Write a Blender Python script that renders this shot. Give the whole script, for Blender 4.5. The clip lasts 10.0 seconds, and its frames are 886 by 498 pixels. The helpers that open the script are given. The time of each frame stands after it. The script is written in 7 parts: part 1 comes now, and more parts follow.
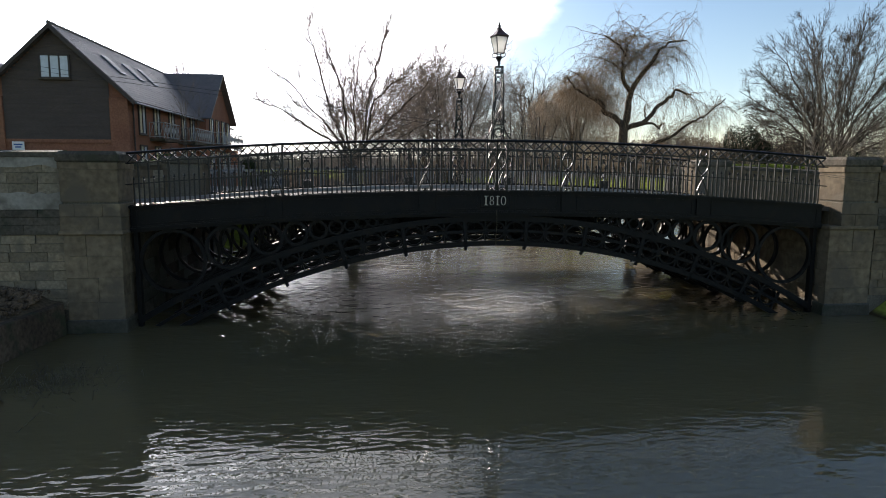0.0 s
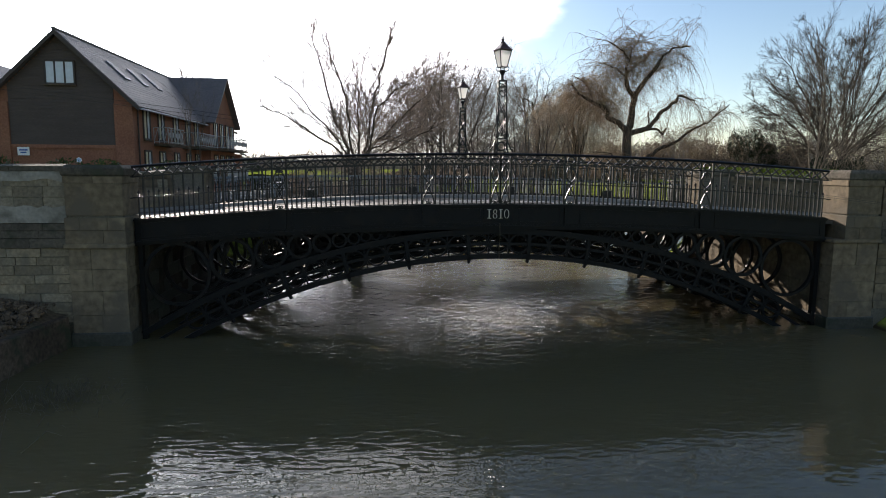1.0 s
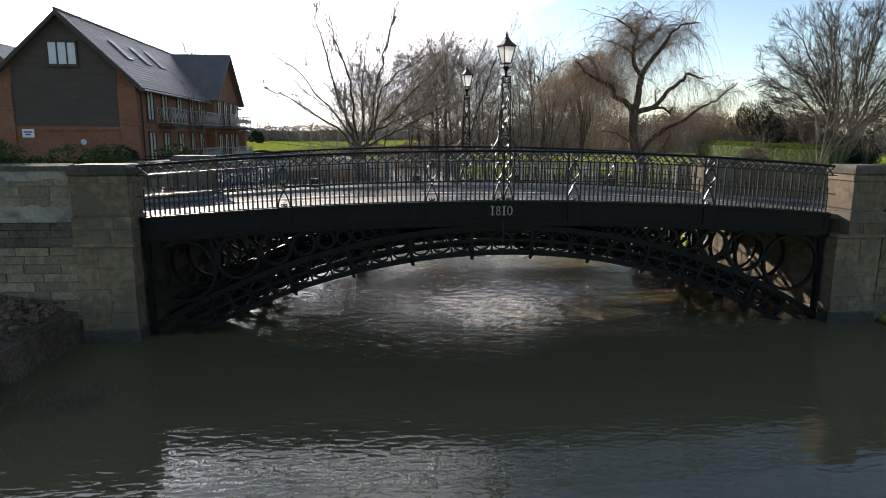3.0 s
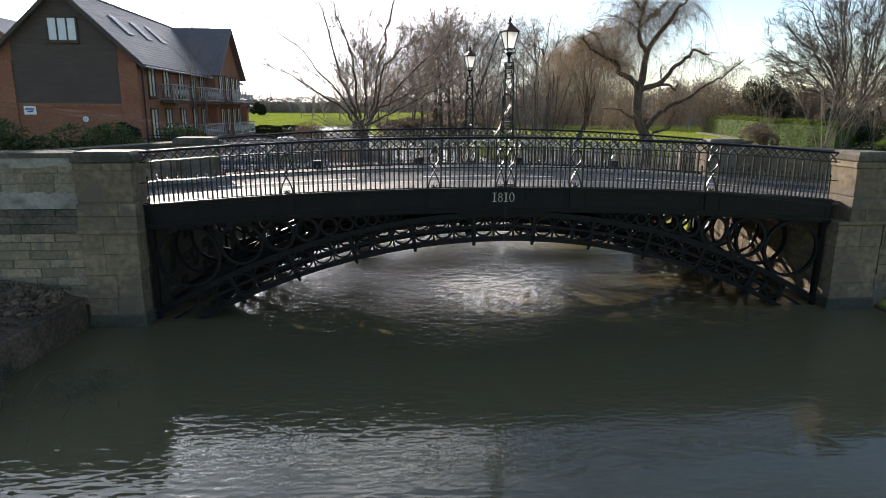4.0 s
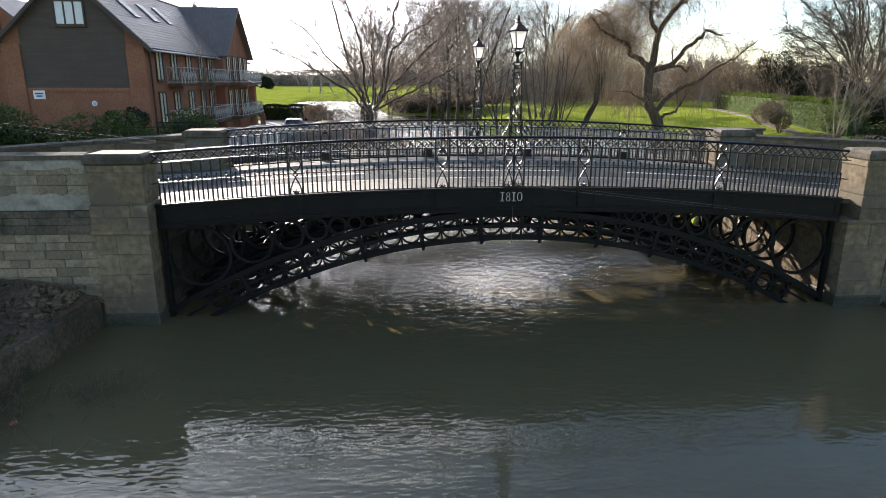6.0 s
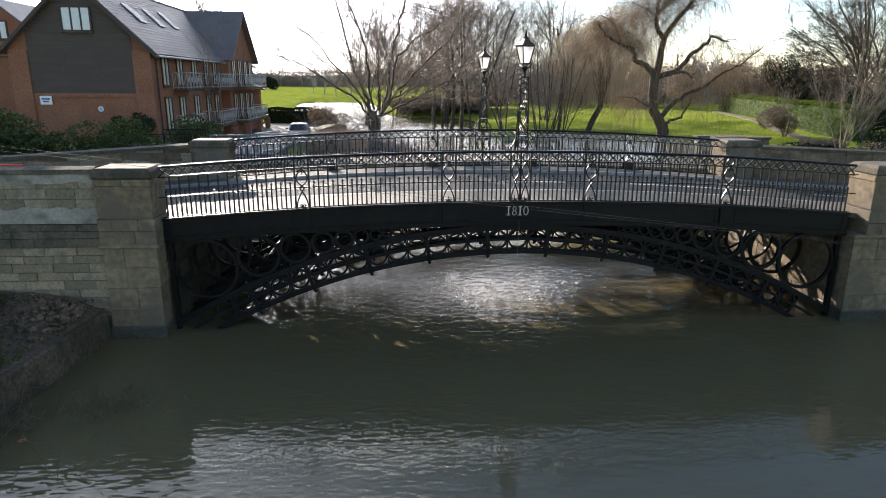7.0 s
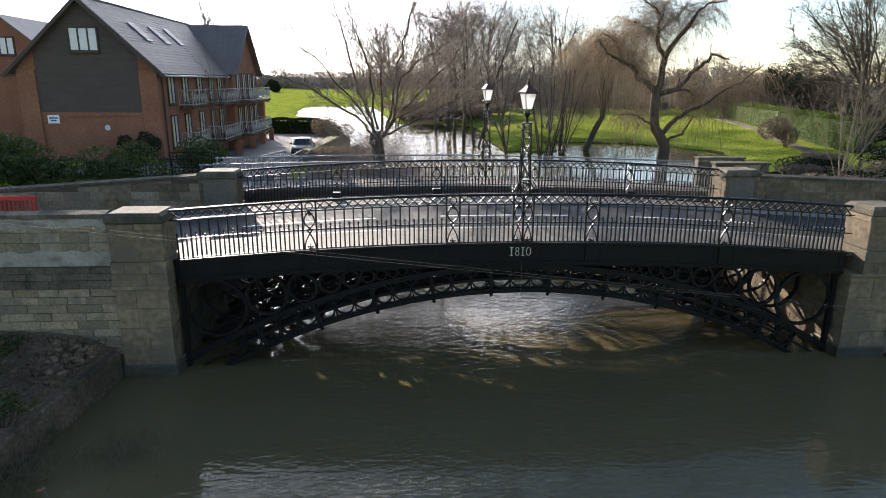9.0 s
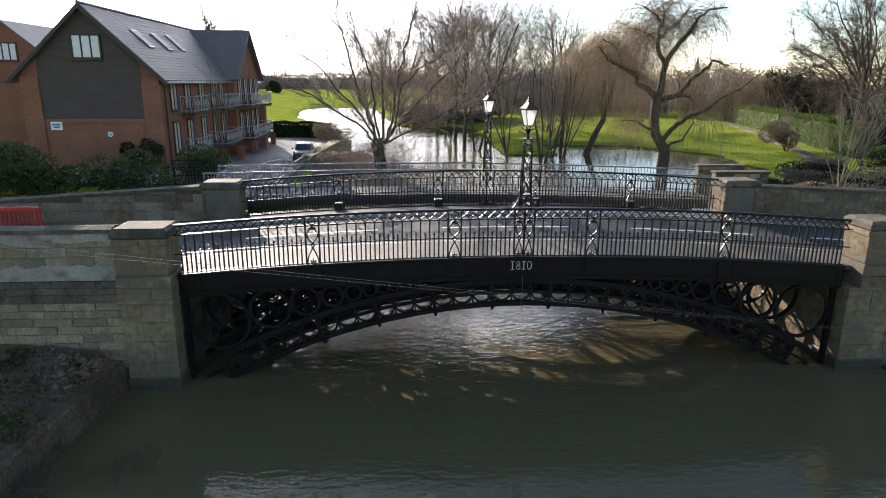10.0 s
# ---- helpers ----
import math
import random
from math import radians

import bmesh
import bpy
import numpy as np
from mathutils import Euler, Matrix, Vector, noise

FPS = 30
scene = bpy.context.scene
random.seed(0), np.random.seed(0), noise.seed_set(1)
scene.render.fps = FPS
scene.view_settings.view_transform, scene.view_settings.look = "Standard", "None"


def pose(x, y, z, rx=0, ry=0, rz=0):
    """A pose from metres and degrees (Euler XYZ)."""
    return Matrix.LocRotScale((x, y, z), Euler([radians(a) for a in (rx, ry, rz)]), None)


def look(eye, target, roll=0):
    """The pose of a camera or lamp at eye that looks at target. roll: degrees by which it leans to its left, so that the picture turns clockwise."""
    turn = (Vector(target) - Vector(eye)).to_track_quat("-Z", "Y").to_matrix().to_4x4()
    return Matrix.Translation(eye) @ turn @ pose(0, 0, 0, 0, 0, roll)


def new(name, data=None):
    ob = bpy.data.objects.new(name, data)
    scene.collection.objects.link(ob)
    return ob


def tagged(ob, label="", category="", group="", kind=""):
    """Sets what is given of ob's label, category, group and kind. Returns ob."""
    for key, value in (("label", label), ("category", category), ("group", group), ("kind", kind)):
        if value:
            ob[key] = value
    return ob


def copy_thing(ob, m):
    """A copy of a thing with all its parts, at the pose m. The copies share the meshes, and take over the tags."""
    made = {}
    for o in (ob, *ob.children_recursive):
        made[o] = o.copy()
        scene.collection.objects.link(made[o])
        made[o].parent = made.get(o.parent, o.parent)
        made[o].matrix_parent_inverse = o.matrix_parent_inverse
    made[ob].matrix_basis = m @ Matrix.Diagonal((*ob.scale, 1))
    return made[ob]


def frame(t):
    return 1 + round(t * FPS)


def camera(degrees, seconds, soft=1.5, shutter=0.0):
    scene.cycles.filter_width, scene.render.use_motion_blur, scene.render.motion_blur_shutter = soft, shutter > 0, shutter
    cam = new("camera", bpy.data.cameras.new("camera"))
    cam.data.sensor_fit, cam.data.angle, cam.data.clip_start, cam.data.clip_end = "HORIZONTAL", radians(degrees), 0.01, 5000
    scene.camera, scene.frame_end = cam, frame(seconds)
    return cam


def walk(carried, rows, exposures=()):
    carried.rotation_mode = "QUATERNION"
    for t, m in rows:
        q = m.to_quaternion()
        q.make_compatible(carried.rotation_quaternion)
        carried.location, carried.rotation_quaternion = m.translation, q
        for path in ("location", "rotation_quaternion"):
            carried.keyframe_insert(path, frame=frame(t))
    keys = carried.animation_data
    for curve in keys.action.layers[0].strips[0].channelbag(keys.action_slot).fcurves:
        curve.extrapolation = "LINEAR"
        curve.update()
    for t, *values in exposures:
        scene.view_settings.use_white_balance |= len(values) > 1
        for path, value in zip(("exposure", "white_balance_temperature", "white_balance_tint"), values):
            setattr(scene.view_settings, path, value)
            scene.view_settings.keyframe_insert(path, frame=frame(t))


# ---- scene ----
cam = camera(70.3, 10.0, 1.0)
PATH = [
    (0, (-2.983, -15.128, 3.465), (-2.765, -13.157, 3.207), 0.3),
    (0.5, (-2.976, -15.13, 3.631), (-2.765, -13.158, 3.373), 0.3),
    (1, (-2.984, -15.115, 3.769), (-2.776, -13.143, 3.513), 0.4),
    (1.5, (-2.982, -15.12, 3.912), (-2.776, -13.146, 3.658), 0.4),
    (2, (-2.965, -15.122, 4.069), (-2.764, -13.149, 3.81), 0.4),
    (2.5, (-2.947, -15.113, 4.238), (-2.752, -13.146, 3.938), 0.3),
    (4, (-2.918, -15.153, 4.766), (-2.739, -13.209, 4.331), 0.4),
    (4.5, (-2.907, -15.165, 4.932), (-2.735, -13.231, 4.453), 0.4),
    (5, (-2.908, -15.147, 5.119), (-2.742, -13.222, 4.602), 0.4),
    (5.5, (-2.901, -15.155, 5.262), (-2.742, -13.229, 4.745), 0.3),
    (7, (-2.979, -15.055, 5.732), (-2.838, -13.128, 5.216), 0.4),
    (7.5, (-3.017, -15.096, 5.912), (-2.878, -13.169, 5.397), 0.4),
    (8, (-3.033, -15.106, 6.133), (-2.897, -13.179, 5.618), 0.4),
    (8.5, (-3.05, -15.096, 6.432), (-2.914, -13.168, 5.917), 0.4),
    (9, (-3.052, -15.124, 6.776), (-2.917, -13.197, 6.261), 0.4),
    (9.5, (-3.087, -15.146, 7.005), (-2.953, -13.217, 6.492), 0.4),
    (10, (-3.082, -15.171, 7.152), (-2.949, -13.243, 6.637), 0.4),
]
EXPOSURES = [(0, 0.84, 6480, 15), (2, 0.84, 6480, 15), (4, 1.36, 6480, 15), (5, 1.66, 6480, 15), (7, 1.67, 6480, 15), (10, 1.53, 6480, 15)]
walk(cam, [(t, look(eye, target, roll)) for t, eye, target, roll in PATH], EXPOSURES)

# ---- light ----
SUN_AZ, SUN_EL = radians(-20), radians(14.8)        # azimuth from +y towards +x, and height
sun_way = Vector((math.sin(SUN_AZ) * math.cos(SUN_EL), math.cos(SUN_AZ) * math.cos(SUN_EL), math.sin(SUN_EL)))
sun = new("sun", bpy.data.lights.new("sun", "SUN"))
sun.data.energy, sun.data.angle, sun.data.color = 5.0, radians(0.53), (1.0, 0.90, 0.76)
sun.matrix_world = look(sun_way * 100, (0, 0, 0))
world = bpy.data.worlds.new("winter_sky")
scene.world = world
world.use_nodes = True
wt = world.node_tree
wt.nodes.clear()
w_out = wt.nodes.new("ShaderNodeOutputWorld")
w_bg = wt.nodes.new("ShaderNodeBackground")
w_sky = wt.nodes.new("ShaderNodeTexSky")
w_sky.sky_type, w_sky.sun_disc = "NISHITA", False
w_sky.sun_elevation, w_sky.sun_rotation = SUN_EL, SUN_AZ
w_sky.air_density, w_sky.dust_density, w_sky.ozone_density = 1.0, 0.15, 1.9
w_bg.inputs["Strength"].default_value = 0.088
w_co = wt.nodes.new("ShaderNodeTexCoord")
w_map = wt.nodes.new("ShaderNodeMapping")
w_map.inputs["Scale"].default_value = (1.1, 1.1, 3.4)
w_map.inputs["Location"].default_value = (0.32, 0.1, 0.42)
w_no = wt.nodes.new("ShaderNodeTexNoise")
w_no.inputs["Scale"].default_value, w_no.inputs["Detail"].default_value, w_no.inputs["Roughness"].default_value = 1.7, 7.0, 0.55
w_ra = wt.nodes.new("ShaderNodeValToRGB")
w_ra.color_ramp.elements[0].position, w_ra.color_ramp.elements[1].position = 0.60, 0.82
w_mix = wt.nodes.new("ShaderNodeMix")
w_mix.data_type = "RGBA"
w_mix.inputs["B"].default_value = (18.0, 18.2, 18.6, 1)
wt.links.new(w_co.outputs["Generated"], w_map.inputs["Vector"])
wt.links.new(w_map.outputs["Vector"], w_no.inputs["Vector"])
wt.links.new(w_no.outputs["Fac"], w_ra.inputs["Fac"])
# one broad white cloud ahead of the bridge, right of the sun
cloud_az, cloud_el = radians(1), radians(17.5)
w_cd = wt.nodes.new("ShaderNodeVectorMath")
w_cd.operation = "DOT_PRODUCT"
w_cd.inputs[1].default_value = (math.sin(cloud_az) * math.cos(cloud_el), math.cos(cloud_az) * math.cos(cloud_el), math.sin(cloud_el))
wt.links.new(w_co.outputs["Generated"], w_cd.inputs[0])
w_cm = wt.nodes.new("ShaderNodeMath")
w_cm.operation = "MULTIPLY_ADD"
w_cm.inputs[1].default_value, w_cm.inputs[2].default_value = 0.10, -0.05
wt.links.new(w_no.outputs["Fac"], w_cm.inputs[0])
w_ce = wt.nodes.new("ShaderNodeMath")
w_ce.operation = "ADD"
wt.links.new(w_cd.outputs["Value"], w_ce.inputs[0])
wt.links.new(w_cm.outputs[0], w_ce.inputs[1])
w_cr = wt.nodes.new("ShaderNodeMapRange")
w_cr.interpolation_type = "SMOOTHSTEP"
w_cr.inputs["From Min"].default_value, w_cr.inputs["From Max"].default_value = math.cos(radians(16)), math.cos(radians(9))
wt.links.new(w_ce.outputs[0], w_cr.inputs["Value"])
w_cx = wt.nodes.new("ShaderNodeMath")
w_cx.operation = "MAXIMUM"
wt.links.new(w_ra.outputs["Color"], w_cx.inputs[0])
wt.links.new(w_cr.outputs["Result"], w_cx.inputs[1])
wt.links.new(w_cx.outputs[0], w_mix.inputs["Factor"])
wt.links.new(w_sky.outputs["Color"], w_mix.inputs["A"])
# bright haze round the low sun
w_dot = wt.nodes.new("ShaderNodeVectorMath")
w_dot.operation = "DOT_PRODUCT"
w_dot.inputs[1].default_value = sun_way
wt.links.new(w_co.outputs["Generated"], w_dot.inputs[0])
w_pos = wt.nodes.new("ShaderNodeMath")
w_pos.operation = "MAXIMUM"
w_pos.inputs[1].default_value = 0.0
wt.links.new(w_dot.outputs["Value"], w_pos.inputs[0])
glow = None
for power, gain in ((15.0, 15.0), (70.0, 60.0)):
    w_pow = wt.nodes.new("ShaderNodeMath")
    w_pow.operation = "POWER"
    w_pow.inputs[1].default_value = power
    wt.links.new(w_pos.outputs[0], w_pow.inputs[0])
    w_mul = wt.nodes.new("ShaderNodeMath")
    w_mul.operation = "MULTIPLY_ADD"
    w_mul.inputs[1].default_value = gain
    w_mul.inputs[2].default_value = 0.0
    wt.links.new(w_pow.outputs[0], w_mul.inputs[0])
    if glow:
        wt.links.new(glow.outputs[0], w_mul.inputs[2])
    glow = w_mul
w_haze = wt.nodes.new("ShaderNodeVectorMath")
w_haze.operation = "SCALE"
w_haze.inputs[0].default_value = (0.97, 0.985, 1.0)
wt.links.new(glow.outputs[0], w_haze.inputs["Scale"])
# pale haze low over the horizon, all round
w_sep = wt.nodes.new("ShaderNodeSeparateXYZ")
wt.links.new(w_co.outputs["Generated"], w_sep.inputs["Vector"])
w_low = wt.nodes.new("ShaderNodeMapRange")
w_low.inputs["From Min"].default_value, w_low.inputs["From Max"].default_value = 0.30, 0.0
w_low.inputs["To Min"].default_value, w_low.inputs["To Max"].default_value = 0.0, 0.85
w_low.interpolation_type = "SMOOTHSTEP"
wt.links.new(w_sep.outputs["Z"], w_low.inputs["Value"])
w_hor = wt.nodes.new("ShaderNodeMix")
w_hor.data_type = "RGBA"
w_hor.inputs["B"].default_value = (6.5, 7.2, 7.9, 1)
w_near = wt.nodes.new("ShaderNodeMath")
w_near.operation = "POWER"
w_near.inputs[1].default_value = 5.5
wt.links.new(w_pos.outputs[0], w_near.inputs[0])
w_side = wt.nodes.new("ShaderNodeMath")
w_side.operation = "MULTIPLY_ADD"
w_side.inputs[1].default_value, w_side.inputs[2].default_value = 0.95, 0.05
wt.links.new(w_near.outputs[0], w_side.inputs[0])
w_thin = wt.nodes.new("ShaderNodeMath")
w_thin.operation = "MULTIPLY"
wt.links.new(w_low.outputs["Result"], w_thin.inputs[0])
wt.links.new(w_side.outputs[0], w_thin.inputs[1])
wt.links.new(w_thin.outputs[0], w_hor.inputs["Factor"])
wt.links.new(w_mix.outputs["Result"], w_hor.inputs["A"])
w_add = wt.nodes.new("ShaderNodeVectorMath")
w_add.operation = "ADD"
wt.links.new(w_hor.outputs["Result"], w_add.inputs[0])
wt.links.new(w_haze.outputs[0], w_add.inputs[1])
wt.links.new(w_add.outputs[0], w_bg.inputs["Color"])
wt.links.new(w_bg.outputs["Background"], w_out.inputs["Surface"])

# ---- materials ----


def material(name, base, rough=0.7, metal=0.0, vary=0.25, scale=6.0, second=None, bump=0.2, bump_scale=None, ior=1.5, coords="Object",
             per_object=0.0, stretch=(1, 1, 1), spec=0.5, grime=None, per_island=0.0):
    """Principled surface with a broad stain pattern, a fine grain, relief, and a little change from piece to piece."""
    m = bpy.data.materials.new(name)
    m.use_nodes = True
    nt = m.node_tree
    p = nt.nodes["Principled BSDF"]
    p.inputs["Roughness"].default_value, p.inputs["Metallic"].default_value, p.inputs["IOR"].default_value = rough, metal, ior
    p.inputs["Specular IOR Level"].default_value = spec
    co = nt.nodes.new("ShaderNodeTexCoord")
    mp = nt.nodes.new("ShaderNodeMapping")
    mp.inputs["Scale"].default_value = stretch
    if coords == "World":
        geo = nt.nodes.new("ShaderNodeNewGeometry")
        nt.links.new(geo.outputs["Position"], mp.inputs["Vector"])
    else:
        nt.links.new(co.outputs[coords], mp.inputs["Vector"])

    def tex(s, detail):
        n = nt.nodes.new("ShaderNodeTexNoise")
        n.inputs["Scale"].default_value, n.inputs["Detail"].default_value = s, detail
        nt.links.new(mp.outputs["Vector"], n.inputs["Vector"])
        return n
    big, fine = tex(scale * 0.22, 4), tex(scale * 3.0, 6)
    second = second or tuple(c * (1 - vary) for c in base)
    ramp = nt.nodes.new("ShaderNodeValToRGB")
    ramp.color_ramp.elements[0].position, ramp.color_ramp.elements[1].position = 0.36, 0.66
    ramp.color_ramp.elements[0].color, ramp.color_ramp.elements[1].color = (*base, 1), (*second, 1)
    nt.links.new(big.outputs["Fac"], ramp.inputs["Fac"])
    grain = nt.nodes.new("ShaderNodeMapRange")
    grain.inputs["From Min"].default_value, grain.inputs["From Max"].default_value = 0.3, 0.7
    grain.inputs["To Min"].default_value, grain.inputs["To Max"].default_value = 1 - vary, 1 + vary
    nt.links.new(fine.outputs["Fac"], grain.inputs["Value"])
    value = grain.outputs["Result"]
    for amount, out in ((per_object, "object"), (per_island, "island")):
        if amount:
            if out == "object":
                info = nt.nodes.new("ShaderNodeObjectInfo").outputs["Random"]
            else:
                info = nt.nodes.new("ShaderNodeNewGeometry").outputs["Random Per Island"]
            rnd = nt.nodes.new("ShaderNodeMapRange")
            rnd.inputs["To Min"].default_value, rnd.inputs["To Max"].default_value = 1 - amount, 1 + amount
            nt.links.new(info, rnd.inputs["Value"])
            mul = nt.nodes.new("ShaderNodeMath")
            mul.operation = "MULTIPLY"
            nt.links.new(value, mul.inputs[0])
            nt.links.new(rnd.outputs["Result"], mul.inputs[1])
            value = mul.outputs["Value"]
    hsv = nt.nodes.new("ShaderNodeHueSaturation")
    nt.links.new(ramp.outputs["Color"], hsv.inputs["Color"])
    nt.links.new(value, hsv.inputs["Value"])
    colour = hsv.outputs["Color"]
    if grime:
        gtex = tex(scale * 0.6, 8)
        gr = nt.nodes.new("ShaderNodeValToRGB")
        gr.color_ramp.elements[0].position, gr.color_ramp.elements[1].position = 0.52, 0.66
        nt.links.new(gtex.outputs["Fac"], gr.inputs["Fac"])
        gm = nt.nodes.new("ShaderNodeMix")
        gm.data_type = "RGBA"
        gm.inputs["B"].default_value = (*grime, 1)
        nt.links.new(gr.outputs["Color"], gm.inputs["Factor"])
        nt.links.new(colour, gm.inputs["A"])
        colour = gm.outputs["Result"]
    nt.links.new(colour, p.inputs["Base Color"])
    if bump:
        b = nt.nodes.new("ShaderNodeBump")
        b.inputs["Strength"].default_value, b.inputs["Distance"].default_value = bump, 0.02
        relief = tex(bump_scale, 6) if bump_scale else fine
        nt.links.new(relief.outputs["Fac"], b.inputs["Height"])
        nt.links.new(b.outputs["Normal"], p.inputs["Normal"])
    return m


RIPPLE = (0.009, 0.0085, 0.0046, 1.9, 0.13)        # heights of three wave lengths; gain under the arch, and in the far pool


def water_material():
    m = bpy.data.materials.new("river_water")
    m.use_nodes = True
    nt = m.node_tree
    p = nt.nodes["Principled BSDF"]
    p.inputs["Base Color"].default_value = (0.117, 0.099, 0.051, 1)
    p.inputs["Roughness"].default_value, p.inputs["IOR"].default_value = 0.015, 1.333
    # silty water: sunlight spreads a little below the surface
    p.inputs["Subsurface Weight"].default_value, p.inputs["Subsurface Scale"].default_value = 1.0, 0.30
    p.inputs["Subsurface Radius"].default_value = (1.0, 0.8, 0.45)
    geo = nt.nodes.new("ShaderNodeNewGeometry")
    def mapped(scale, turn=0.0):
        mp = nt.nodes.new("ShaderNodeMapping")
        mp.inputs["Scale"].default_value = scale
        mp.inputs["Rotation"].default_value = (0, 0, turn)
        nt.links.new(geo.outputs["Position"], mp.inputs["Vector"])
        return mp.outputs["Vector"]

    def between(value, a, b, c, d):
        n = nt.nodes.new("ShaderNodeMapRange")
        for name, v in zip(("From Min", "From Max", "To Min", "To Max"), (a, b, c, d)):
            n.inputs[name].default_value = v
        nt.links.new(value, n.inputs["Value"])
        return n.outputs["Result"]

    def times(a, b):
        n = nt.nodes.new("ShaderNodeMath")
        n.operation = "MULTIPLY"
        for k, v in enumerate((a, b)):
            if isinstance(v, float):
                n.inputs[k].default_value = v
            else:
                nt.links.new(v, n.inputs[k])
        return n.outputs[0]

    def plus(a, b):
        n = nt.nodes.new("ShaderNodeMath")
        n.operation = "ADD"
        nt.links.new(a, n.inputs[0])
        nt.links.new(b, n.inputs[1])
        return n.outputs[0]

    def swell(size, stretch, turn, detail, height):
        n = nt.nodes.new("ShaderNodeTexNoise")
        n.inputs["Scale"].default_value, n.inputs["Detail"].default_value, n.inputs["Distortion"].default_value = size, detail, 0.5
        nt.links.new(mapped(stretch, turn), n.inputs["Vector"])
        return times(n.outputs["Fac"], height)
    sep = nt.nodes.new("ShaderNodeSeparateXYZ")
    nt.links.new(geo.outputs["Position"], sep.inputs["Vector"])
    calm = nt.nodes.new("ShaderNodeTexNoise")
    calm.inputs["Scale"].default_value = 0.22
    nt.links.new(geo.outputs["Position"], calm.inputs["Vector"])
    # long swells and short wind ripples, stronger under the arch than in the slack water on either side
    waves = plus(plus(swell(0.8, (0.75, 1.4, 1), 0.1, 1.0, RIPPLE[0]), swell(2.7, (0.7, 1.5, 1), -0.15, 1.0, RIPPLE[1])), swell(7.0, (0.6, 1.5, 1), 0.2, 0.0, RIPPLE[2]))
    reach = times(between(sep.outputs["Y"], -3.0, 1.5, 1.0, RIPPLE[3]), between(times(between(sep.outputs["Y"], 14.0, 26.0, 0.0, 1.0), between(sep.outputs["X"], 9.0, 15.0, 0.0, 1.0)), 0.0, 1.0, 1.0, RIPPLE[4]))
    # sheltered water below the right pier
    lee = between(times(between(sep.outputs["X"], -2.0, 6.0, 0.0, 1.0), between(sep.outputs["Y"], -4.5, -1.5, 1.0, 0.0)), 0.0, 1.0, 1.0, 0.65)
    reach = times(reach, lee)
    b = nt.nodes.new("ShaderNodeBump")
    b.inputs["Distance"].default_value, b.inputs["Strength"].default_value = 1.0, 1.0
    nt.links.new(times(times(waves, reach), between(calm.outputs["Fac"], 0.35, 0.65, 0.6, 1.3)), b.inputs["Height"])
    nt.links.new(b.outputs["Normal"], p.inputs["Normal"])
    return m


def frosted_material():
    m = bpy.data.materials.new("opal_glass")
    m.use_nodes = True
    nt = m.node_tree
    p = nt.nodes["Principled BSDF"]
    p.inputs["Base Color"].default_value, p.inputs["Roughness"].default_value = (0.93, 0.93, 0.91, 1), 0.25
    tr = nt.nodes.new("ShaderNodeBsdfTranslucent")
    tr.inputs["Color"].default_value = (0.98, 0.98, 0.96, 1)
    mx = nt.nodes.new("ShaderNodeMixShader")
    mx.inputs["Fac"].default_value = 0.7
    nt.links.new(p.outputs["BSDF"], mx.inputs[1])
    nt.links.new(tr.outputs["BSDF"], mx.inputs[2])
    clear = nt.nodes.new("ShaderNodeBsdfTransparent")
    half = nt.nodes.new("ShaderNodeMixShader")
    half.inputs["Fac"].default_value = 0.35
    nt.links.new(mx.outputs["Shader"], half.inputs[1])
    nt.links.new(clear.outputs["BSDF"], half.inputs[2])
    nt.links.new(half.outputs["Shader"], nt.nodes["Material Output"].inputs["Surface"])
    return m


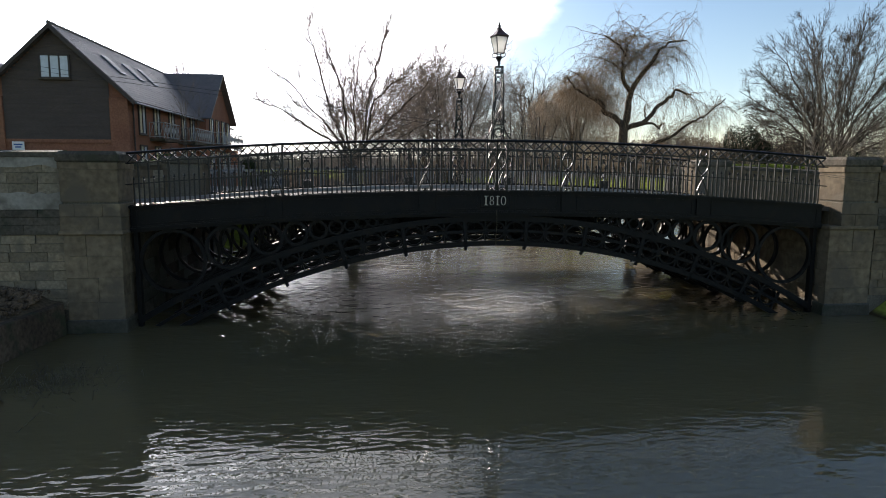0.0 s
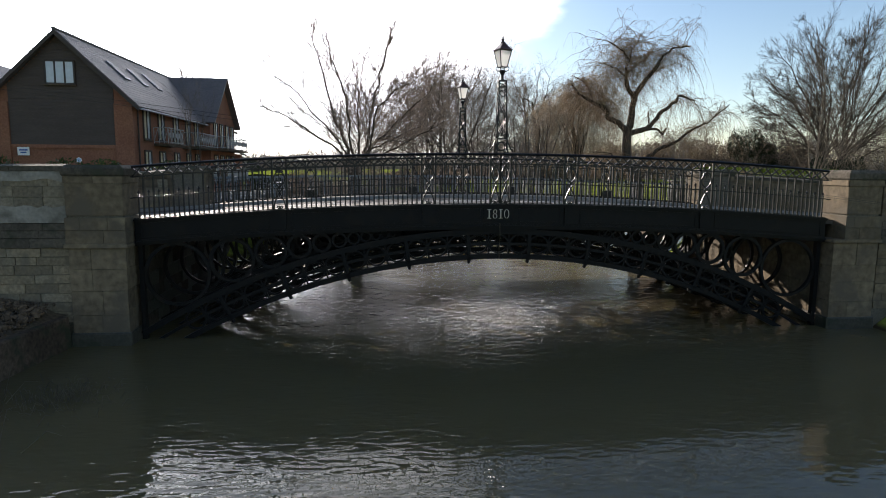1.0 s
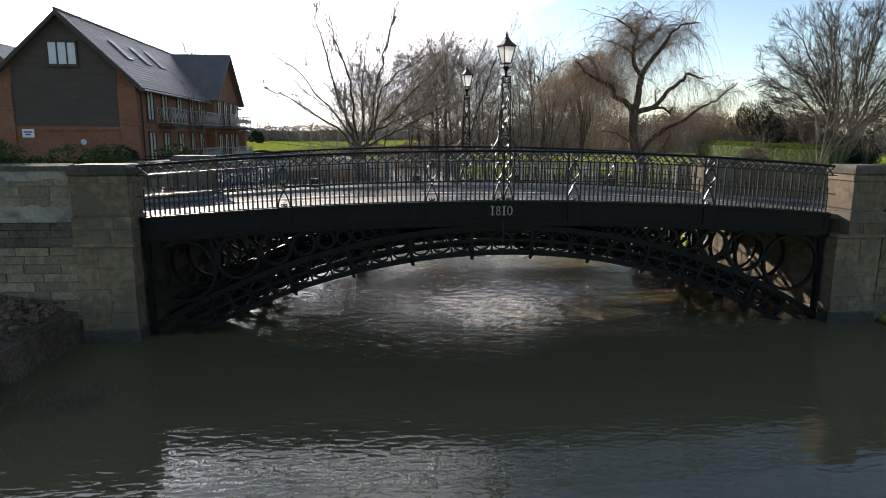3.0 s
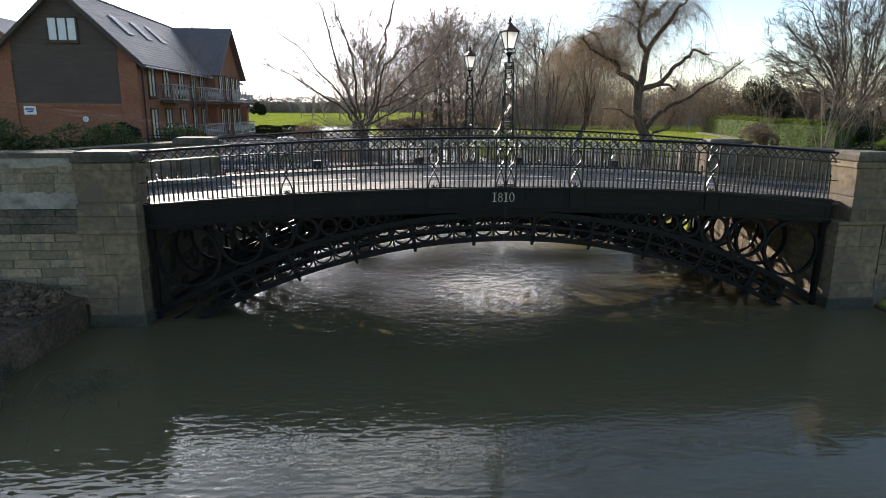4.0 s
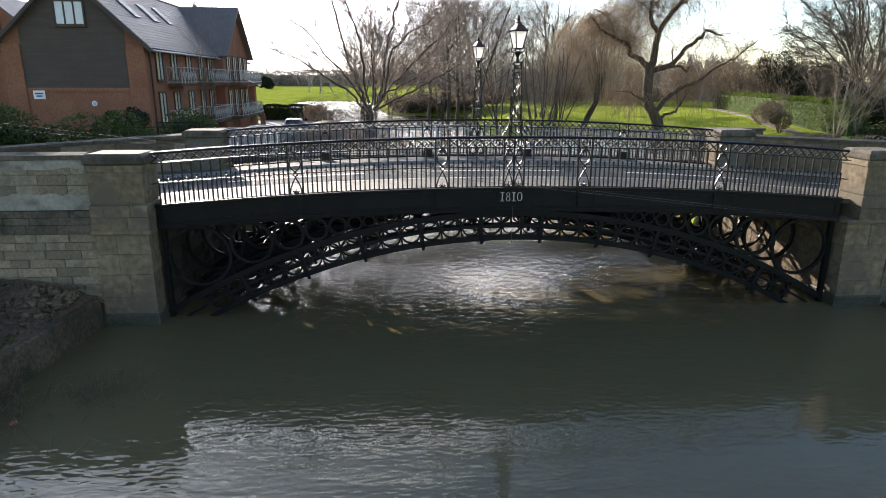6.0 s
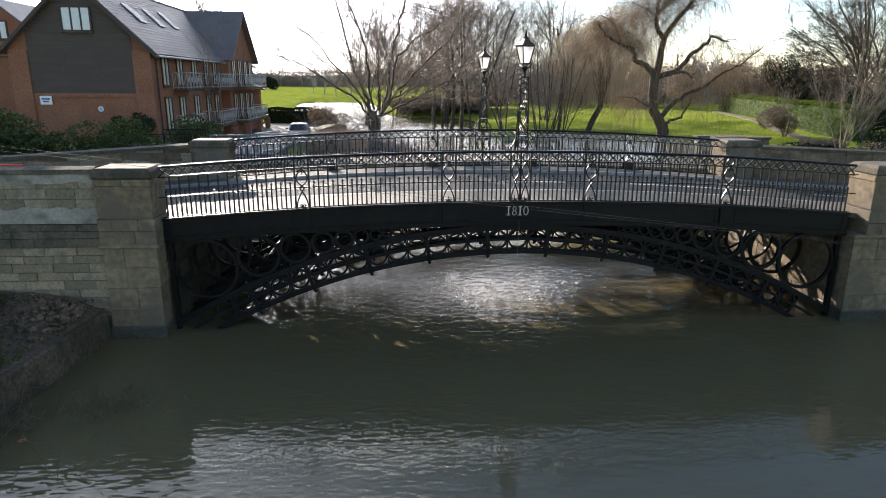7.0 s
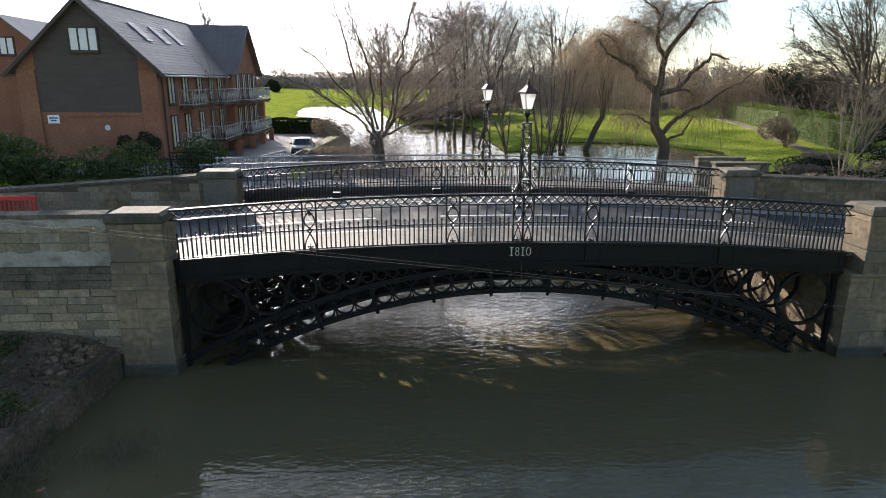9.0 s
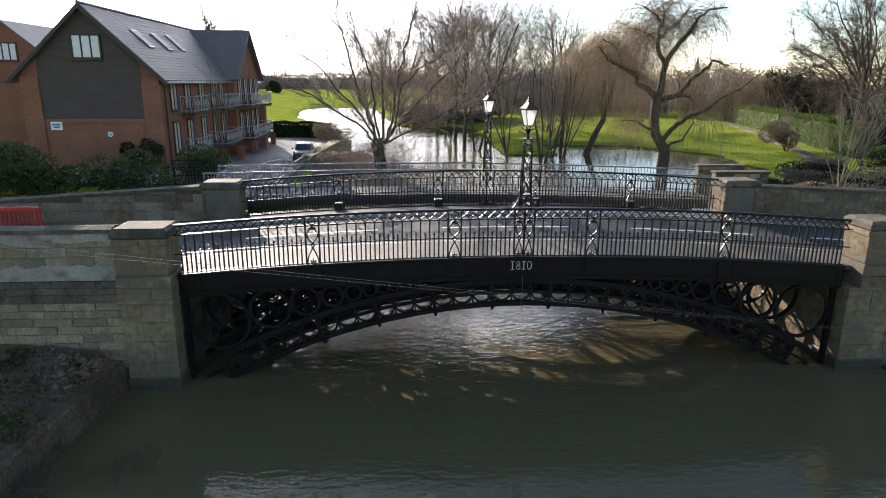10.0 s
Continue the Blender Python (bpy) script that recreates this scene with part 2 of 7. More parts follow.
def ground_material():
    """Grass with worn and muddy stretches; soil where the bank is steep or low."""
    m = material("meadow_grass", (0.150, 0.195, 0.023), rough=0.95, vary=0.5, scale=1.6, second=(0.235, 0.262, 0.050), bump=1.0, bump_scale=7.0, coords="World", spec=0.0)
    nt = m.node_tree
    p = nt.nodes["Principled BSDF"]
    grass = p.inputs["Base Color"].links[0].from_socket
    geo = nt.nodes.new("ShaderNodeNewGeometry")
    sep = nt.nodes.new("ShaderNodeSeparateXYZ")
    nt.links.new(geo.outputs["Position"], sep.inputs["Vector"])
    no = nt.nodes.new("ShaderNodeTexNoise")
    no.inputs["Scale"].default_value, no.inputs["Detail"].default_value = 0.5, 6
    nt.links.new(geo.outputs["Position"], no.inputs["Vector"])
    ad = nt.nodes.new("ShaderNodeMath")
    ad.operation = "MULTIPLY_ADD"
    ad.inputs[1].default_value = -0.5
    nt.links.new(no.outputs["Fac"], ad.inputs[0])
    nt.links.new(sep.outputs["Z"], ad.inputs[2])
    rng = nt.nodes.new("ShaderNodeMapRange")
    rng.inputs["From Min"].default_value, rng.inputs["From Max"].default_value = -0.52, -0.40
    nt.links.new(ad.outputs[0], rng.inputs["Value"])
    mx = nt.nodes.new("ShaderNodeMix")
    mx.data_type = "RGBA"
    mx.inputs["A"].default_value = (0.055, 0.042, 0.026, 1)
    # bare soil on steep cuts of the bank
    nsep = nt.nodes.new("ShaderNodeSeparateXYZ")
    nt.links.new(geo.outputs["Normal"], nsep.inputs["Vector"])
    flat = nt.nodes.new("ShaderNodeMapRange")
    flat.inputs["From Min"].default_value, flat.inputs["From Max"].default_value = 0.74, 0.84
    nt.links.new(nsep.outputs["Z"], flat.inputs["Value"])
    both = nt.nodes.new("ShaderNodeMath")
    both.operation = "MULTIPLY"
    nt.links.new(rng.outputs["Result"], both.inputs[0])
    nt.links.new(flat.outputs["Result"], both.inputs[1])
    nt.links.new(both.outputs[0], mx.inputs["Factor"])
    nt.links.new(grass, mx.inputs["B"])
    nt.links.new(mx.outputs["Result"], p.inputs["Base Color"])
    return m


IRON = material("black_painted_iron", (0.0045, 0.005, 0.0055), rough=0.5, vary=0.25, scale=5, second=(0.007, 0.0075, 0.0075), bump=0.12, coords="World", grime=(0.010, 0.0085, 0.007), spec=0.16)
IRON_RAIL = material("gloss_black_iron", (0.0065, 0.0065, 0.007), rough=0.34, vary=0.2, scale=8, bump=0.08, coords="World", spec=0.32)
STONE = material("buff_limestone", (0.176, 0.138, 0.088), rough=0.9, vary=0.32, scale=2.2, second=(0.108, 0.084, 0.055), bump=0.55, coords="World", per_object=0.22, grime=(0.12, 0.10, 0.072), spec=0.2)
STONE_GREY = material("pale_grey_limestone", (0.238, 0.190, 0.123), rough=0.9, vary=0.26, scale=5, second=(0.19, 0.165, 0.12), bump=0.6, coords="World", per_object=0.27, grime=(0.165, 0.14, 0.10), spec=0.2)
# the next two also serve as painted shade: left abutment, river wall
STONE_DARK = material("soot_shade_dark_stone", (0.075, 0.066, 0.051), rough=0.92, vary=0.3, scale=5, second=(0.115, 0.098, 0.074), bump=0.6, coords="World", per_object=0.2, grime=(0.05, 0.052, 0.035), spec=0.2)
WET_SHADE_STONE = material("wet_algae_shade_stone", (0.045, 0.045, 0.032), rough=0.45, vary=0.3, scale=5, second=(0.06, 0.055, 0.04), bump=0.5, coords="World", grime=(0.028, 0.034, 0.02))
MORTAR = material("lime_mortar", (0.15, 0.135, 0.105), rough=0.95, vary=0.25, scale=8, bump=0.5, coords="World", spec=0.1)
ASPHALT = material("worn_asphalt", (0.034, 0.034, 0.036), rough=0.78, vary=0.25, scale=3, second=(0.034, 0.034, 0.037), bump=0.5, bump_scale=60, coords="World", spec=0.26)
PAVING = material("pavement_surface", (0.105, 0.094, 0.080), rough=0.8, vary=0.2, scale=3, second=(0.080, 0.073, 0.063), bump=0.4, bump_scale=60, coords="World", spec=0.35)
GRAVEL = material("tan_path_gravel", (0.13, 0.108, 0.08), rough=0.9, vary=0.2, scale=3, second=(0.095, 0.08, 0.06), bump=0.4, bump_scale=40, coords="World", spec=0.2)
RENDER = material("patchy_lime_render", (0.31, 0.29, 0.245), rough=0.92, vary=0.16, scale=4, second=(0.22, 0.205, 0.17), bump=0.3, coords="World", grime=(0.15, 0.135, 0.11), spec=0.2)
KERB = material("granite_kerb", (0.24, 0.235, 0.225), rough=0.65, vary=0.2, scale=9, bump=0.3, coords="World", per_object=0.15)
PAINT = material("white_road_paint", (0.72, 0.72, 0.69), rough=0.6, vary=0.15, scale=6, second=(0.5, 0.5, 0.48), bump=0.2, coords="World")
SOIL = material("wet_brown_soil", (0.165, 0.115, 0.072), rough=0.9, vary=0.35, scale=4, second=(0.105, 0.08, 0.05), bump=0.9, bump_scale=14, coords="World", spec=0.2)
CONCRETE = material("weathered_concrete", (0.122, 0.090, 0.062), rough=0.95, vary=0.4, scale=4, second=(0.066, 0.048, 0.033), bump=0.9, coords="World", grime=(0.045, 0.048, 0.028), spec=0.2)
BRICK = material("red_brown_brick", (0.27, 0.125, 0.075), rough=0.88, vary=0.2, scale=4, second=(0.23, 0.10, 0.062), bump=0.4, coords="World", spec=0.2)
CLADDING = material("dark_stained_boarding", (0.070, 0.052, 0.043), rough=0.8, vary=0.25, scale=3, second=(0.085, 0.064, 0.052), bump=0.5, stretch=(1, 1, 8), coords="World")
TILES = material("slate_roof_tiles", (0.105, 0.090, 0.085), rough=0.6, vary=0.25, scale=3, second=(0.14, 0.115, 0.105), bump=0.6, bump_scale=12, coords="World", per_object=0.12)
TIMBER_DARK = material("dark_brown_trim", (0.05, 0.035, 0.028), rough=0.6, vary=0.2, scale=6, coords="World")
WHITE_PAINT = material("white_paintwork", (0.78, 0.78, 0.76), rough=0.5, vary=0.06, scale=6, bump=0.05, coords="World")
GREY_PAINT = material("blue_grey_painted_steel", (0.13, 0.15, 0.17), rough=0.4, vary=0.12, scale=6, bump=0.05, coords="World")
PANE = material("window_pane", (0.05, 0.06, 0.07), rough=0.04, vary=0.1, scale=1, bump=0, spec=0.9)
ROOF_GLASS = material("dusty_roof_glass", (0.07, 0.075, 0.08), rough=0.5, vary=0.15, scale=2, bump=0, spec=0.3)
CURTAIN = material("cream_curtain", (0.62, 0.54, 0.36), rough=0.8, vary=0.1, scale=3, bump=0.2, stretch=(6, 6, 1), coords="World")
BLUE_PLASTIC = material("blue_sign_paint", (0.04, 0.10, 0.32), rough=0.4, vary=0.1, bump=0)
PALE_BLUE = material("pale_blue_enamel", (0.36, 0.50, 0.66), rough=0.4, vary=0.1, bump=0)
ORANGE = material("orange_enamel", (0.62, 0.16, 0.05), rough=0.35, vary=0.15, scale=20, bump=0.1)
RED_PLASTIC = material("red_plastic", (0.55, 0.03, 0.025), rough=0.42, vary=0.12, scale=5, bump=0.08)
COPPER = material("brown_copper_roof", (0.085, 0.045, 0.045), rough=0.38, metal=0.5, vary=0.2, scale=8, bump=0.1)
OPAL = frosted_material()
BARK = material("grey_brown_bark", (0.085, 0.068, 0.052), rough=0.9, vary=0.35, scale=5, second=(0.07, 0.055, 0.04), bump=0.9, bump_scale=16, coords="World", spec=0.2)
BARK_PALE = material("pale_bark", (0.16, 0.135, 0.105), rough=0.85, vary=0.3, scale=5, second=(0.10, 0.085, 0.065), bump=0.6, coords="World", spec=0.2)
TWIG = material("brown_twigs", (0.25, 0.20, 0.165), rough=0.8, vary=0.25, scale=2, second=(0.19, 0.15, 0.122), bump=0, coords="World", per_island=0.25, spec=0.2)
# far twigs and scrub paler than the near ones: distance haze put into colour
TWIG_FAR = material("haze_paled_twigs", (0.36, 0.32, 0.29), rough=0.85, vary=0.2, scale=0.3, second=(0.28, 0.245, 0.22), bump=0, coords="World", per_island=0.25, spec=0.2)
SCRUB_FAR = material("haze_paled_scrub", (0.26, 0.225, 0.19), rough=0.9, vary=0.25, scale=0.2, second=(0.19, 0.165, 0.13), bump=0, coords="World", per_island=0.3, spec=0.1)
TWIG_WILLOW = material("tan_willow_twigs", (0.27, 0.205, 0.145), rough=0.8, vary=0.25, scale=2, second=(0.19, 0.15, 0.105), bump=0, coords="World", per_island=0.3, spec=0.2)
TWIG_GOLD = material("golden_willow_twigs", (0.60, 0.49, 0.35), rough=0.75, vary=0.2, scale=2, second=(0.48, 0.39, 0.275), bump=0, coords="World", per_island=0.3, spec=0.25)
LEAF = material("glossy_green_leaves", (0.035, 0.050, 0.018), rough=0.55, spec=0.25, vary=0.3, scale=2, second=(0.05, 0.07, 0.02), bump=0, coords="World", per_island=0.4)
LEAF_HEDGE = material("bright_green_leaves", (0.050, 0.085, 0.020), spec=0.15, rough=0.8, vary=0.3, scale=2, second=(0.038, 0.066, 0.016), bump=0, coords="World", per_island=0.25)
MOSS = material("yellow_green_moss", (0.15, 0.145, 0.045), rough=0.95, vary=0.35, scale=4, second=(0.10, 0.095, 0.04), bump=0.6, coords="World", grime=(0.14, 0.12, 0.09), spec=0.1)
CARPARK = material("dusty_tarmac", (0.20, 0.175, 0.15), rough=0.8, vary=0.2, scale=2, second=(0.15, 0.13, 0.115), bump=0.4, bump_scale=40, coords="World", spec=0.2)
LEAF_DARK = material("dark_evergreen_needles", (0.022, 0.034, 0.016), spec=0.12, rough=0.85, vary=0.3, scale=2, bump=0, coords="World", per_island=0.4)
LEAF_BROWN = material("dry_brown_twiggery", (0.155, 0.12, 0.085), rough=0.8, vary=0.3, scale=2, bump=0, coords="World", per_island=0.4)
WIRE = material("grey_wire_sheath", (0.05, 0.05, 0.048), rough=0.85, vary=0.1, bump=0, spec=0.25)
REED = material("dead_reed_stalks", (0.12, 0.10, 0.06), rough=0.85, vary=0.3, scale=2, bump=0, coords="World", per_island=0.4)
CAR_PAINT = material("dark_blue_grey_car_paint", (0.035, 0.042, 0.055), rough=0.38, metal=0.0, spec=0.3, vary=0.05, bump=0)
CAR_GLASS = material("dark_car_glass", (0.02, 0.024, 0.03), rough=0.12, vary=0.05, bump=0, spec=0.25)
RUBBER = material("black_rubber", (0.015, 0.015, 0.015), rough=0.8, vary=0.1, bump=0.1)


def let_light_through(m, colour, amount):
    """Thin leaves and blades pass part of the light that falls on their backs."""
    nt = m.node_tree
    out, p = nt.nodes["Material Output"], nt.nodes["Principled BSDF"]
    tr = nt.nodes.new("ShaderNodeBsdfTranslucent")
    tr.inputs["Color"].default_value = (*colour, 1)
    mx = nt.nodes.new("ShaderNodeMixShader")
    mx.inputs["Fac"].default_value = amount
    nt.links.new(p.outputs["BSDF"], mx.inputs[1])
    nt.links.new(tr.outputs["BSDF"], mx.inputs[2])
    nt.links.new(mx.outputs["Shader"], out.inputs["Surface"])


let_light_through(LEAF_HEDGE, (0.11, 0.16, 0.02), 0.3)
let_light_through(TWIG_GOLD, (0.66, 0.53, 0.37), 0.55)
let_light_through(TWIG_WILLOW, (0.45, 0.34, 0.22), 0.35)
let_light_through(LEAF_BROWN, (0.19, 0.14, 0.09), 0.25)
let_light_through(LEAF, (0.10, 0.14, 0.02), 0.25)
GRASS = ground_material()
WATER = water_material()

# ---- mesh tools ----


class Shape:
    """Collects boxes, bars, tubes, lathed and extruded forms into one mesh."""

    def __init__(self):
        self.v, self.f = [], []

    def add(self, verts, faces):
        n = len(self.v)
        self.v.extend(tuple(p) for p in verts)
        self.f.extend(tuple(i + n for i in q) for q in faces)
        return self

    def box(self, x0, x1, y0, y1, z0, z1, m=None, bevel=0.0):
        if bevel:
            return self.chamfered(x0, x1, y0, y1, z0, z1, bevel, m)
        vs = [Vector((x, y, z)) for z in (z0, z1) for y in (y0, y1) for x in (x0, x1)]
        if m:
            vs = [m @ p for p in vs]
        return self.add(vs, [(0, 2, 3, 1), (4, 5, 7, 6), (0, 1, 5, 4), (2, 6, 7, 3), (0, 4, 6, 2), (1, 3, 7, 5)])

    def chamfered(self, x0, x1, y0, y1, z0, z1, b, m=None):
        bm = bmesh.new()
        bmesh.ops.create_cube(bm, size=1)
        for v in bm.verts:
            v.co = Vector(((x0 + x1) / 2 + v.co.x * (x1 - x0), (y0 + y1) / 2 + v.co.y * (y1 - y0), (z0 + z1) / 2 + v.co.z * (z1 - z0)))
        bmesh.ops.bevel(bm, geom=bm.edges[:], offset=b, segments=1, affect="EDGES", profile=0.5)
        if m:
            bm.transform(m)
        bm.verts.index_update()
        self.add([v.co[:] for v in bm.verts], [[v.index for v in f.verts] for f in bm.faces])
        bm.free()
        return self

    def loft(self, loops, closed=True, caps=True):
        n = len(loops[0])
        verts = [p for lp in loops for p in lp]
        faces = []
        for i in range(len(loops) - 1):
            for j in range(n if closed else n - 1):
                a, b = i * n + j, i * n + (j + 1) % n
                faces.append((a, b, b + n, a + n))
        if caps and closed:
            faces.append(tuple(range(n - 1, -1, -1)))
            faces.append(tuple(range((len(loops) - 1) * n, len(loops) * n)))
        return self.add(verts, faces)

    def tube(self, pts, radii, sides=6, caps=True):
        pts = [Vector(p) for p in pts]
        if not hasattr(radii, "__len__"):
            radii = [radii] * len(pts)
        loops = []
        u = None
        for i, p in enumerate(pts):
            t = (pts[min(i + 1, len(pts) - 1)] - pts[max(i - 1, 0)]).normalized()
            if u is None:
                u = t.orthogonal().normalized()
            else:
                u = (u - t * u.dot(t))
                u = u.normalized() if u.length > 1e-5 else t.orthogonal().normalized()
            w = t.cross(u)
            loops.append([p + (u * math.cos(a) + w * math.sin(a)) * radii[i] for a in [2 * math.pi * k / sides for k in range(sides)]])
        return self.loft(loops, caps=caps)

    def flat(self, pts, across, thick, y0, y1):
        """A flat bar along points (x, z), 'across' deep in its own plane, from y0 to y1."""
        loops = []
        for i, (x, z) in enumerate(pts):
            a, b = pts[max(i - 1, 0)], pts[min(i + 1, len(pts) - 1)]
            t = Vector((b[0] - a[0], b[1] - a[1])).normalized()
            nx, nz = -t.y, t.x
            h = across / 2
            loops.append([(x + nx * h, y0, z + nz * h), (x + nx * h, y1, z + nz * h), (x - nx * h, y1, z - nz * h), (x - nx * h, y0, z - nz * h)])
        return self.loft(loops)

    def lathe(self, profile, sides=12, centre=(0, 0, 0), turn=0.0):
        cx, cy, cz = centre
        loops = [[(cx + r * math.cos(turn + 2 * math.pi * k / sides), cy + r * math.sin(turn + 2 * math.pi * k / sides), cz + z) for k in range(sides)] for r, z in profile]
        return self.loft(loops)

    def hoop(self, cx, cz, r, across, y0, y1, n=20, start=0.0, end=2 * math.pi):
        """A flat-sided ring standing in the x-z plane."""
        whole = abs(end - start) > 6.28
        k = n if whole else n + 1
        loops = []
        for i in range(k):
            a = start + (end - start) * i / n
            c, s = math.cos(a), math.sin(a)
            ro, ri = r, r - across
            loops.append([(cx + ro * c, y0, cz + ro * s), (cx + ro * c, y1, cz + ro * s), (cx + ri * c, y1, cz + ri * s), (cx + ri * c, y0, cz + ri * s)])
        if whole:
            loops.append(loops[0])
        return self.loft(loops, caps=not whole)

    def ball(self, c, r, n=6):
        c = Vector(c)
        self.lathe([(r * math.sin(math.pi * i / n) + 1e-4, -r * math.cos(math.pi * i / n)) for i in range(n + 1)], 8, c)
        return self

    def mesh(self, name, mat, smooth=False):
        me = bpy.data.meshes.new(name)
        me.from_pydata(self.v, [], self.f)
        me.materials.append(mat)
        if smooth:
            me.polygons.foreach_set("use_smooth", [True] * len(me.polygons))
        me.update()
        return me


def fix_normals(me):
    bm = bmesh.new()
    bm.from_mesh(me)
    bmesh.ops.recalc_face_normals(bm, faces=bm.faces[:])
    bm.to_mesh(me)
    bm.free()
    return me


def part(name, shape, mat, parent, label="", smooth=False):
    me = shape if isinstance(shape, bpy.types.Mesh) else fix_normals(shape.mesh(name, mat, smooth))
    ob = new(name, me)
    ob.parent = parent
    return tagged(ob, label)


def placed(name, me, parent, m, label=""):
    """One more piece on a shared mesh."""
    ob = new(name, me)
    ob.parent = parent
    ob.matrix_basis = m
    return tagged(ob, label)


def thing(name, m, label, category, group="", kind=""):
    ob = new(name)
    ob.empty_display_size = 0.2
    ob.matrix_basis = m
    return tagged(ob, label, category, group, kind)


def single(name, shape, mat, label, category, group="", kind="", smooth=False, fix=True):
    me = shape.mesh(name, mat, smooth)
    ob = new(name, fix_normals(me) if fix else me)
    return tagged(ob, label, category, group, kind)


def piecewise(t, table):
    xs, ys = [a for a, b in table], [b for a, b in table]
    return float(np.interp(t, xs, ys))


# ---- ground, water ----
WATER_Z = -0.30        # level of the flood, below the top of the pier plinths


def deck_z(x):
    """Height of the foot of the railing along the arched deck."""
    return 2.89 - 0.0049 * min(abs(x), 9.2) ** 2


def road_z(x):
    """The road's crown: over the bridge with the deck, then falling on both approaches."""
    a = abs(x)
    return deck_z(x) - 0.02 if a < 8.6 else deck_z(8.6) - 0.02 - min((a - 8.6) * 0.062, 1.0)


LEFT_BANK = ((-80, -14), (-12, -13.2), (-0.5, -11.2), (8, -10.6), (14, -10.3), (17, -8.2), (20, -3.9), (26, -3.4), (32, -5.0), (40, -7.6), (50, -8.6), (72, -11), (100, -18), (121, -25), (158, -29), (170, -14))
RIGHT_BANK = ((-80, 13), (0, 10.2), (8, 8.8), (13, 10.5), (18, 16), (26, 25), (40, 29.5), (50, 30.5), (55, 28.5), (59, 25), (61.5, 14), (64, 8.3), (72, 9.0), (80, 9.6), (86, 9.0), (88, 4), (90.5, -1), (97, -3.5), (158, -9), (170, -12))


def ground_z(x, y):
    xl, xr = piecewise(y, LEFT_BANK), piecewise(y, RIGHT_BANK)
    wob = 0.5 * noise.noise((x * 0.25, y * 0.25, 3.1)) + 0.25 * noise.noise((x * 0.9, y * 0.9, 7.7))
    d = max(xl - x, x - xr) if y < 168 else max(max(xl - x, x - xr), (y - 168))
    d += wob
    bump = 0.05 * noise.noise((x * 0.6, y * 0.6, 0.4)) + 0.10 * noise.noise((x * 0.07, y * 0.07, 9.4))
    if d < 0 and not (7.5 < x < 13.8 and 50 < y < 67):
        return max(-1.5, -0.02 + d * 0.6)
    if d < 0:
        tongue = min(x - 7.9, 13.4 - x, y - 50.6, 67 - y) + wob * 0.5
        return min(0.32, 0.06 + tongue * 0.12) if tongue > 0 else max(-1.5, -0.02 + max(d, tongue) * 0.6)
    left = x < (xl + xr) / 2
    if left:
        cap = piecewise(y, ((-30, 0.6), (5, 0.7), (8, 2.0), (22, 2.2), (30, 1.25), (52, 1.15), (75, 0.7), (200, 0.9), (600, 2.0)))
        z = min(d * (0.5 if y < 70 else 0.05) + 0.05, cap)
    else:
        cap = piecewise(y, ((-30, 0.5), (5, 0.6), (8, 2.2), (14, 1.9), (25, 1.2), (60, 1.3), (110, 1.4), (600, 3.0)))
        z = min(d * (0.6 if y < 14 else 0.075) + 0.05, cap)
        if 54 < y < 110:
            z = min(z, 0.10 + max(0, y - 59) * 0.045 + max(0, x - 27) * 0.12)
    # a tongue of lawn that reaches into the flood
    spit = min(x - 7.9, 13.4 - x, y - 50.6, 67 - y) + wob * 0.5
    if spit > 0:
        z = max(z, min(0.32, 0.06 + spit * 0.12))
    # the built-up approaches of the road lie between the parapet walls
    if -0.2 < y < 7.2 and abs(x) > 8.8:
        z = road_z(x) - 0.25
    if 7.2 < y < 15.8 and -20 < x < 12:
        z = min(z, 1.35)
    if 15.8 < y < 26 and -8.9 < x < 0:
        z = min(z, 0.7)
    if y < -0.2 and -24 < x < -9:
        return min(z, 0.1)
    return z + bump * min(1, d * 0.5)


def grid_lines(near0, near1, step, far0, far1, growth=1.18):
    out = list(np.arange(near0, near1 + 1e-6, step))
    s, a = step, near1
    while a < far1:
        s *= growth
        a += s
        out.append(a)
    s, a = step, near0
    while a > far0:
        s *= growth
        a -= s
        out.insert(0, a)
    return out


def build_ground():
    xs = grid_lines(-36, 46, 0.9, -1800, 1800)
    ys = grid_lines(-12, 66, 0.9, -500, 2600)
    for edge in (-0.25, -0.15, 7.15, 7.25):
        ys.append(edge)
    ys.sort()
    nx = len(xs)
    verts = [(x, y, ground_z(x, y)) for y in ys for x in xs]
    faces = [(j * nx + i, j * nx + i + 1, (j + 1) * nx + i + 1, (j + 1) * nx + i) for j in range(len(ys) - 1) for i in range(nx - 1)]
    s = Shape().add(verts, faces)
    single("ground", s, GRASS, "grassy river meadow and banks, partly flooded", "ground", kind="structure", smooth=True, fix=False)
    w = Shape().add([(-1800, -500, WATER_Z), (1800, -500, WATER_Z), (1800, 2600, WATER_Z), (-1800, 2600, WATER_Z)], [(0, 1, 2, 3)])
    single("water", w, WATER, "murky green-brown river in flood, gently rippled", "water", kind="structure", fix=False)


build_ground()

# ---- the cast-iron bridge ----
CREAM = material("cream_paint", (0.52, 0.48, 0.38), rough=0.5, vary=0.1, bump=0.05)
HALF = 8.55            # from the middle to the face of a pier
FAR = 7.0              # the far railing
ARC_Z = -13.95         # centre of the arch
R_LOW, R_MID, R_UP = 15.56, 15.87, 16.18
POSTS = (-5.25, -1.75, 1.75, 5.25)


def arc_points(r, x0, x1, n):
    return [(x, ARC_Z + math.sqrt(r * r - x * x)) for x in np.linspace(x0, x1, n)]


def fascia_low(x):
    return deck_z(x) - 0.60


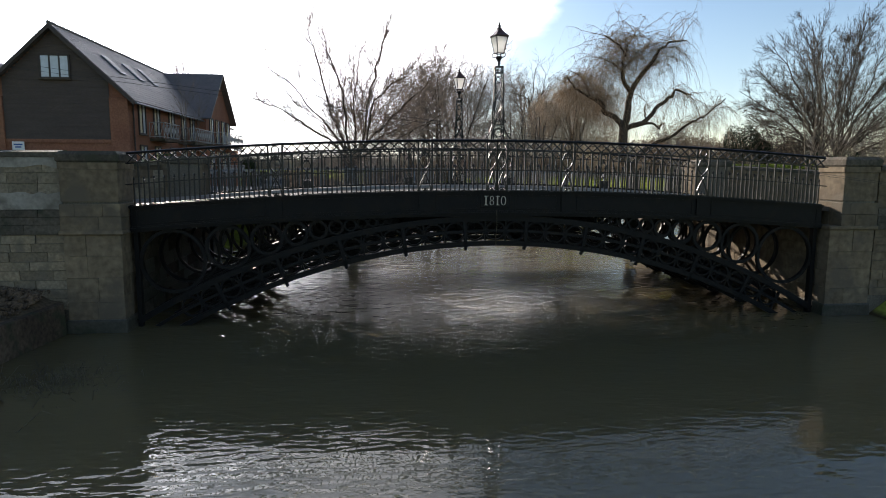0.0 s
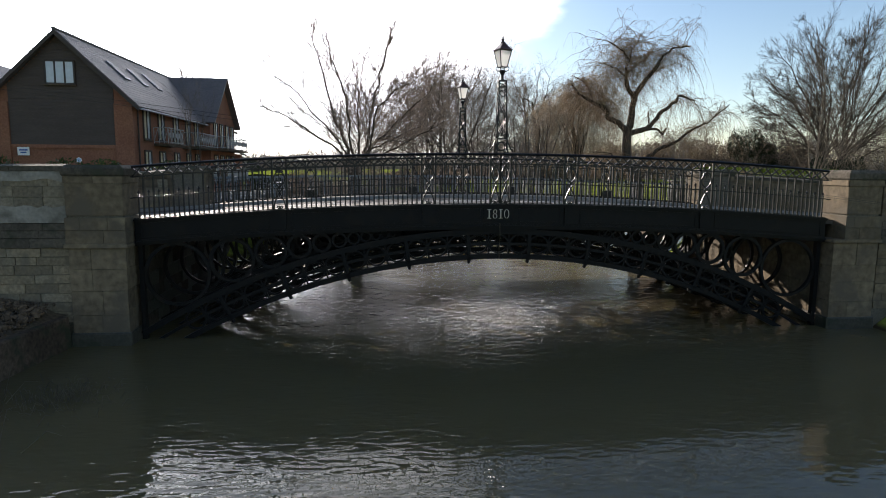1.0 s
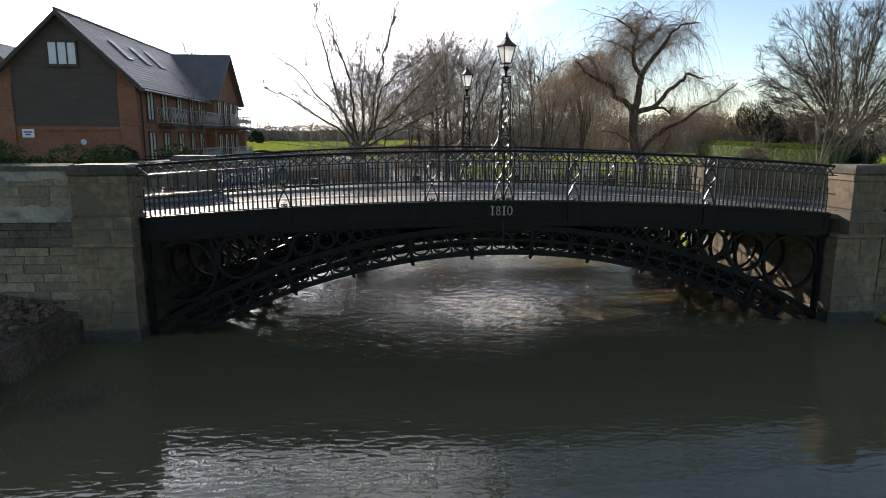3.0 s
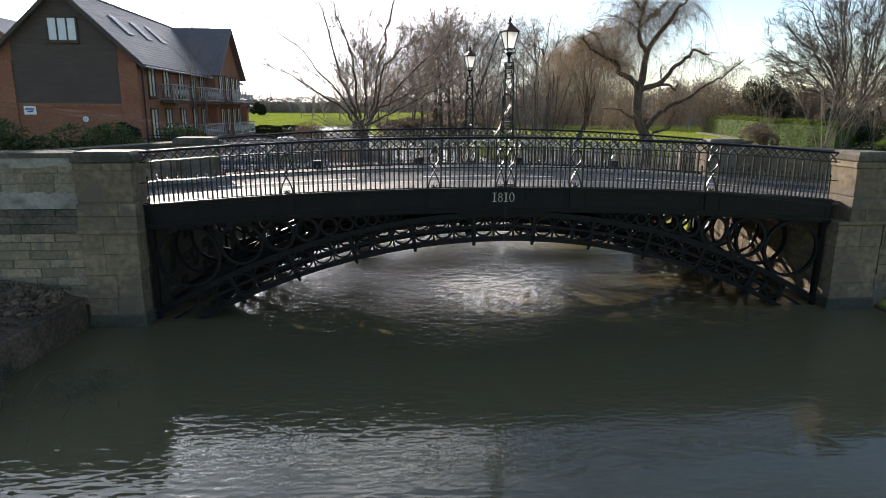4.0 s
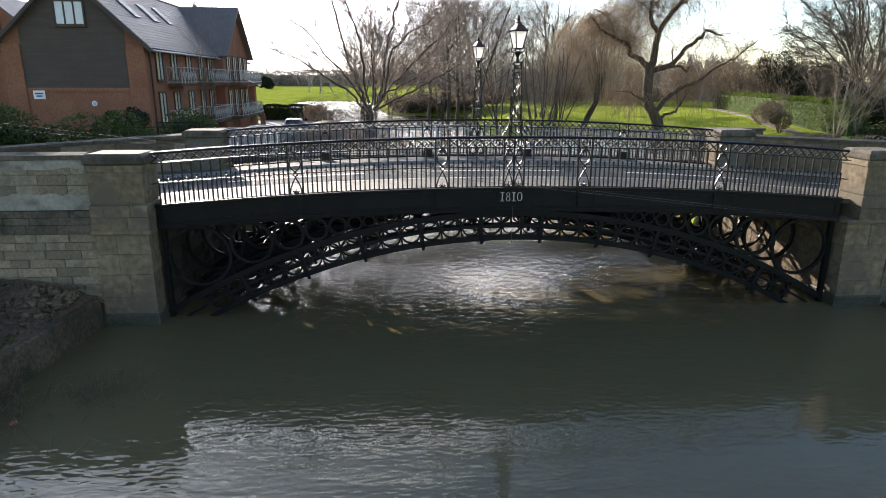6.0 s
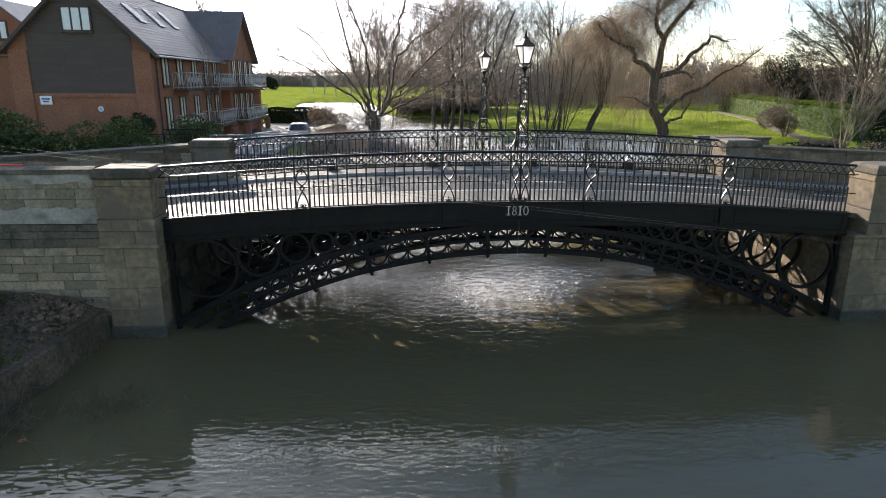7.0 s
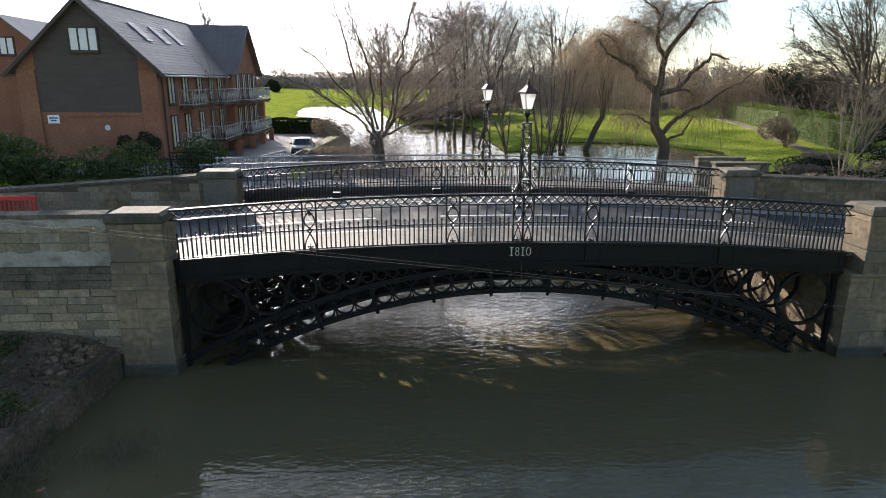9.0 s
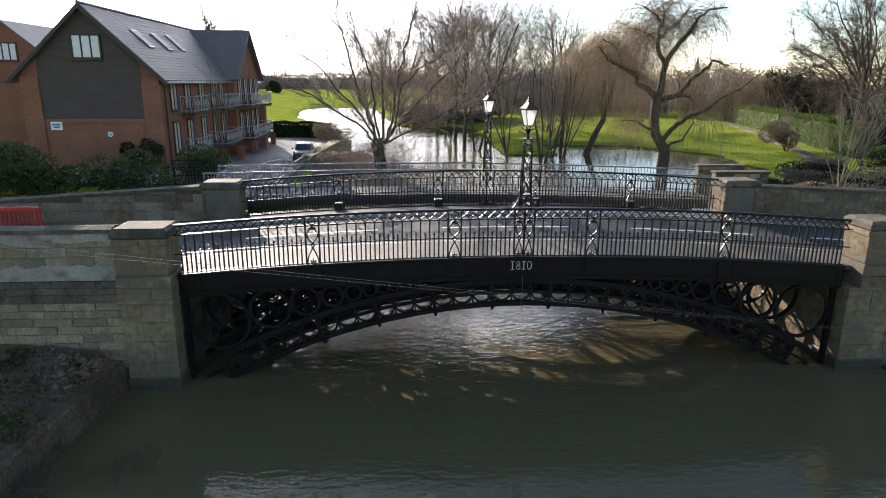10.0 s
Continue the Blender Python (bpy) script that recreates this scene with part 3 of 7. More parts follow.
def spandrel_circles():
    """Rings that touch the deck beam, the arch and each other, shrinking towards the crown."""
    out, edge = [], 8.42
    while True:
        lo, hi = 0.03, 1.2
        for _ in range(40):
            r = (lo + hi) / 2
            cx = edge - r if not out else None
            if out:
                px, pz, pr = out[-1]
                cx = px - (r + pr)
                for _ in range(12):
                    cz = fascia_low(cx) - r
                    gap = math.hypot(px - cx, pz - cz) - (r + pr)
                    cx += gap * 0.8
            cz = fascia_low(cx) - r
            room = math.hypot(cx, cz - ARC_Z) - (R_UP + 0.07) - r
            if room > 0:
                lo = r
            else:
                hi = r
        if lo < 0.075 or cx < 1.2:
            break
        out.append((cx, cz, lo))
    return out


def build_bridge():
    bridge = thing("cast_iron_bridge", pose(0, 0, 0), "black-painted cast-iron arch bridge over the river, dated 1810", "bridge")
    rings = spandrel_circles()
    ring_meshes = [fix_normals(Shape().hoop(0, 0, r, min(0.075, r * 0.3), -0.045, 0.045, 28).mesh("spandrel_ring", IRON)) for cx, cz, r in rings]
    small = fix_normals(Shape().hoop(0, 0, 0.248, 0.04, -0.04, 0.04, 20).mesh("arch_ring", IRON))
    strut = fix_normals(Shape().box(-0.018, 0.018, -0.04, 0.04, -0.27, 0.27).mesh("radial_strut", IRON))
    joint = Shape().box(-0.05, 0.05, -0.075, 0.075, -0.40, 0.36, bevel=0.012).lathe([(0.03, -0.47), (0.045, -0.45), (0.045, -0.40), (0.03, -0.39)], 8)
    joint = fix_normals(joint.mesh("joint_plate", IRON))
    step = 0.505 / R_MID
    for k in range(6):
        y = 0.11 + k * (FAR - 0.22) / 5
        rib = Shape()
        for r, deep, wide in ((R_LOW, 0.12, 0.075), (R_MID, 0.07 if k == 0 else 0.045, 0.05), (R_UP, 0.14, 0.08)):
            rib.flat(arc_points(r, -8.5, 8.5, 61), deep, 0, y - wide, y + wide)
        # upright end frames against the abutments
        for s in (-1, 1) if k in (0, 5) else ():
            rib.box(s * 8.46 - 0.05, s * 8.46 + 0.05, y - 0.07, y + 0.07, -0.3, fascia_low(8.4))
        rib_ob = part("rib", rib, IRON, bridge)
        for s in (-1, 1):
            for (cx, cz, r), me in zip(rings, ring_meshes):
                placed("spandrel_ring", me, rib_ob, pose(s * cx, y, cz))
        n = 15
        for i in range(-n, n + 1):
            a = i * step
            placed("arch_ring", small, rib_ob, pose(R_MID * math.sin(a), y, ARC_Z + R_MID * math.cos(a), 0, math.degrees(a), 0))
            if i % 3 == 1:
                continue
            b = a + step / 2
            placed("radial_strut", strut, rib_ob, pose(R_MID * math.sin(b), y, ARC_Z + R_MID * math.cos(b), 0, math.degrees(b), 0))
        for i in range(-5, 5):
            b = (3 * i + 1.5) * step
            placed("joint_plate", joint, rib_ob, pose(R_MID * math.sin(b), y, ARC_Z + R_MID * math.cos(b), 0, math.degrees(b), 0))
    # cross ties from rib to rib at every joint
    for i in range(-5, 5):
        b = (3 * i + 1.5) * step
        for r, h in ((R_LOW + 0.06, 0.05), (R_UP - 0.02, 0.06)):
            x, z = r * math.sin(b), ARC_Z + r * math.cos(b)
            part("cross_tie", Shape().box(-0.035, 0.035, 0.06, FAR - 0.06, -h, h, pose(x, 0, z, 0, math.degrees(b), 0)), IRON, bridge)
    # diagonal wind braces between neighbouring ribs
    for i in range(-5, 4):
        b0, b1 = (3 * i + 1.5) * step, (3 * i + 4.5) * step
        for k in range(5):
            y0 = 0.11 + k * (FAR - 0.22) / 5
            y1 = y0 + (FAR - 0.22) / 5
            if (i + k) % 2:
                y0, y1 = y1, y0
            p, q = [(R_UP * math.sin(b), y, ARC_Z + R_UP * math.cos(b)) for b, y in ((b0, y0), (b1, y1))]
            part("wind_brace", Shape().tube([p, q], 0.025, 5), IRON, bridge)
    # deck plates, beneath road and footways
    xs = np.linspace(-HALF - 0.05, HALF + 0.05, 41)
    deck = Shape().loft([[(x, 0.13, deck_z(x) - 0.50), (x, FAR - 0.13, deck_z(x) - 0.50), (x, FAR - 0.13, deck_z(x) - 0.14), (x, 0.13, deck_z(x) - 0.14)] for x in xs])
    part("deck_plate", deck, IRON, bridge)
    for y, out in ((0.0, -1), (FAR, 1)):
        web = Shape()
        inner = y - out * 0.13

        def strip(z0, z1, proud, x0=-HALF + 0.02, x1=HALF - 0.02, n=37, shape=None):
            ya, yb = sorted((y + out * proud, inner))
            (shape or web).loft([[(x, ya, deck_z(x) + z0), (x, yb, deck_z(x) + z0), (x, yb, deck_z(x) + z1), (x, ya, deck_z(x) + z1)] for x in np.linspace(x0, x1, n)])
        strip(-0.52, -0.02, 0.045)
        fascia = part("fascia_beam", web, IRON, bridge, "dark panelled fascia with moulded edges")
        for z0, z1, proud in ((-0.03, 0.015, 0.12), (-0.055, -0.03, 0.095), (-0.50, -0.47, 0.075), (-0.545, -0.50, 0.11), (-0.60, -0.545, 0.065)):
            s = Shape()
            strip(z0, z1, proud, shape=s)
            part("moulding", s, IRON, fascia)
        cuts = [-HALF + 0.1] + [p + d for p in POSTS[:2] for d in (-0.2, 0.2)] + [-0.42, 0.42] + [p + d for p in POSTS[2:] for d in (-0.2, 0.2)] + [HALF - 0.1]
        for a, b in zip(cuts[::2], cuts[1::2]):
            a, b = a + 0.06, b - 0.06
            frame_bars = Shape()
            for z0, z1 in ((-0.115, -0.09), (-0.44, -0.415)):
                strip(z0, z1, 0.06, a, b, 9, frame_bars)
            for x in (a, b):
                strip(-0.44, -0.09, 0.06, x - 0.0125, x + 0.0125, 2, frame_bars)
            part("panel_frame", frame_bars, IRON, fascia)
        for x in POSTS:
            s = Shape()
            strip(-0.465, -0.055, 0.085, x - 0.15, x + 0.15, 3, s)
            part("pilaster", s, IRON, fascia)
        plate = Shape().box(-0.41, 0.31, min(y + out * 0.06, y), max(y + out * 0.06, y), 2.49, 2.84, bevel=0.01)
        part("date_plate", plate, IRON, fascia)
    # raised serif numerals of the date
    def oval(shape, cx, cz, rx, rz, tx, tz):
        loops = []
        for a in np.linspace(0, 2 * math.pi, 25):
            c, n = math.cos(a), math.sin(a)
            o, i = (cx + rx * c, cz + rz * n), (cx + (rx - tx) * c, cz + (rz - tz) * n)
            loops.append([(o[0], -0.074, o[1]), (o[0], -0.06, o[1]), (i[0], -0.06, i[1]), (i[0], -0.074, i[1])])
        shape.loft(loops, caps=False)
    for digit, cx in (("1", -0.275), ("8", -0.130), ("1", 0.010), ("0", 0.155)):
        s = Shape()
        if digit == "1":
            s.box(cx - 0.0135, cx + 0.0135, -0.074, -0.06, 2.562, 2.772)
            for z in (2.556, 2.766):
                s.box(cx - 0.046, cx + 0.046, -0.073, -0.06, z, z + 0.012)
        elif digit == "8":
            oval(s, cx, 2.722, 0.047, 0.053, 0.016, 0.011)
            oval(s, cx, 2.615, 0.054, 0.060, 0.017, 0.011)
        else:
            oval(s, cx, 2.667, 0.064, 0.112, 0.020, 0.011)
        part("numeral", s, CREAM, bridge, "cream raised serif numeral " + digit)
    for x0, z0 in ((-0.02, 2.45),):
        part("cord", Shape().tube([(x0, -0.13, z0), (x0 + 0.01, -0.13, 2.1), (x0 - 0.01, -0.12, 1.8), (x0, -0.12, 1.52)], 0.006, 5), REED, bridge, "thin pale hanging cord")
    return bridge


build_bridge()

RAIL_H = 1.24


def scroll(s, cx, cz, size, y0, y1, flip=1, turns=1.2):
    pts = []
    for i in range(15):
        a = i / 14 * turns * 2 * math.pi
        r = size * (1 - 0.78 * i / 14)
        pts.append((cx + flip * r * math.cos(a), cz + r * math.sin(a)))
    s.flat(pts, 0.02, 0, y0, y1)


def ogee_panel(width, y):
    """A post panel: ring in the frieze, two crossing ogee bars below, small scrolls; foot at z 0."""
    s = Shape()
    h = width / 2
    for x in (-h, h):
        s.box(x - 0.021, x + 0.021, y - 0.022, y + 0.022, 0.0, RAIL_H - 0.02)
    s.hoop(0, RAIL_H - 0.155, 0.100, 0.027, y - 0.018, y + 0.018, 18)
    top = RAIL_H - 0.28
    for f in (-1, 1):
        pts = []
        for i in range(41):
            t = i / 40
            if t < 0.42:
                x = math.cos(math.pi / 2 * t / 0.42)
            elif t < 0.56:
                x = -0.42 * (1 - abs((t - 0.49) / 0.07))
            else:
                x = 0.96 * math.sin(math.pi * ((t - 0.56) / 0.44) ** 0.85)
            pts.append((f * (h - 0.03) * x, 0.02 + (top - 0.02) * t))
        s.flat(pts, 0.030, 0, y - 0.02, y + 0.02)
        scroll(s, f * 0.045, top - 0.07, 0.042, y - 0.015, y + 0.015, f)
        scroll(s, f * 0.04, 0.06, 0.036, y - 0.015, y + 0.015, f)
    s.tube([(0, y, 0.02), (0, y, 0.16)], [0.02, 0.004], 5)
    s.tube([(0, y, top), (0, y, top - 0.16)], [0.02, 0.004], 5)
    s.box(-h, h, y - 0.014, y + 0.014, -0.005, 0.02)
    return s


def build_railing(y, name, label):
    rail = thing(name, pose(0, y, 0), label, "railing", group="bridge railings")

    def along(z0, z1, half, shape=None, round_top=False):
        s = Shape()
        loops = []
        for x in np.linspace(-HALF + 0.01, HALF - 0.01, 49):
            z = deck_z(x)
            if round_top:
                loops.append([(x, half * math.cos(a), z + (z0 + z1) / 2 + (z1 - z0) / 2 * math.sin(a)) for a in [2 * math.pi * k / 10 for k in range(10)]])
            else:
                loops.append([(x, -half, z + z0), (x, half, z + z0), (x, half, z + z1), (x, -half, z + z1)])
        return s.loft(loops)
    part("top_rail", along(RAIL_H - 0.062, RAIL_H + 0.004, 0.045, round_top=True), IRON_RAIL, rail)
    part("frieze_rail", along(RAIL_H - 0.280, RAIL_H - 0.248, 0.022), IRON_RAIL, rail)
    part("mid_rail", along(0.492, 0.518, 0.016), IRON_RAIL, rail)
    part("bottom_rail", along(0.012, 0.035, 0.018), IRON_RAIL, rail)
    tall = fix_normals(Shape().box(-0.0175, 0.0175, -0.0175, 0.0175, 0.0, RAIL_H - 0.26).mesh("baluster", IRON_RAIL))
    short = fix_normals(Shape().box(-0.0155, 0.0155, -0.0155, 0.0155, 0.0, 0.585).lathe([(0.009, 0.585), (0.027, 0.603), (0.029, 0.622), (0.018, 0.64), (0.004, 0.665)], 6).mesh("spear_baluster", IRON_RAIL))
    panel = fix_normals(ogee_panel(0.33, 0).mesh("post_panel", IRON_RAIL))
    centre = fix_normals(ogee_panel(0.25, 0).mesh("centre_panel", IRON_RAIL))
    for x in POSTS:
        placed("post_panel", panel, rail, pose(x, 0, deck_z(x)))
        if y > 1:
            part("foot_block", Shape().box(x - 0.14, x + 0.14, -0.28, -0.02, deck_z(x) - 0.03, deck_z(x) + 0.25, bevel=0.015), IRON_RAIL, rail)
    for x in (-0.125, 0.125):
        placed("centre_panel", centre, rail, pose(x, 0, deck_z(x)))
    bays = [(-HALF + 0.02, POSTS[0] - 0.165, 14), (POSTS[0] + 0.165, POSTS[1] - 0.165, 14), (POSTS[1] + 0.165, -0.25, 6),
            (0.25, POSTS[2] - 0.165, 6), (POSTS[2] + 0.165, POSTS[3] - 0.165, 14), (POSTS[3] + 0.165, HALF - 0.02, 14)]
    crosses = {}
    for a, b, n in bays:
        w = (b - a) / n
        key = round(w, 3)
        if key not in crosses:
            s = Shape()
            h = 0.205
            s.flat([(-w / 2, 0), (w / 2, h)], 0.027, 0, -0.016, 0.006)
            s.flat([(-w / 2, h), (w / 2, 0)], 0.027, 0, -0.006, 0.016)
            crosses[key] = fix_normals(s.mesh("frieze_cross", IRON_RAIL))
        for i in range(n):
            x = a + (i + 0.5) * w
            slope = math.degrees(math.atan(-0.0098 * x))
            placed("frieze_cross", crosses[key], rail, pose(x, 0, deck_z(x) + RAIL_H - 0.25, 0, -slope, 0))
            placed("spear_baluster", short, rail, pose(x, 0, deck_z(x)))
            if i:
                placed("baluster", tall, rail, pose(a + i * w, 0, deck_z(a + i * w)))
    # ties into the piers
    for s in (-1, 1):
        for z in (0.5, RAIL_H - 0.26):
            part("wall_tie", Shape().box(min(s * (HALF - 0.02), s * (HALF + 0.09)), max(s * (HALF - 0.02), s * (HALF + 0.09)), -0.012, 0.012, deck_z(HALF) + z - 0.012, deck_z(HALF) + z + 0.012), IRON_RAIL, rail)
    return rail


build_railing(0.0, "bridge_railing", "gloss-black cast-iron railing with crossed frieze and spear balusters")
build_railing(FAR, "bridge_railing", "gloss-black cast-iron railing on the upstream side of the deck")


def build_lamp(y, turn):
    base = deck_z(0) + RAIL_H
    lamp = thing("lamp_standard", pose(0, y, base), "black openwork iron lamp standard with opal lantern on the railing", "street lamp", group="bridge lamps")
    col = Shape()
    w0, w1, h = 0.125, 0.085, 1.70
    for sx in (-1, 1):
        for sy in (-1, 1):
            col.tube([(sx * w0, sy * w0, 0.0), (sx * w1, sy * w1, h)], 0.016, 5)
    col.box(-w1 - 0.02, w1 + 0.02, -w1 - 0.02, w1 + 0.02, h - 0.015, h + 0.012)
    for z in (0.34, 1.56):
        w = w0 + (w1 - w0) * z / h
        col.box(-w - 0.012, w + 0.012, -w - 0.012, w + 0.012, z - 0.012, z + 0.012)
    part("column_frame", col, IRON_RAIL, lamp)
    for face in (0, 1, 2, 3):
        s = Shape()
        yy = -0.105
        s.hoop(0, 0.16, 0.115, 0.022, yy - 0.012, yy + 0.012, 18)
        s.hoop(0, 1.40, 0.082, 0.018, yy - 0.004, yy + 0.016, 16)
        for f in (-1, 1):
            pts = [(f * 0.088 * math.cos(2 * math.pi * t * 1.0), 0.36 + 0.94 * t) for t in np.linspace(0, 1, 33)]
            s.flat(pts, 0.022, 0, yy - 0.004, yy + 0.014)
            scroll(s, f * 0.035, 1.60, 0.036, yy, yy + 0.014, f)
            scroll(s, f * 0.04, 0.44, 0.04, yy, yy + 0.014, f)
            scroll(s, f * 0.03, 0.98, 0.03, yy, yy + 0.014, f)
        ornament = part("ornament_panel", s, IRON_RAIL, lamp)
        ornament.matrix_basis = pose(0, 0, 0, 0, 0, 90 * face)
    for f in (-1, 1):
        s = Shape()
        pts = [(f * (0.13 + 0.17 * (1 - t) ** 2), 0.02 + 0.40 * t) for t in np.linspace(0, 1, 12)]
        s.flat(pts, 0.026, 0, -0.016, 0.016)
        scroll(s, f * 0.26, 0.10, 0.055, -0.014, 0.014, f)
        scroll(s, f * 0.155, 0.42, 0.04, -0.014, 0.014, -f)
        part("side_scroll", s, IRON_RAIL, lamp)
    part("neck", Shape().lathe([(0.05, 1.70), (0.035, 1.74), (0.03, 1.82), (0.05, 1.85), (0.075, 1.90), (0.085, 1.93), (0.045, 1.95)], 12), IRON_RAIL, lamp, smooth=True)
    cradle = Shape()
    for k in range(4):
        a = turn + math.pi / 4 + k * math.pi / 2
        c, s_ = math.cos(a), math.sin(a)
        cradle.tube([(0.05 * c, 0.05 * s_, 1.90), (0.15 * c, 0.15 * s_, 1.94), (0.165 * c, 0.165 * s_, 1.99), (0.12 * c, 0.12 * s_, 2.03)], 0.011, 5)
    part("cradle", cradle, IRON_RAIL, lamp)
    d = math.sqrt(2)
    lo, hi, z0, z1 = 0.080 * d, 0.152 * d, 2.01, 2.39
    fr = Shape()
    for k in range(4):
        a, b = turn + math.pi / 4 + k * math.pi / 2, turn + math.pi / 4 + (k + 1) * math.pi / 2
        pa, pb = (lo * math.cos(a), lo * math.sin(a), z0), (hi * math.cos(a), hi * math.sin(a), z1)
        qa, qb = (lo * math.cos(b), lo * math.sin(b), z0), (hi * math.cos(b), hi * math.sin(b), z1)
        fr.tube([pa, pb], 0.012, 5)
        fr.tube([pa, qa], 0.013, 5)
        fr.tube([pb, qb], 0.016, 5)
    frame_ob = part("lantern_frame", fr, IRON_RAIL, lamp)
    for k in range(4):
        a, b = turn + math.pi / 4 + k * math.pi / 2, turn + math.pi / 4 + (k + 1) * math.pi / 2
        e = 0.97
        quad = [(e * lo * math.cos(a), e * lo * math.sin(a), z0), (e * lo * math.cos(b), e * lo * math.sin(b), z0),
                (e * hi * math.cos(b), e * hi * math.sin(b), z1), (e * hi * math.cos(a), e * hi * math.sin(a), z1)]
        inner = [(x * 0.97, y2 * 0.97, z) for x, y2, z in quad]
        part("pane", Shape().loft([quad, inner]), OPAL, frame_ob, "opal glass pane")
    part("lantern_roof", Shape().lathe([(hi + 0.025, z1), (hi + 0.03, z1 + 0.021), (hi * 0.97, z1 + 0.042), (hi * 0.70, z1 + 0.085), (hi * 0.42, z1 + 0.144), (hi * 0.30, z1 + 0.169), (hi * 0.30, z1 + 0.190)], 4, turn=turn + math.pi / 4), COPPER, lamp, "brown copper lantern roof")
    part("finial", Shape().lathe([(0.06, z1 + 0.182), (0.065, z1 + 0.199), (0.03, z1 + 0.211), (0.024, z1 + 0.228), (0.042, z1 + 0.254), (0.042, z1 + 0.266), (0.014, z1 + 0.287), (0.024, z1 + 0.308), (0.004, z1 + 0.355)], 10), IRON_RAIL, lamp, smooth=True)
    return lamp


build_lamp(0.0, radians(18))
build_lamp(FAR, radians(14))

# ---- road over the bridge and its approaches ----
ROAD_X = [float(x) for x in np.linspace(-70, 70, 141)]
ROAD_Y0, ROAD_Y1 = 1.86, 5.72


def ribbon(y0, y1, dz, thick, x0=-70, x1=70):
    xs = [x for x in ROAD_X if x0 < x < x1]
    xs = [x0] + xs + [x1]
    return Shape().loft([[(x, y0, road_z(x) + dz - thick), (x, y1, road_z(x) + dz - thick), (x, y1, road_z(x) + dz), (x, y0, road_z(x) + dz)] for x in xs])


def build_road():
    single("road", ribbon(ROAD_Y0, ROAD_Y1, -0.09, 0.05), ASPHALT, "worn grey asphalt road over the bridge", "road", kind="structure")
    single("pavement", ribbon(0.12, ROAD_Y0 - 0.125, 0.0, 0.12), PAVING, "narrow tarmac footway beside the railing", "pavement", kind="structure")
    single("pavement", ribbon(ROAD_Y1 + 0.125, FAR - 0.12, 0.0, 0.12), PAVING, "narrow tarmac footway beside the far railing", "pavement", kind="structure")
    for y0 in (ROAD_Y0 - 0.125, ROAD_Y1):
        kerb = thing("kerb", pose(0, 0, 0), "row of pale granite kerb stones", "kerb", kind="structure")
        me = fix_normals(Shape().box(-0.452, 0.452, 0, 0.125, -0.16, 0.004, bevel=0.012).mesh("kerb_stone", KERB))
        for i in range(-24, 24):
            x = (i + 0.5) * 0.915
            placed("kerb_stone", me, kerb, pose(x, y0, road_z(x) + 0.004, 0, math.degrees(math.atan2(road_z(x - 0.4) - road_z(x + 0.4), 0.8)), 0))
    marks = thing("road_marking", pose(0, 0, 0), "broken white centre line painted on the road", "road marking", kind="structure")
    for i in range(-4, 5):
        x0 = i * 6.0 - 1.8
        s = Shape().loft([[(x, 3.76, road_z(x) - 0.088), (x, 3.86, road_z(x) - 0.088), (x, 3.86, road_z(x) - 0.084), (x, 3.76, road_z(x) - 0.084)] for x in (x0, x0 + 1.0, x0 + 2.0, x0 + 3.0, x0 + 4.0)])
        part("dash", s, PAINT, marks)


build_road()

# ---- masonry ----
BLOCK = {}


def block_mesh(mat):
    if mat.name not in BLOCK:
        BLOCK[mat.name] = fix_normals(Shape().box(-0.5, 0.5, -0.5, 0.5, -0.5, 0.5, bevel=0.025).mesh("stone_block", mat))
    return BLOCK[mat.name]


def face_blocks(parent, rng, u0, u1, z0, z1, courses, length, put, depth=0.12, mats=(STONE,), rough=0.006, gap=0.008, top=None):
    """Courses of stone on a wall face. put(u, z) gives the pose of a stone whose front looks along -y of that pose."""
    hs = [rng.uniform(0.8, 1.2) for _ in range(courses)]
    k = (z1 - z0) / sum(hs)
    z = z0
    for h in hs:
        h *= k
        u = u0
        first = True
        while u < u1 - 0.02:
            ln = length * rng.uniform(0.6, 1.5) * (0.6 if first and rng.random() < 0.5 else 1)
            first = False
            if u1 - (u + ln) < length * 0.45:
                ln = u1 - u
            proud = rng.uniform(-rough, rough)
            zt = z + h
            if top and zt > top(u + ln / 2):
                zt = top(u + ln / 2)
            if zt - z > 0.03:
                m = put(u + ln / 2, (z + zt) / 2) @ pose(0, depth / 2 - 0.022 - proud, 0, rng.uniform(-0.4, 0.4), rng.uniform(-0.3, 0.3), rng.uniform(-0.4, 0.4)) @ Matrix.Diagonal((ln - gap, depth, zt - z - gap, 1))
                placed("stone_block", block_mesh(rng.choice(mats)), parent, m)
            u += ln
        z += h


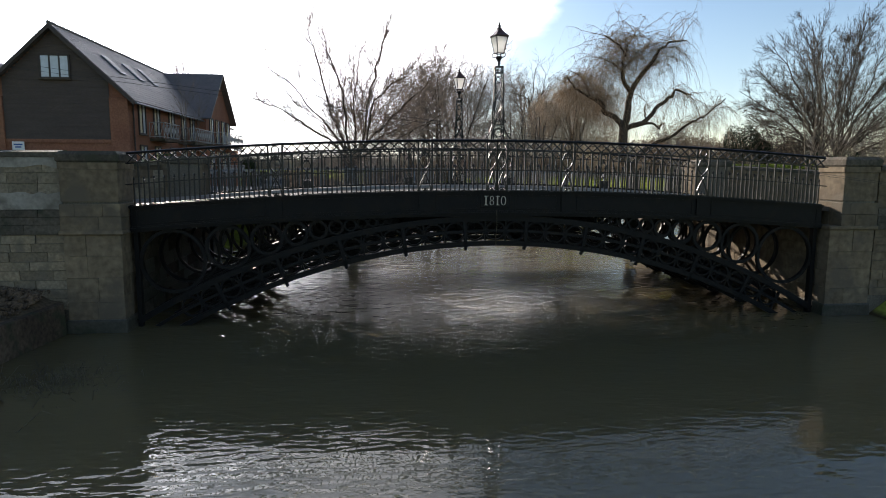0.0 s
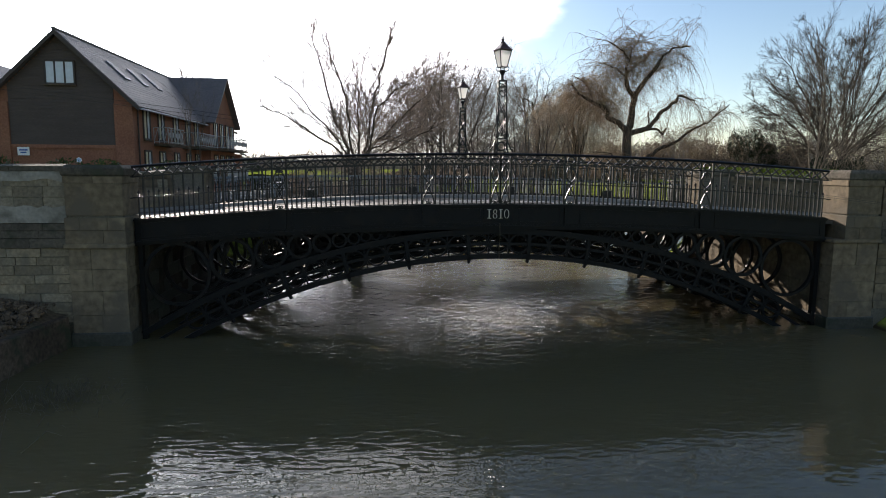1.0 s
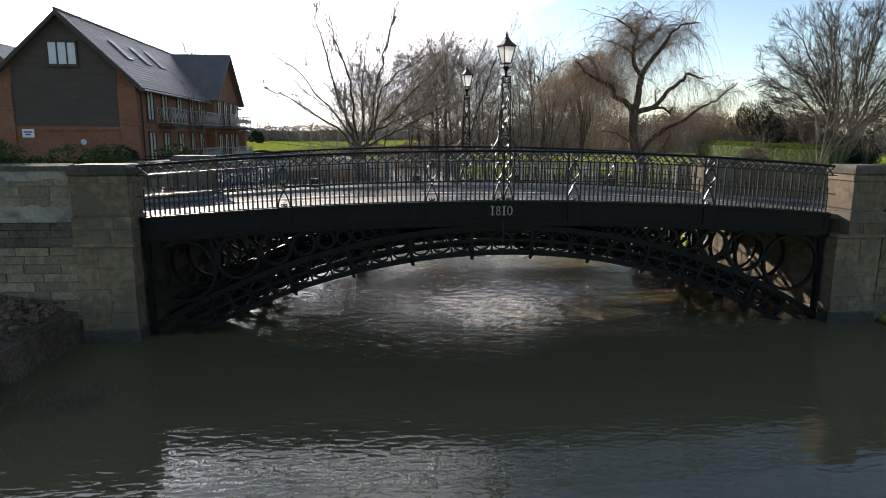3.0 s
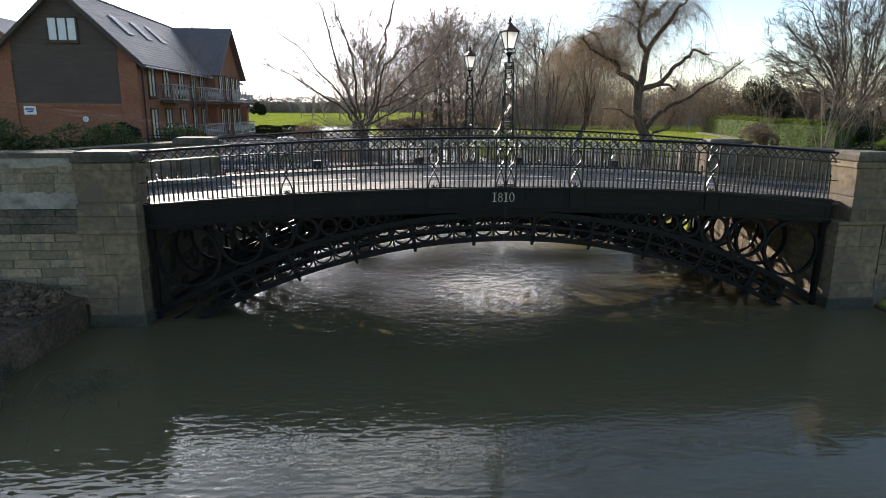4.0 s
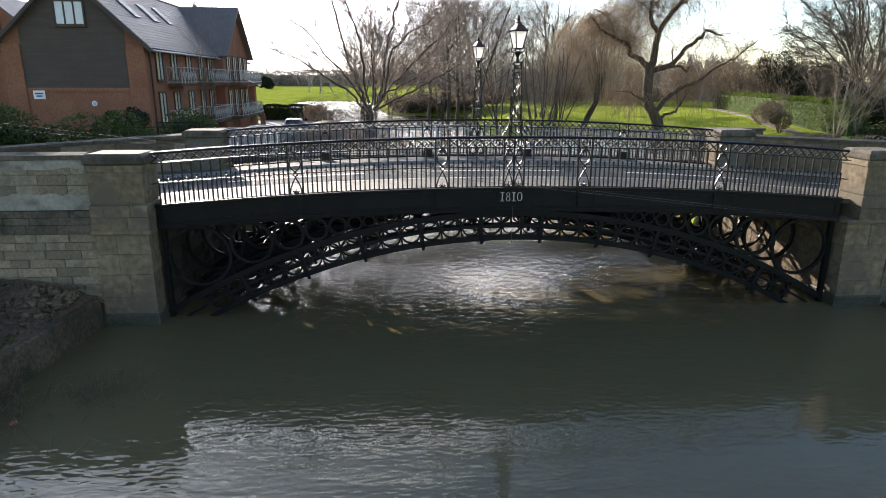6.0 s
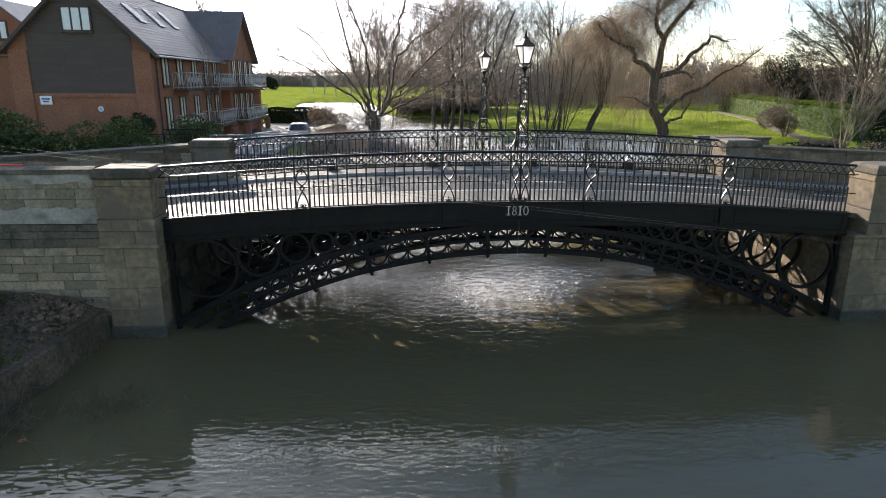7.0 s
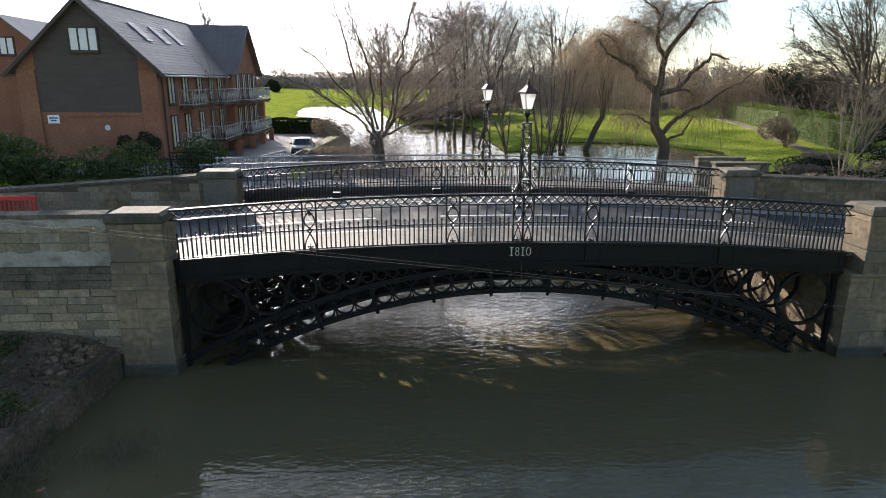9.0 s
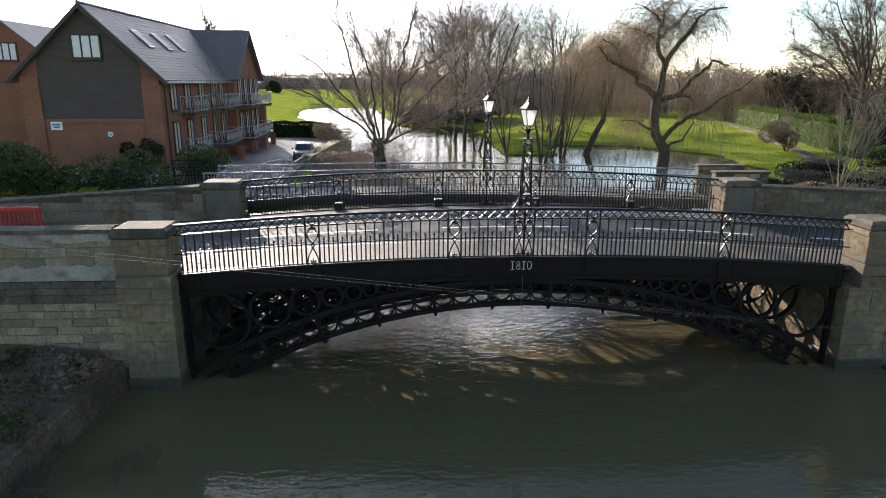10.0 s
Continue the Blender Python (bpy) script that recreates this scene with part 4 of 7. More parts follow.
def build_pier(side, y_out, out, name, label, step=0.0):
    """A square pier at a corner of the bridge: plain shaft, string course, panelled die (its inner face
    set back by step) and moulded cap."""
    rng = random.Random(7 + side * 3 + int(y_out))
    xi, xo = 8.60, 9.82
    x0, x1 = (xi, xo) if side > 0 else (-xo, -xi)
    ya, yb = (y_out, y_out + 0.95) if out < 0 else (y_out - 0.95, y_out)
    pier = thing(name, pose(0, 0, 0), label, "stone pier", group="bridge piers")
    d0, d1 = (x0 + step, x1) if side > 0 else (x0, x1 - step)
    core = Shape().box(x0 + 0.03, x1 - 0.03, ya + 0.03, yb - 0.03, -1.5, 1.99)
    core.box(d0 + 0.03, d1 - 0.03, ya + 0.03, yb - 0.03, 1.98, 3.55)
    part("core", core, MORTAR, pier)
    mats = (STONE,)
    zones = ((-0.6, 1.93, 5, 0.0, 0.8), (2.02, 2.62, 2, 0.035, 0.62), (2.66, 3.38, 1, 0.0, 1.3), (3.38, 3.53, 1, 0.02, 1.3))
    for z0, z1, n, proud, ln in zones:
        front = ya if out < 0 else yb
        back = step if z0 > 2 else 0.0
        a, b = (x0 + back, x1) if side > 0 else (x0, x1 - back)
        face_blocks(pier, rng, a - proud, b + proud, z0, z1, n, ln, lambda u, z, f=front, o=out, p=proud: pose(u, f + o * (p - 0.02) * 1.0, z, 0, 0, 0 if o < 0 else 180), mats=mats, rough=0.008, gap=0.008)
        inner_x = side * (xi + back)
        rot = -90 if side > 0 else 90
        face_blocks(pier, rng, ya, yb, z0, z1, n, 0.6, lambda u, z, f=inner_x, sd=side, r=rot, p=proud: pose(f - sd * (p - 0.02), u, z, 0, 0, r), mats=mats)
        outer_x = xo if side > 0 else -xo
        face_blocks(pier, rng, ya, yb, max(z0, 1.4), max(z1, 1.5), n, 0.6, lambda u, z, f=outer_x, sd=side, r=-rot, p=proud: pose(f + sd * (p - 0.02), u, z, 0, 0, r), mats=mats)
    string = Shape().box(x0 - 0.07, x1 + 0.07, ya - 0.07, yb + 0.05, 1.93, 2.03, bevel=0.02)
    part("string_course", string, STONE, pier)
    cap = Shape()
    cap.loft([[(d0 - o, ya - o, z), (d1 + o, ya - o, z), (d1 + o, yb + o, z), (d0 - o, yb + o, z)] for o, z in ((0.015, 3.53), (0.045, 3.57), (0.05, 3.70), (0.03, 3.725), (-0.04, 3.78))])
    part("cap", cap, STONE_DARK, pier, "soot-dark moulded cap stone")
    plinth = Shape().box(x0 - 0.05, x1 + 0.05, ya - 0.06, yb + 0.05, -1.2, 0.0, bevel=0.03)
    part("plinth", plinth, WET_SHADE_STONE, pier, "dark wet plinth at the waterline")
    return pier


build_pier(-1, -0.45, -1, "stone_pier", "weathered buff limestone pier with dark cap, standing in the river")
build_pier(1, -0.31, -1, "stone_pier", "weathered limestone pier in shade, standing in the river", 0.29)
build_pier(-1, FAR + 0.45, 1, "stone_pier", "limestone pier with dark cap at the far railing")
build_pier(1, FAR + 0.45, 1, "stone_pier", "limestone pier at the far railing, its inner face sunlit")


def build_abutment(side, name):
    rng = random.Random(40 + side)
    x = side * 8.62
    ab = thing(name, pose(0, 0, 0), "coursed limestone abutment under the bridge end", "abutment", kind="structure")
    a, b = sorted((x, x + side * 0.8))
    part("core", Shape().box(a + (0.02 if side > 0 else 0), b - (0.02 if side < 0 else 0), 0.5, FAR - 0.5, -1.5, 2.15), MORTAR, ab)
    # left face in darker stone: shade under the arch put into the colour
    face_blocks(ab, rng, 0.5, FAR - 0.5, -0.5, 2.14, 8, 0.75, lambda u, z: pose(x + side * 0.0, u, z, 0, 0, -90 if side > 0 else 90), mats=(STONE,) if side > 0 else (WET_SHADE_STONE, STONE_DARK))


build_abutment(-1, "abutment_left")
build_abutment(1, "abutment_right")


def build_river_wall():
    """Assumed stone river wall from the far left pier to the footbridge, added to darken the left spandrel."""
    rng = random.Random(57)
    wall = thing("river_wall", pose(0, 0, 0), "added river wall of dark limestone, shade put into its colour", "river wall", kind="structure")
    part("core", Shape().box(-10.9, -9.78, FAR + 0.47, 15.8, -1.5, 1.98), MORTAR, wall)
    # dark stone on the river face carries its shade as colour
    face_blocks(wall, rng, FAR + 0.47, 15.8, -0.5, 1.98, 8, 0.6, lambda u, z: pose(-9.76, u, z, 0, 0, 90), mats=(STONE_DARK,), rough=0.015, gap=0.012)


build_river_wall()


def wall_top(side, far):
    """Height of a parapet's coping along x."""
    if side < 0 and not far:
        return lambda x: 3.80 - 0.006 * (abs(x) - 9.8)
    if side < 0:
        return lambda x: 3.66 - 0.068 * max(0, abs(x) - 9.8)
    return (lambda x: 3.60 - 0.045 * max(0, abs(x) - 9.8))


def build_parapet(side, far, name, label, length=9.0):
    rng = random.Random(90 + side * 5 + far)
    top = wall_top(side, far)
    y_face = FAR + 0.28 if far else -0.28
    out = 1 if far else -1
    xa, xb = 9.86, 9.86 + length
    u0, u1 = (xa, xb) if side > 0 else (-xb, -xa)
    wall = thing(name, pose(0, 0, 0), label, "parapet wall", kind="structure")
    y0, y1 = sorted((y_face, y_face - out * 0.40))
    s = Shape().loft([[(x, y0 + 0.03, -1.2), (x, y1 - 0.03, -1.2), (x, y1 - 0.03, top(x) - 0.15), (x, y0 + 0.03, top(x) - 0.15)] for x in (u0, (u0 + u1) / 2, u1)])
    part("core", s, MORTAR, wall)
    # the face that the river sees, and the face towards the road
    if not far:
        mats_up, mats_lo = ((STONE_GREY,), (STONE_GREY,)) if side < 0 else ((STONE,), (STONE,))
        face_blocks(wall, rng, u0, u1, 2.50, 3.64, 4, 0.62, lambda u, z: pose(u, y_face, z), mats=mats_up, top=lambda u: top(u) - 0.155)
        face_blocks(wall, rng, u0, u1, 0.2, 1.92, 8, 0.58, lambda u, z: pose(u, y_face + 0.02, z), mats=mats_lo, rough=0.018, gap=0.013)
        face_blocks(wall, rng, u0, u1, 1.93, 2.48, 3, 0.6, lambda u, z: pose(u, y_face - 0.05, z), mats=(STONE_DARK,))
        if side < 0:
            # worn remains of a lime render over the upper courses
            for za, zb, seed, amp in ((2.49, 2.86, 1.0, 0.16), (3.42, 3.64, 4.0, 0.0)):
                loops = []
                for i in range(61):
                    x = u0 + (u1 - u0) * i / 60
                    hi = min(zb + amp * noise.noise((x * 1.3, seed, 0)) + 0.4 * amp * noise.noise((x * 5.0, seed, 2)), top(x) - 0.156)
                    lo = za + (0.12 * noise.noise((x * 1.7, seed, 5)) if seed > 2 else 0)
                    f = y_face - 0.034 - 0.004 * noise.noise((x * 3, seed, 8))
                    loops.append([(x, f, lo), (x, y_face + 0.03, lo), (x, y_face + 0.03, hi), (x, f, hi - 0.006)])
                part("render_patch", Shape().loft(loops), RENDER, wall, "worn pale lime render")
    else:
        yr = y_face - 0.40
        face_blocks(wall, rng, u0, u1, road_z(12) - 0.6, 3.60, 6, 0.62, lambda u, z: pose(u, yr + 0.02, z), mats=(STONE_GREY, STONE) if side < 0 else (STONE,), top=lambda u: top(u) - 0.155)
    n = int(length / 1.1)
    for i in range(n):
        a = u0 + (u1 - u0) * i / n
        b = u0 + (u1 - u0) * (i + 1) / n
        cap = Shape().loft([[(x, y0 - 0.06, top(x) - 0.15), (x, y0 - 0.06, top(x) - 0.05), (x, (y0 + y1) / 2, top(x)), (x, y1 + 0.06, top(x) - 0.05), (x, y1 + 0.06, top(x) - 0.15)] for x in (a + 0.004, b - 0.004)])
        part("coping_stone", cap, STONE_DARK, wall)


build_parapet(-1, False, "wall_near_left", "pale coursed limestone parapet and river wall with dark coping")
build_parapet(1, False, "wall_near_right", "shaded limestone parapet and river wall", 6.0)
build_parapet(-1, True, "wall_far_left", "stained limestone parapet along the far side of the road", 16.0)
build_parapet(1, True, "wall_far_right", "buff limestone parapet with flat coping beyond the road", 16.0)


RUBBLE = material("muddy_rubble", (0.135, 0.095, 0.060), rough=0.95, vary=0.3, scale=6, bump=0.5, coords="World", per_island=0.4, spec=0.2)


def build_left_bank():
    """Soil bed behind a low kerb-like retaining wall at the water's edge."""
    wall = thing("retaining_wall", pose(0, 0, 0), "low weathered concrete retaining wall along the water", "retaining wall", kind="structure")
    line = [(-9.80, -0.55), (-9.96, -2.0), (-10.14, -3.7), (-10.32, -5.5), (-10.7, -8.5), (-11.6, -13.0)]
    for (xa, ya), (xb, yb) in zip(line, line[1:]):
        d = Vector((xb - xa, yb - ya, 0)).normalized()
        n = Vector((d.y, -d.x, 0))
        if n.x < 0:
            n = -n
        steps = max(1, int(math.hypot(xb - xa, yb - ya) / 0.95))
        for i in range(steps):
            p = Vector((xa, ya, 0)).lerp(Vector((xb, yb, 0)), i / steps + 0.003)
            q = Vector((xa, ya, 0)).lerp(Vector((xb, yb, 0)), (i + 1) / steps - 0.003)
            w = 0.24
            z1 = 0.41
            part("slab", Shape().loft([[c - n * w + Vector((0, 0, -0.8)), c + Vector((0, 0, -0.8)), c - n * 0.07 + Vector((0, 0, z1 - 0.03)), c - n * 0.10 + Vector((0, 0, z1)), c - n * w + Vector((0, 0, z1))] for c in (p, q)]), CONCRETE, wall)
    rng = random.Random(5)
    xs, ys = np.linspace(0, 1, 34), np.linspace(-13.0, -0.24, 60)
    verts = []
    for y in ys:
        edge = piecewise(-y, [(-b, a) for a, b in line])
        edge -= 0.20
        for u in xs:
            x = edge + (-22 - edge) * u ** 1.4
            lift = 0.37 + 0.24 * min(1, (edge - x) / 1.5) + 0.25 * max(0, min(1, (edge - x - 2) / 4)) + 0.30 * max(0, 1 - abs(y) / 1.8) * min(1, (edge - x) / 0.9)
            z = lift + 0.09 * noise.noise((x * 1.6, y * 1.6, 0)) + 0.05 * noise.noise((x * 5, y * 5, 2))
            verts.append((x, y, z))
    n = len(xs)
    faces = [(j * n + i + 1, j * n + i, (j + 1) * n + i, (j + 1) * n + i + 1) for j in range(len(ys) - 1) for i in range(n - 1)]
    single("soil_bed", Shape().add(verts, faces), SOIL, "bare brown soil bank strewn with rubble below the wall", "soil", kind="structure", smooth=True)
    # rubble and clods
    rub = Shape()
    for _ in range(230):
        y = -0.4 - abs(rng.gauss(0, 2.0))
        edge = piecewise(-y, [(-b, a) for a, b in line]) - 0.3
        x = edge - abs(rng.gauss(0.2, 1.2))
        r = rng.uniform(0.02, 0.06) * (1.7 if rng.random() < 0.1 else 1)
        z = 0.42 + 0.22 * min(1, (edge - x) / 1.5) + 0.30 * max(0, 1 - abs(y) / 1.8) + r * 0.2
        m = pose(x, y, z, rng.uniform(0, 360), rng.uniform(0, 360), rng.uniform(0, 360)) @ Matrix.Diagonal((r, r * rng.uniform(0.6, 1), r * rng.uniform(0.4, 0.8), 1))
        ring = [(math.cos(a) * rng.uniform(0.8, 1.1), math.sin(a) * rng.uniform(0.8, 1.1)) for a in [k * math.pi / 3 for k in range(6)]]
        rub.loft([[tuple(m @ Vector((0.5 * a, 0.5 * b, -0.8))) for a, b in ring], [tuple(m @ Vector((a, b, 0))) for a, b in ring], [tuple(m @ Vector((0.5 * a, 0.5 * b, 0.8))) for a, b in ring]])
    for _ in range(120):
        y = -0.75 - abs(rng.gauss(0, 0.75))
        edge = piecewise(-y, [(-b, a) for a, b in line]) - 0.34
        x = edge - abs(rng.gauss(0.0, 0.55))
        r = rng.uniform(0.04, 0.11)
        z = 0.42 + 0.22 * min(1, (edge - x) / 1.5) + 0.30 * max(0, 1 - abs(y) / 1.8) + r * rng.uniform(0.1, 0.7)
        m = pose(x, y, z, rng.uniform(-40, 40), rng.uniform(-40, 40), rng.uniform(0, 360)) @ Matrix.Diagonal((r * 1.2, r * rng.uniform(0.6, 1), r * rng.uniform(0.35, 0.7), 1))
        ring = [(math.cos(a) * rng.uniform(0.75, 1.1), math.sin(a) * rng.uniform(0.75, 1.1)) for a in [k * math.pi / 3 for k in range(6)]]
        rub.loft([[tuple(m @ Vector((0.7 * a, 0.7 * b, -0.9))) for a, b in ring], [tuple(m @ Vector((a, b, 0.2))) for a, b in ring], [tuple(m @ Vector((0.7 * a, 0.7 * b, 0.8))) for a, b in ring]])
    single("rubble", rub, RUBBLE, "scattered broken stones and clods on the bare bank", "rubble", kind="stuff")


build_left_bank()


def build_right_bank():
    verts = []
    xs, ys = np.linspace(9.9, 24, 24), np.linspace(-14, -0.3, 40)
    for y in ys:
        for x in xs:
            edge = 10.6 - y * 0.12
            z = -1.1 + max(0, min(1.2, (x - edge) * 0.6)) + 0.08 * noise.noise((x * 1.5, y * 1.5, 5))
            verts.append((x, y, z))
    n = len(xs)
    faces = [(j * n + i, j * n + i + 1, (j + 1) * n + i + 1, (j + 1) * n + i) for j in range(len(ys) - 1) for i in range(n - 1)]
    single("soil_bed", Shape().add(verts, faces), SOIL, "dark muddy river bank in shade", "soil", kind="structure", smooth=True)


build_right_bank()


def build_reeds():
    """Drowned stalks and brush at the foot of the banks."""
    rng = random.Random(11)
    for cx, cy, n, spread, label, lo in ((-10.35, -6.6, 150, 0.8, "dead bent reed stalks standing in shallow water", 0.9), (-8.5, -3.9, 420, 0.42, "dark drowned weed lying in the shallows", 0.32), (-10.1, -4.6, 160, 0.35, "dead grass hanging over the low wall", 0.7), (9.0, -5.6, 130, 0.7, "drowned twigs and weed in the shaded shallows", 0.35), (9.9, -4.4, 90, 0.5, "dead reed stalks beside the bank", 0.7)):
        s = Shape()
        for _ in range(n):
            x, y = cx + rng.gauss(0, spread), cy + rng.gauss(0, spread)
            a, ln = rng.uniform(0, 6.28), rng.uniform(0.4, 1.0) * lo
            lean = rng.uniform(0.2, 1.3)
            p = Vector((x, y, -0.4))
            q = p + Vector((math.cos(a) * math.sin(lean), math.sin(a) * math.sin(lean), math.cos(lean))) * ln
            r = q + Vector((math.cos(a), math.sin(a), -0.25)) * ln * 0.35
            s.tube([p, q, r], [0.006, 0.005, 0.002], 3, caps=False)
        single("dead_reeds", s, REED, label, "reeds", kind="stuff", fix=False)


build_reeds()


def build_barrier():
    b = thing("road_barrier", pose(-16.0, 6.15, road_z(-16.0) - 0.0), "red plastic road-works barrier standing on the road", "barrier")
    w = 2.0
    fr = Shape()
    for z0, z1 in ((0.86, 1.0), (0.10, 0.24)):
        fr.box(-w / 2, w / 2, -0.035, 0.035, z0, z1, bevel=0.015)
    for x in (-w / 2, w / 2 - 0.09):
        fr.box(x, x + 0.09, -0.03, 0.03, 0.1, 0.95, bevel=0.015)
    part("frame", fr, RED_PLASTIC, b)
    for i in range(13):
        x = -w / 2 + 0.15 + i * (w - 0.3) / 12
        part("slat", Shape().box(x - 0.022, x + 0.022, -0.02, 0.02, 0.22, 0.88), RED_PLASTIC, b)
    for x in (-0.75, 0.75):
        part("foot", Shape().box(x - 0.06, x + 0.06, -0.28, 0.28, 0.0, 0.10, bevel=0.02), RUBBER, b)


build_barrier()


def build_footbridge():
    """Grey steel footbridge upstream, with a pale deck and upright bars on both sides."""
    def top(x):
        return piecewise(x, ((-12, 3.26), (-11, 3.28), (-6, 3.38), (0, 3.42), (5, 3.30), (11.4, 3.08)))
    NEAR, BACK, X0, X1 = 12.5, 14.9, -11.6, 11.4
    fb = thing("footbridge", pose(0, 0, 0), "blue-grey painted steel footbridge with upright bar railings", "footbridge")
    xs = np.linspace(X0, X1, 38)
    part("deck", Shape().loft([[(x, NEAR + 0.06, top(x) - 1.26), (x, BACK - 0.06, top(x) - 1.26), (x, BACK - 0.06, top(x) - 1.12), (x, NEAR + 0.06, top(x) - 1.12)] for x in xs]), PAVING, fb, "pale concrete walking deck")
    # steel beams in dark brown: the deck side's shade put into colour
    for y in (NEAR + 0.1, BACK - 0.1):
        part("beam", Shape().loft([[(x, y - 0.06, top(x) - 1.55), (x, y + 0.06, top(x) - 1.55), (x, y + 0.06, top(x) - 1.262), (x, y - 0.06, top(x) - 1.262)] for x in xs]), TIMBER_DARK, fb)
    for y in (NEAR, BACK):
        for dz, hh in ((-0.03, 0.03), (-1.04, 0.025)):
            part("rail", Shape().loft([[(x, y - 0.03, top(x) + dz - hh), (x, y + 0.03, top(x) + dz - hh), (x, y + 0.03, top(x) + dz + hh), (x, y - 0.03, top(x) + dz + hh)] for x in xs]), GREY_PAINT, fb)
        bar = fix_normals(Shape().box(-0.01, 0.01, -0.01, 0.01, -1.04, -0.04).mesh("bar", GREY_PAINT))
        post = fix_normals(Shape().box(-0.03, 0.03, -0.035, 0.035, -1.3, 0.0).mesh("post", GREY_PAINT))
        for i in range(int((X1 - X0) / 0.15)):
            x = X0 + 0.07 + i * 0.15
            placed("post" if i % 14 == 0 else "bar", post if i % 14 == 0 else bar, fb, pose(x, y, top(x)))
    for x in (-10.6, 10.2):
        part("pier", Shape().box(x - 0.2, x + 0.2, NEAR + 0.2, BACK - 0.2, -1.2, top(x) - 1.26), CONCRETE, fb)
    # rail of the ramp down towards the car park
    ramp = thing("ramp_railing", pose(0, 0, 0), "grey steel handrail stepping down beside the bank", "handrail")
    pts = [(-9.6, 15.2, 3.3), (-9.2, 19, 3.15), (-9.0, 20.5, 2.75), (-9.0, 24, 2.65), (-8.9, 25.2, 2.3), (-9.1, 29, 2.2)]
    for dz in (0.0, -0.9):
        part("rail", Shape().tube([(x, y, z + dz) for x, y, z in pts], 0.025, 6), GREY_PAINT, ramp)
    for (x0, y0, z0), (x1, y1, z1) in zip(pts, pts[1:]):
        n = max(2, int(math.dist((x0, y0), (x1, y1)) / 0.35))
        for i in range(n):
            t = i / n
            x, y, z = x0 + (x1 - x0) * t, y0 + (y1 - y0) * t, z0 + (z1 - z0) * t
            part("upright", Shape().box(x - 0.012, x + 0.012, y - 0.012, y + 0.012, z - 1.3, z), GREY_PAINT, ramp)


build_footbridge()


def build_path_railings():
    """Two short lengths of handrail beside the path to the footbridge."""
    for x0, x1, y, z in ((-14.0, -11.75, 12.9, 3.44), (-13.7, -11.8, 15.1, 3.50)):
        rail = thing("path_railing", pose(0, 0, 0), "short dark painted steel handrail panel beside the path", "handrail", group="handrails by the path")
        for zz in (z, z - 0.72):
            part("rail", Shape().tube([(x0, y, zz), (x1, y, zz)], 0.02, 6), IRON_RAIL, rail)
        for k in range(3):
            x = x0 + (x1 - x0) * k / 2
            part("post", Shape().box(x - 0.025, x + 0.025, y - 0.025, y + 0.025, ground_z(x, y) - 0.3, z + 0.01), IRON_RAIL, rail)
        n = int((x1 - x0) / 0.14)
        bar = fix_normals(Shape().box(-0.006, 0.006, -0.006, 0.006, -0.72, 0.0).mesh("bar", IRON_RAIL))
        for k in range(1, n):
            placed("bar", bar, rail, pose(x0 + (x1 - x0) * k / n, y, z))


build_path_railings()


def build_low_walls():
    """Stone step walls at the right-hand end of the footbridge and the mossy ramp wall by the car park."""
    for x0, x1, y0, z1 in ((11.75, 14.1, 15.2, 3.22), (10.2, 12.5, 10.4, 3.56)):
        w = thing("garden_wall", pose(0, 0, 0), "low rough stone wall with flat dark coping beside the footbridge", "garden wall", group="footbridge walls")
        rng = random.Random(int(x0 * 10))
        part("core", Shape().box(x0, x1, y0 + 0.02, y0 + 0.4, 1.0, z1 - 0.08), MORTAR, w)
        face_blocks(w, rng, x0, x1, 2.2, z1 - 0.09, 6, 0.32, lambda u, z, f=y0: pose(u, f + 0.02, z), mats=(STONE_GREY, STONE_DARK), rough=0.02, gap=0.02)
        part("coping", Shape().box(x0 - 0.06, x1 + 0.06, y0 - 0.06, y0 + 0.46, z1 - 0.09, z1, bevel=0.02), STONE_DARK, w)
    w = thing("ramp_wall", pose(0, 0, 0), "mossy stone wall dropping towards the river by the car park", "garden wall")
    pts = [(-9.3, 29, 2.0), (-8.9, 36, 1.95), (-8.6, 44, 1.75), (-8.2, 50, 1.2)]
    part("core", Shape().loft([[(x - 0.7, y, -0.5), (x + 0.2, y, -0.5), (x + 0.2, y, z), (x - 0.7, y, z)] for x, y, z in pts]), STONE_GREY, w)
    part("coping", Shape().loft([[(x - 0.75, y, z), (x + 0.27, y, z), (x + 0.22, y, z + 0.12), (x - 0.70, y, z + 0.12)] for x, y, z in pts]), MOSS, w, "broad mossy yellow-green top")
    cp = Shape()
    ys = np.linspace(24, 52, 15)
    cp.loft([[(-16.6, y, 0.5), (-9.7, y, 0.5), (-9.7, y, 1.32), (-16.6, y, 1.40)] for y in ys])
    path = Shape().loft([[(-20.0, y, 1.2), (-8.9, y, 1.2), (-8.9, y, 2.26), (-20.0, y, 2.30)] for y in (15.9, 19.0, 23.6)])
    single("approach_path", path, PAVING, "pale paved path leading to the footbridge", "path", kind="structure")
    single("car_park", cp, CARPARK, "pale dusty tarmac car park beside the flats", "car park", kind="structure")


build_low_walls()


def build_cables():
    """Pair of slack overhead wires crossing above the near bank."""
    c = thing("overhead_cable", pose(0, 0, 0), "pair of pale overhead wires slung across the river", "cable")
    a, b = Vector((-30, -6.2, 7.36)), Vector((14, -6.2, 2.16))
    for off in (0.0, 0.12):
        pts = []
        for i in range(41):
            t = i / 40
            p = a.lerp(b, t)
            pts.append(p + Vector((0, 0, off * (1 - t))))
        part("wire", Shape().tube(pts, 0.003, 4), WIRE, c)


build_cables()



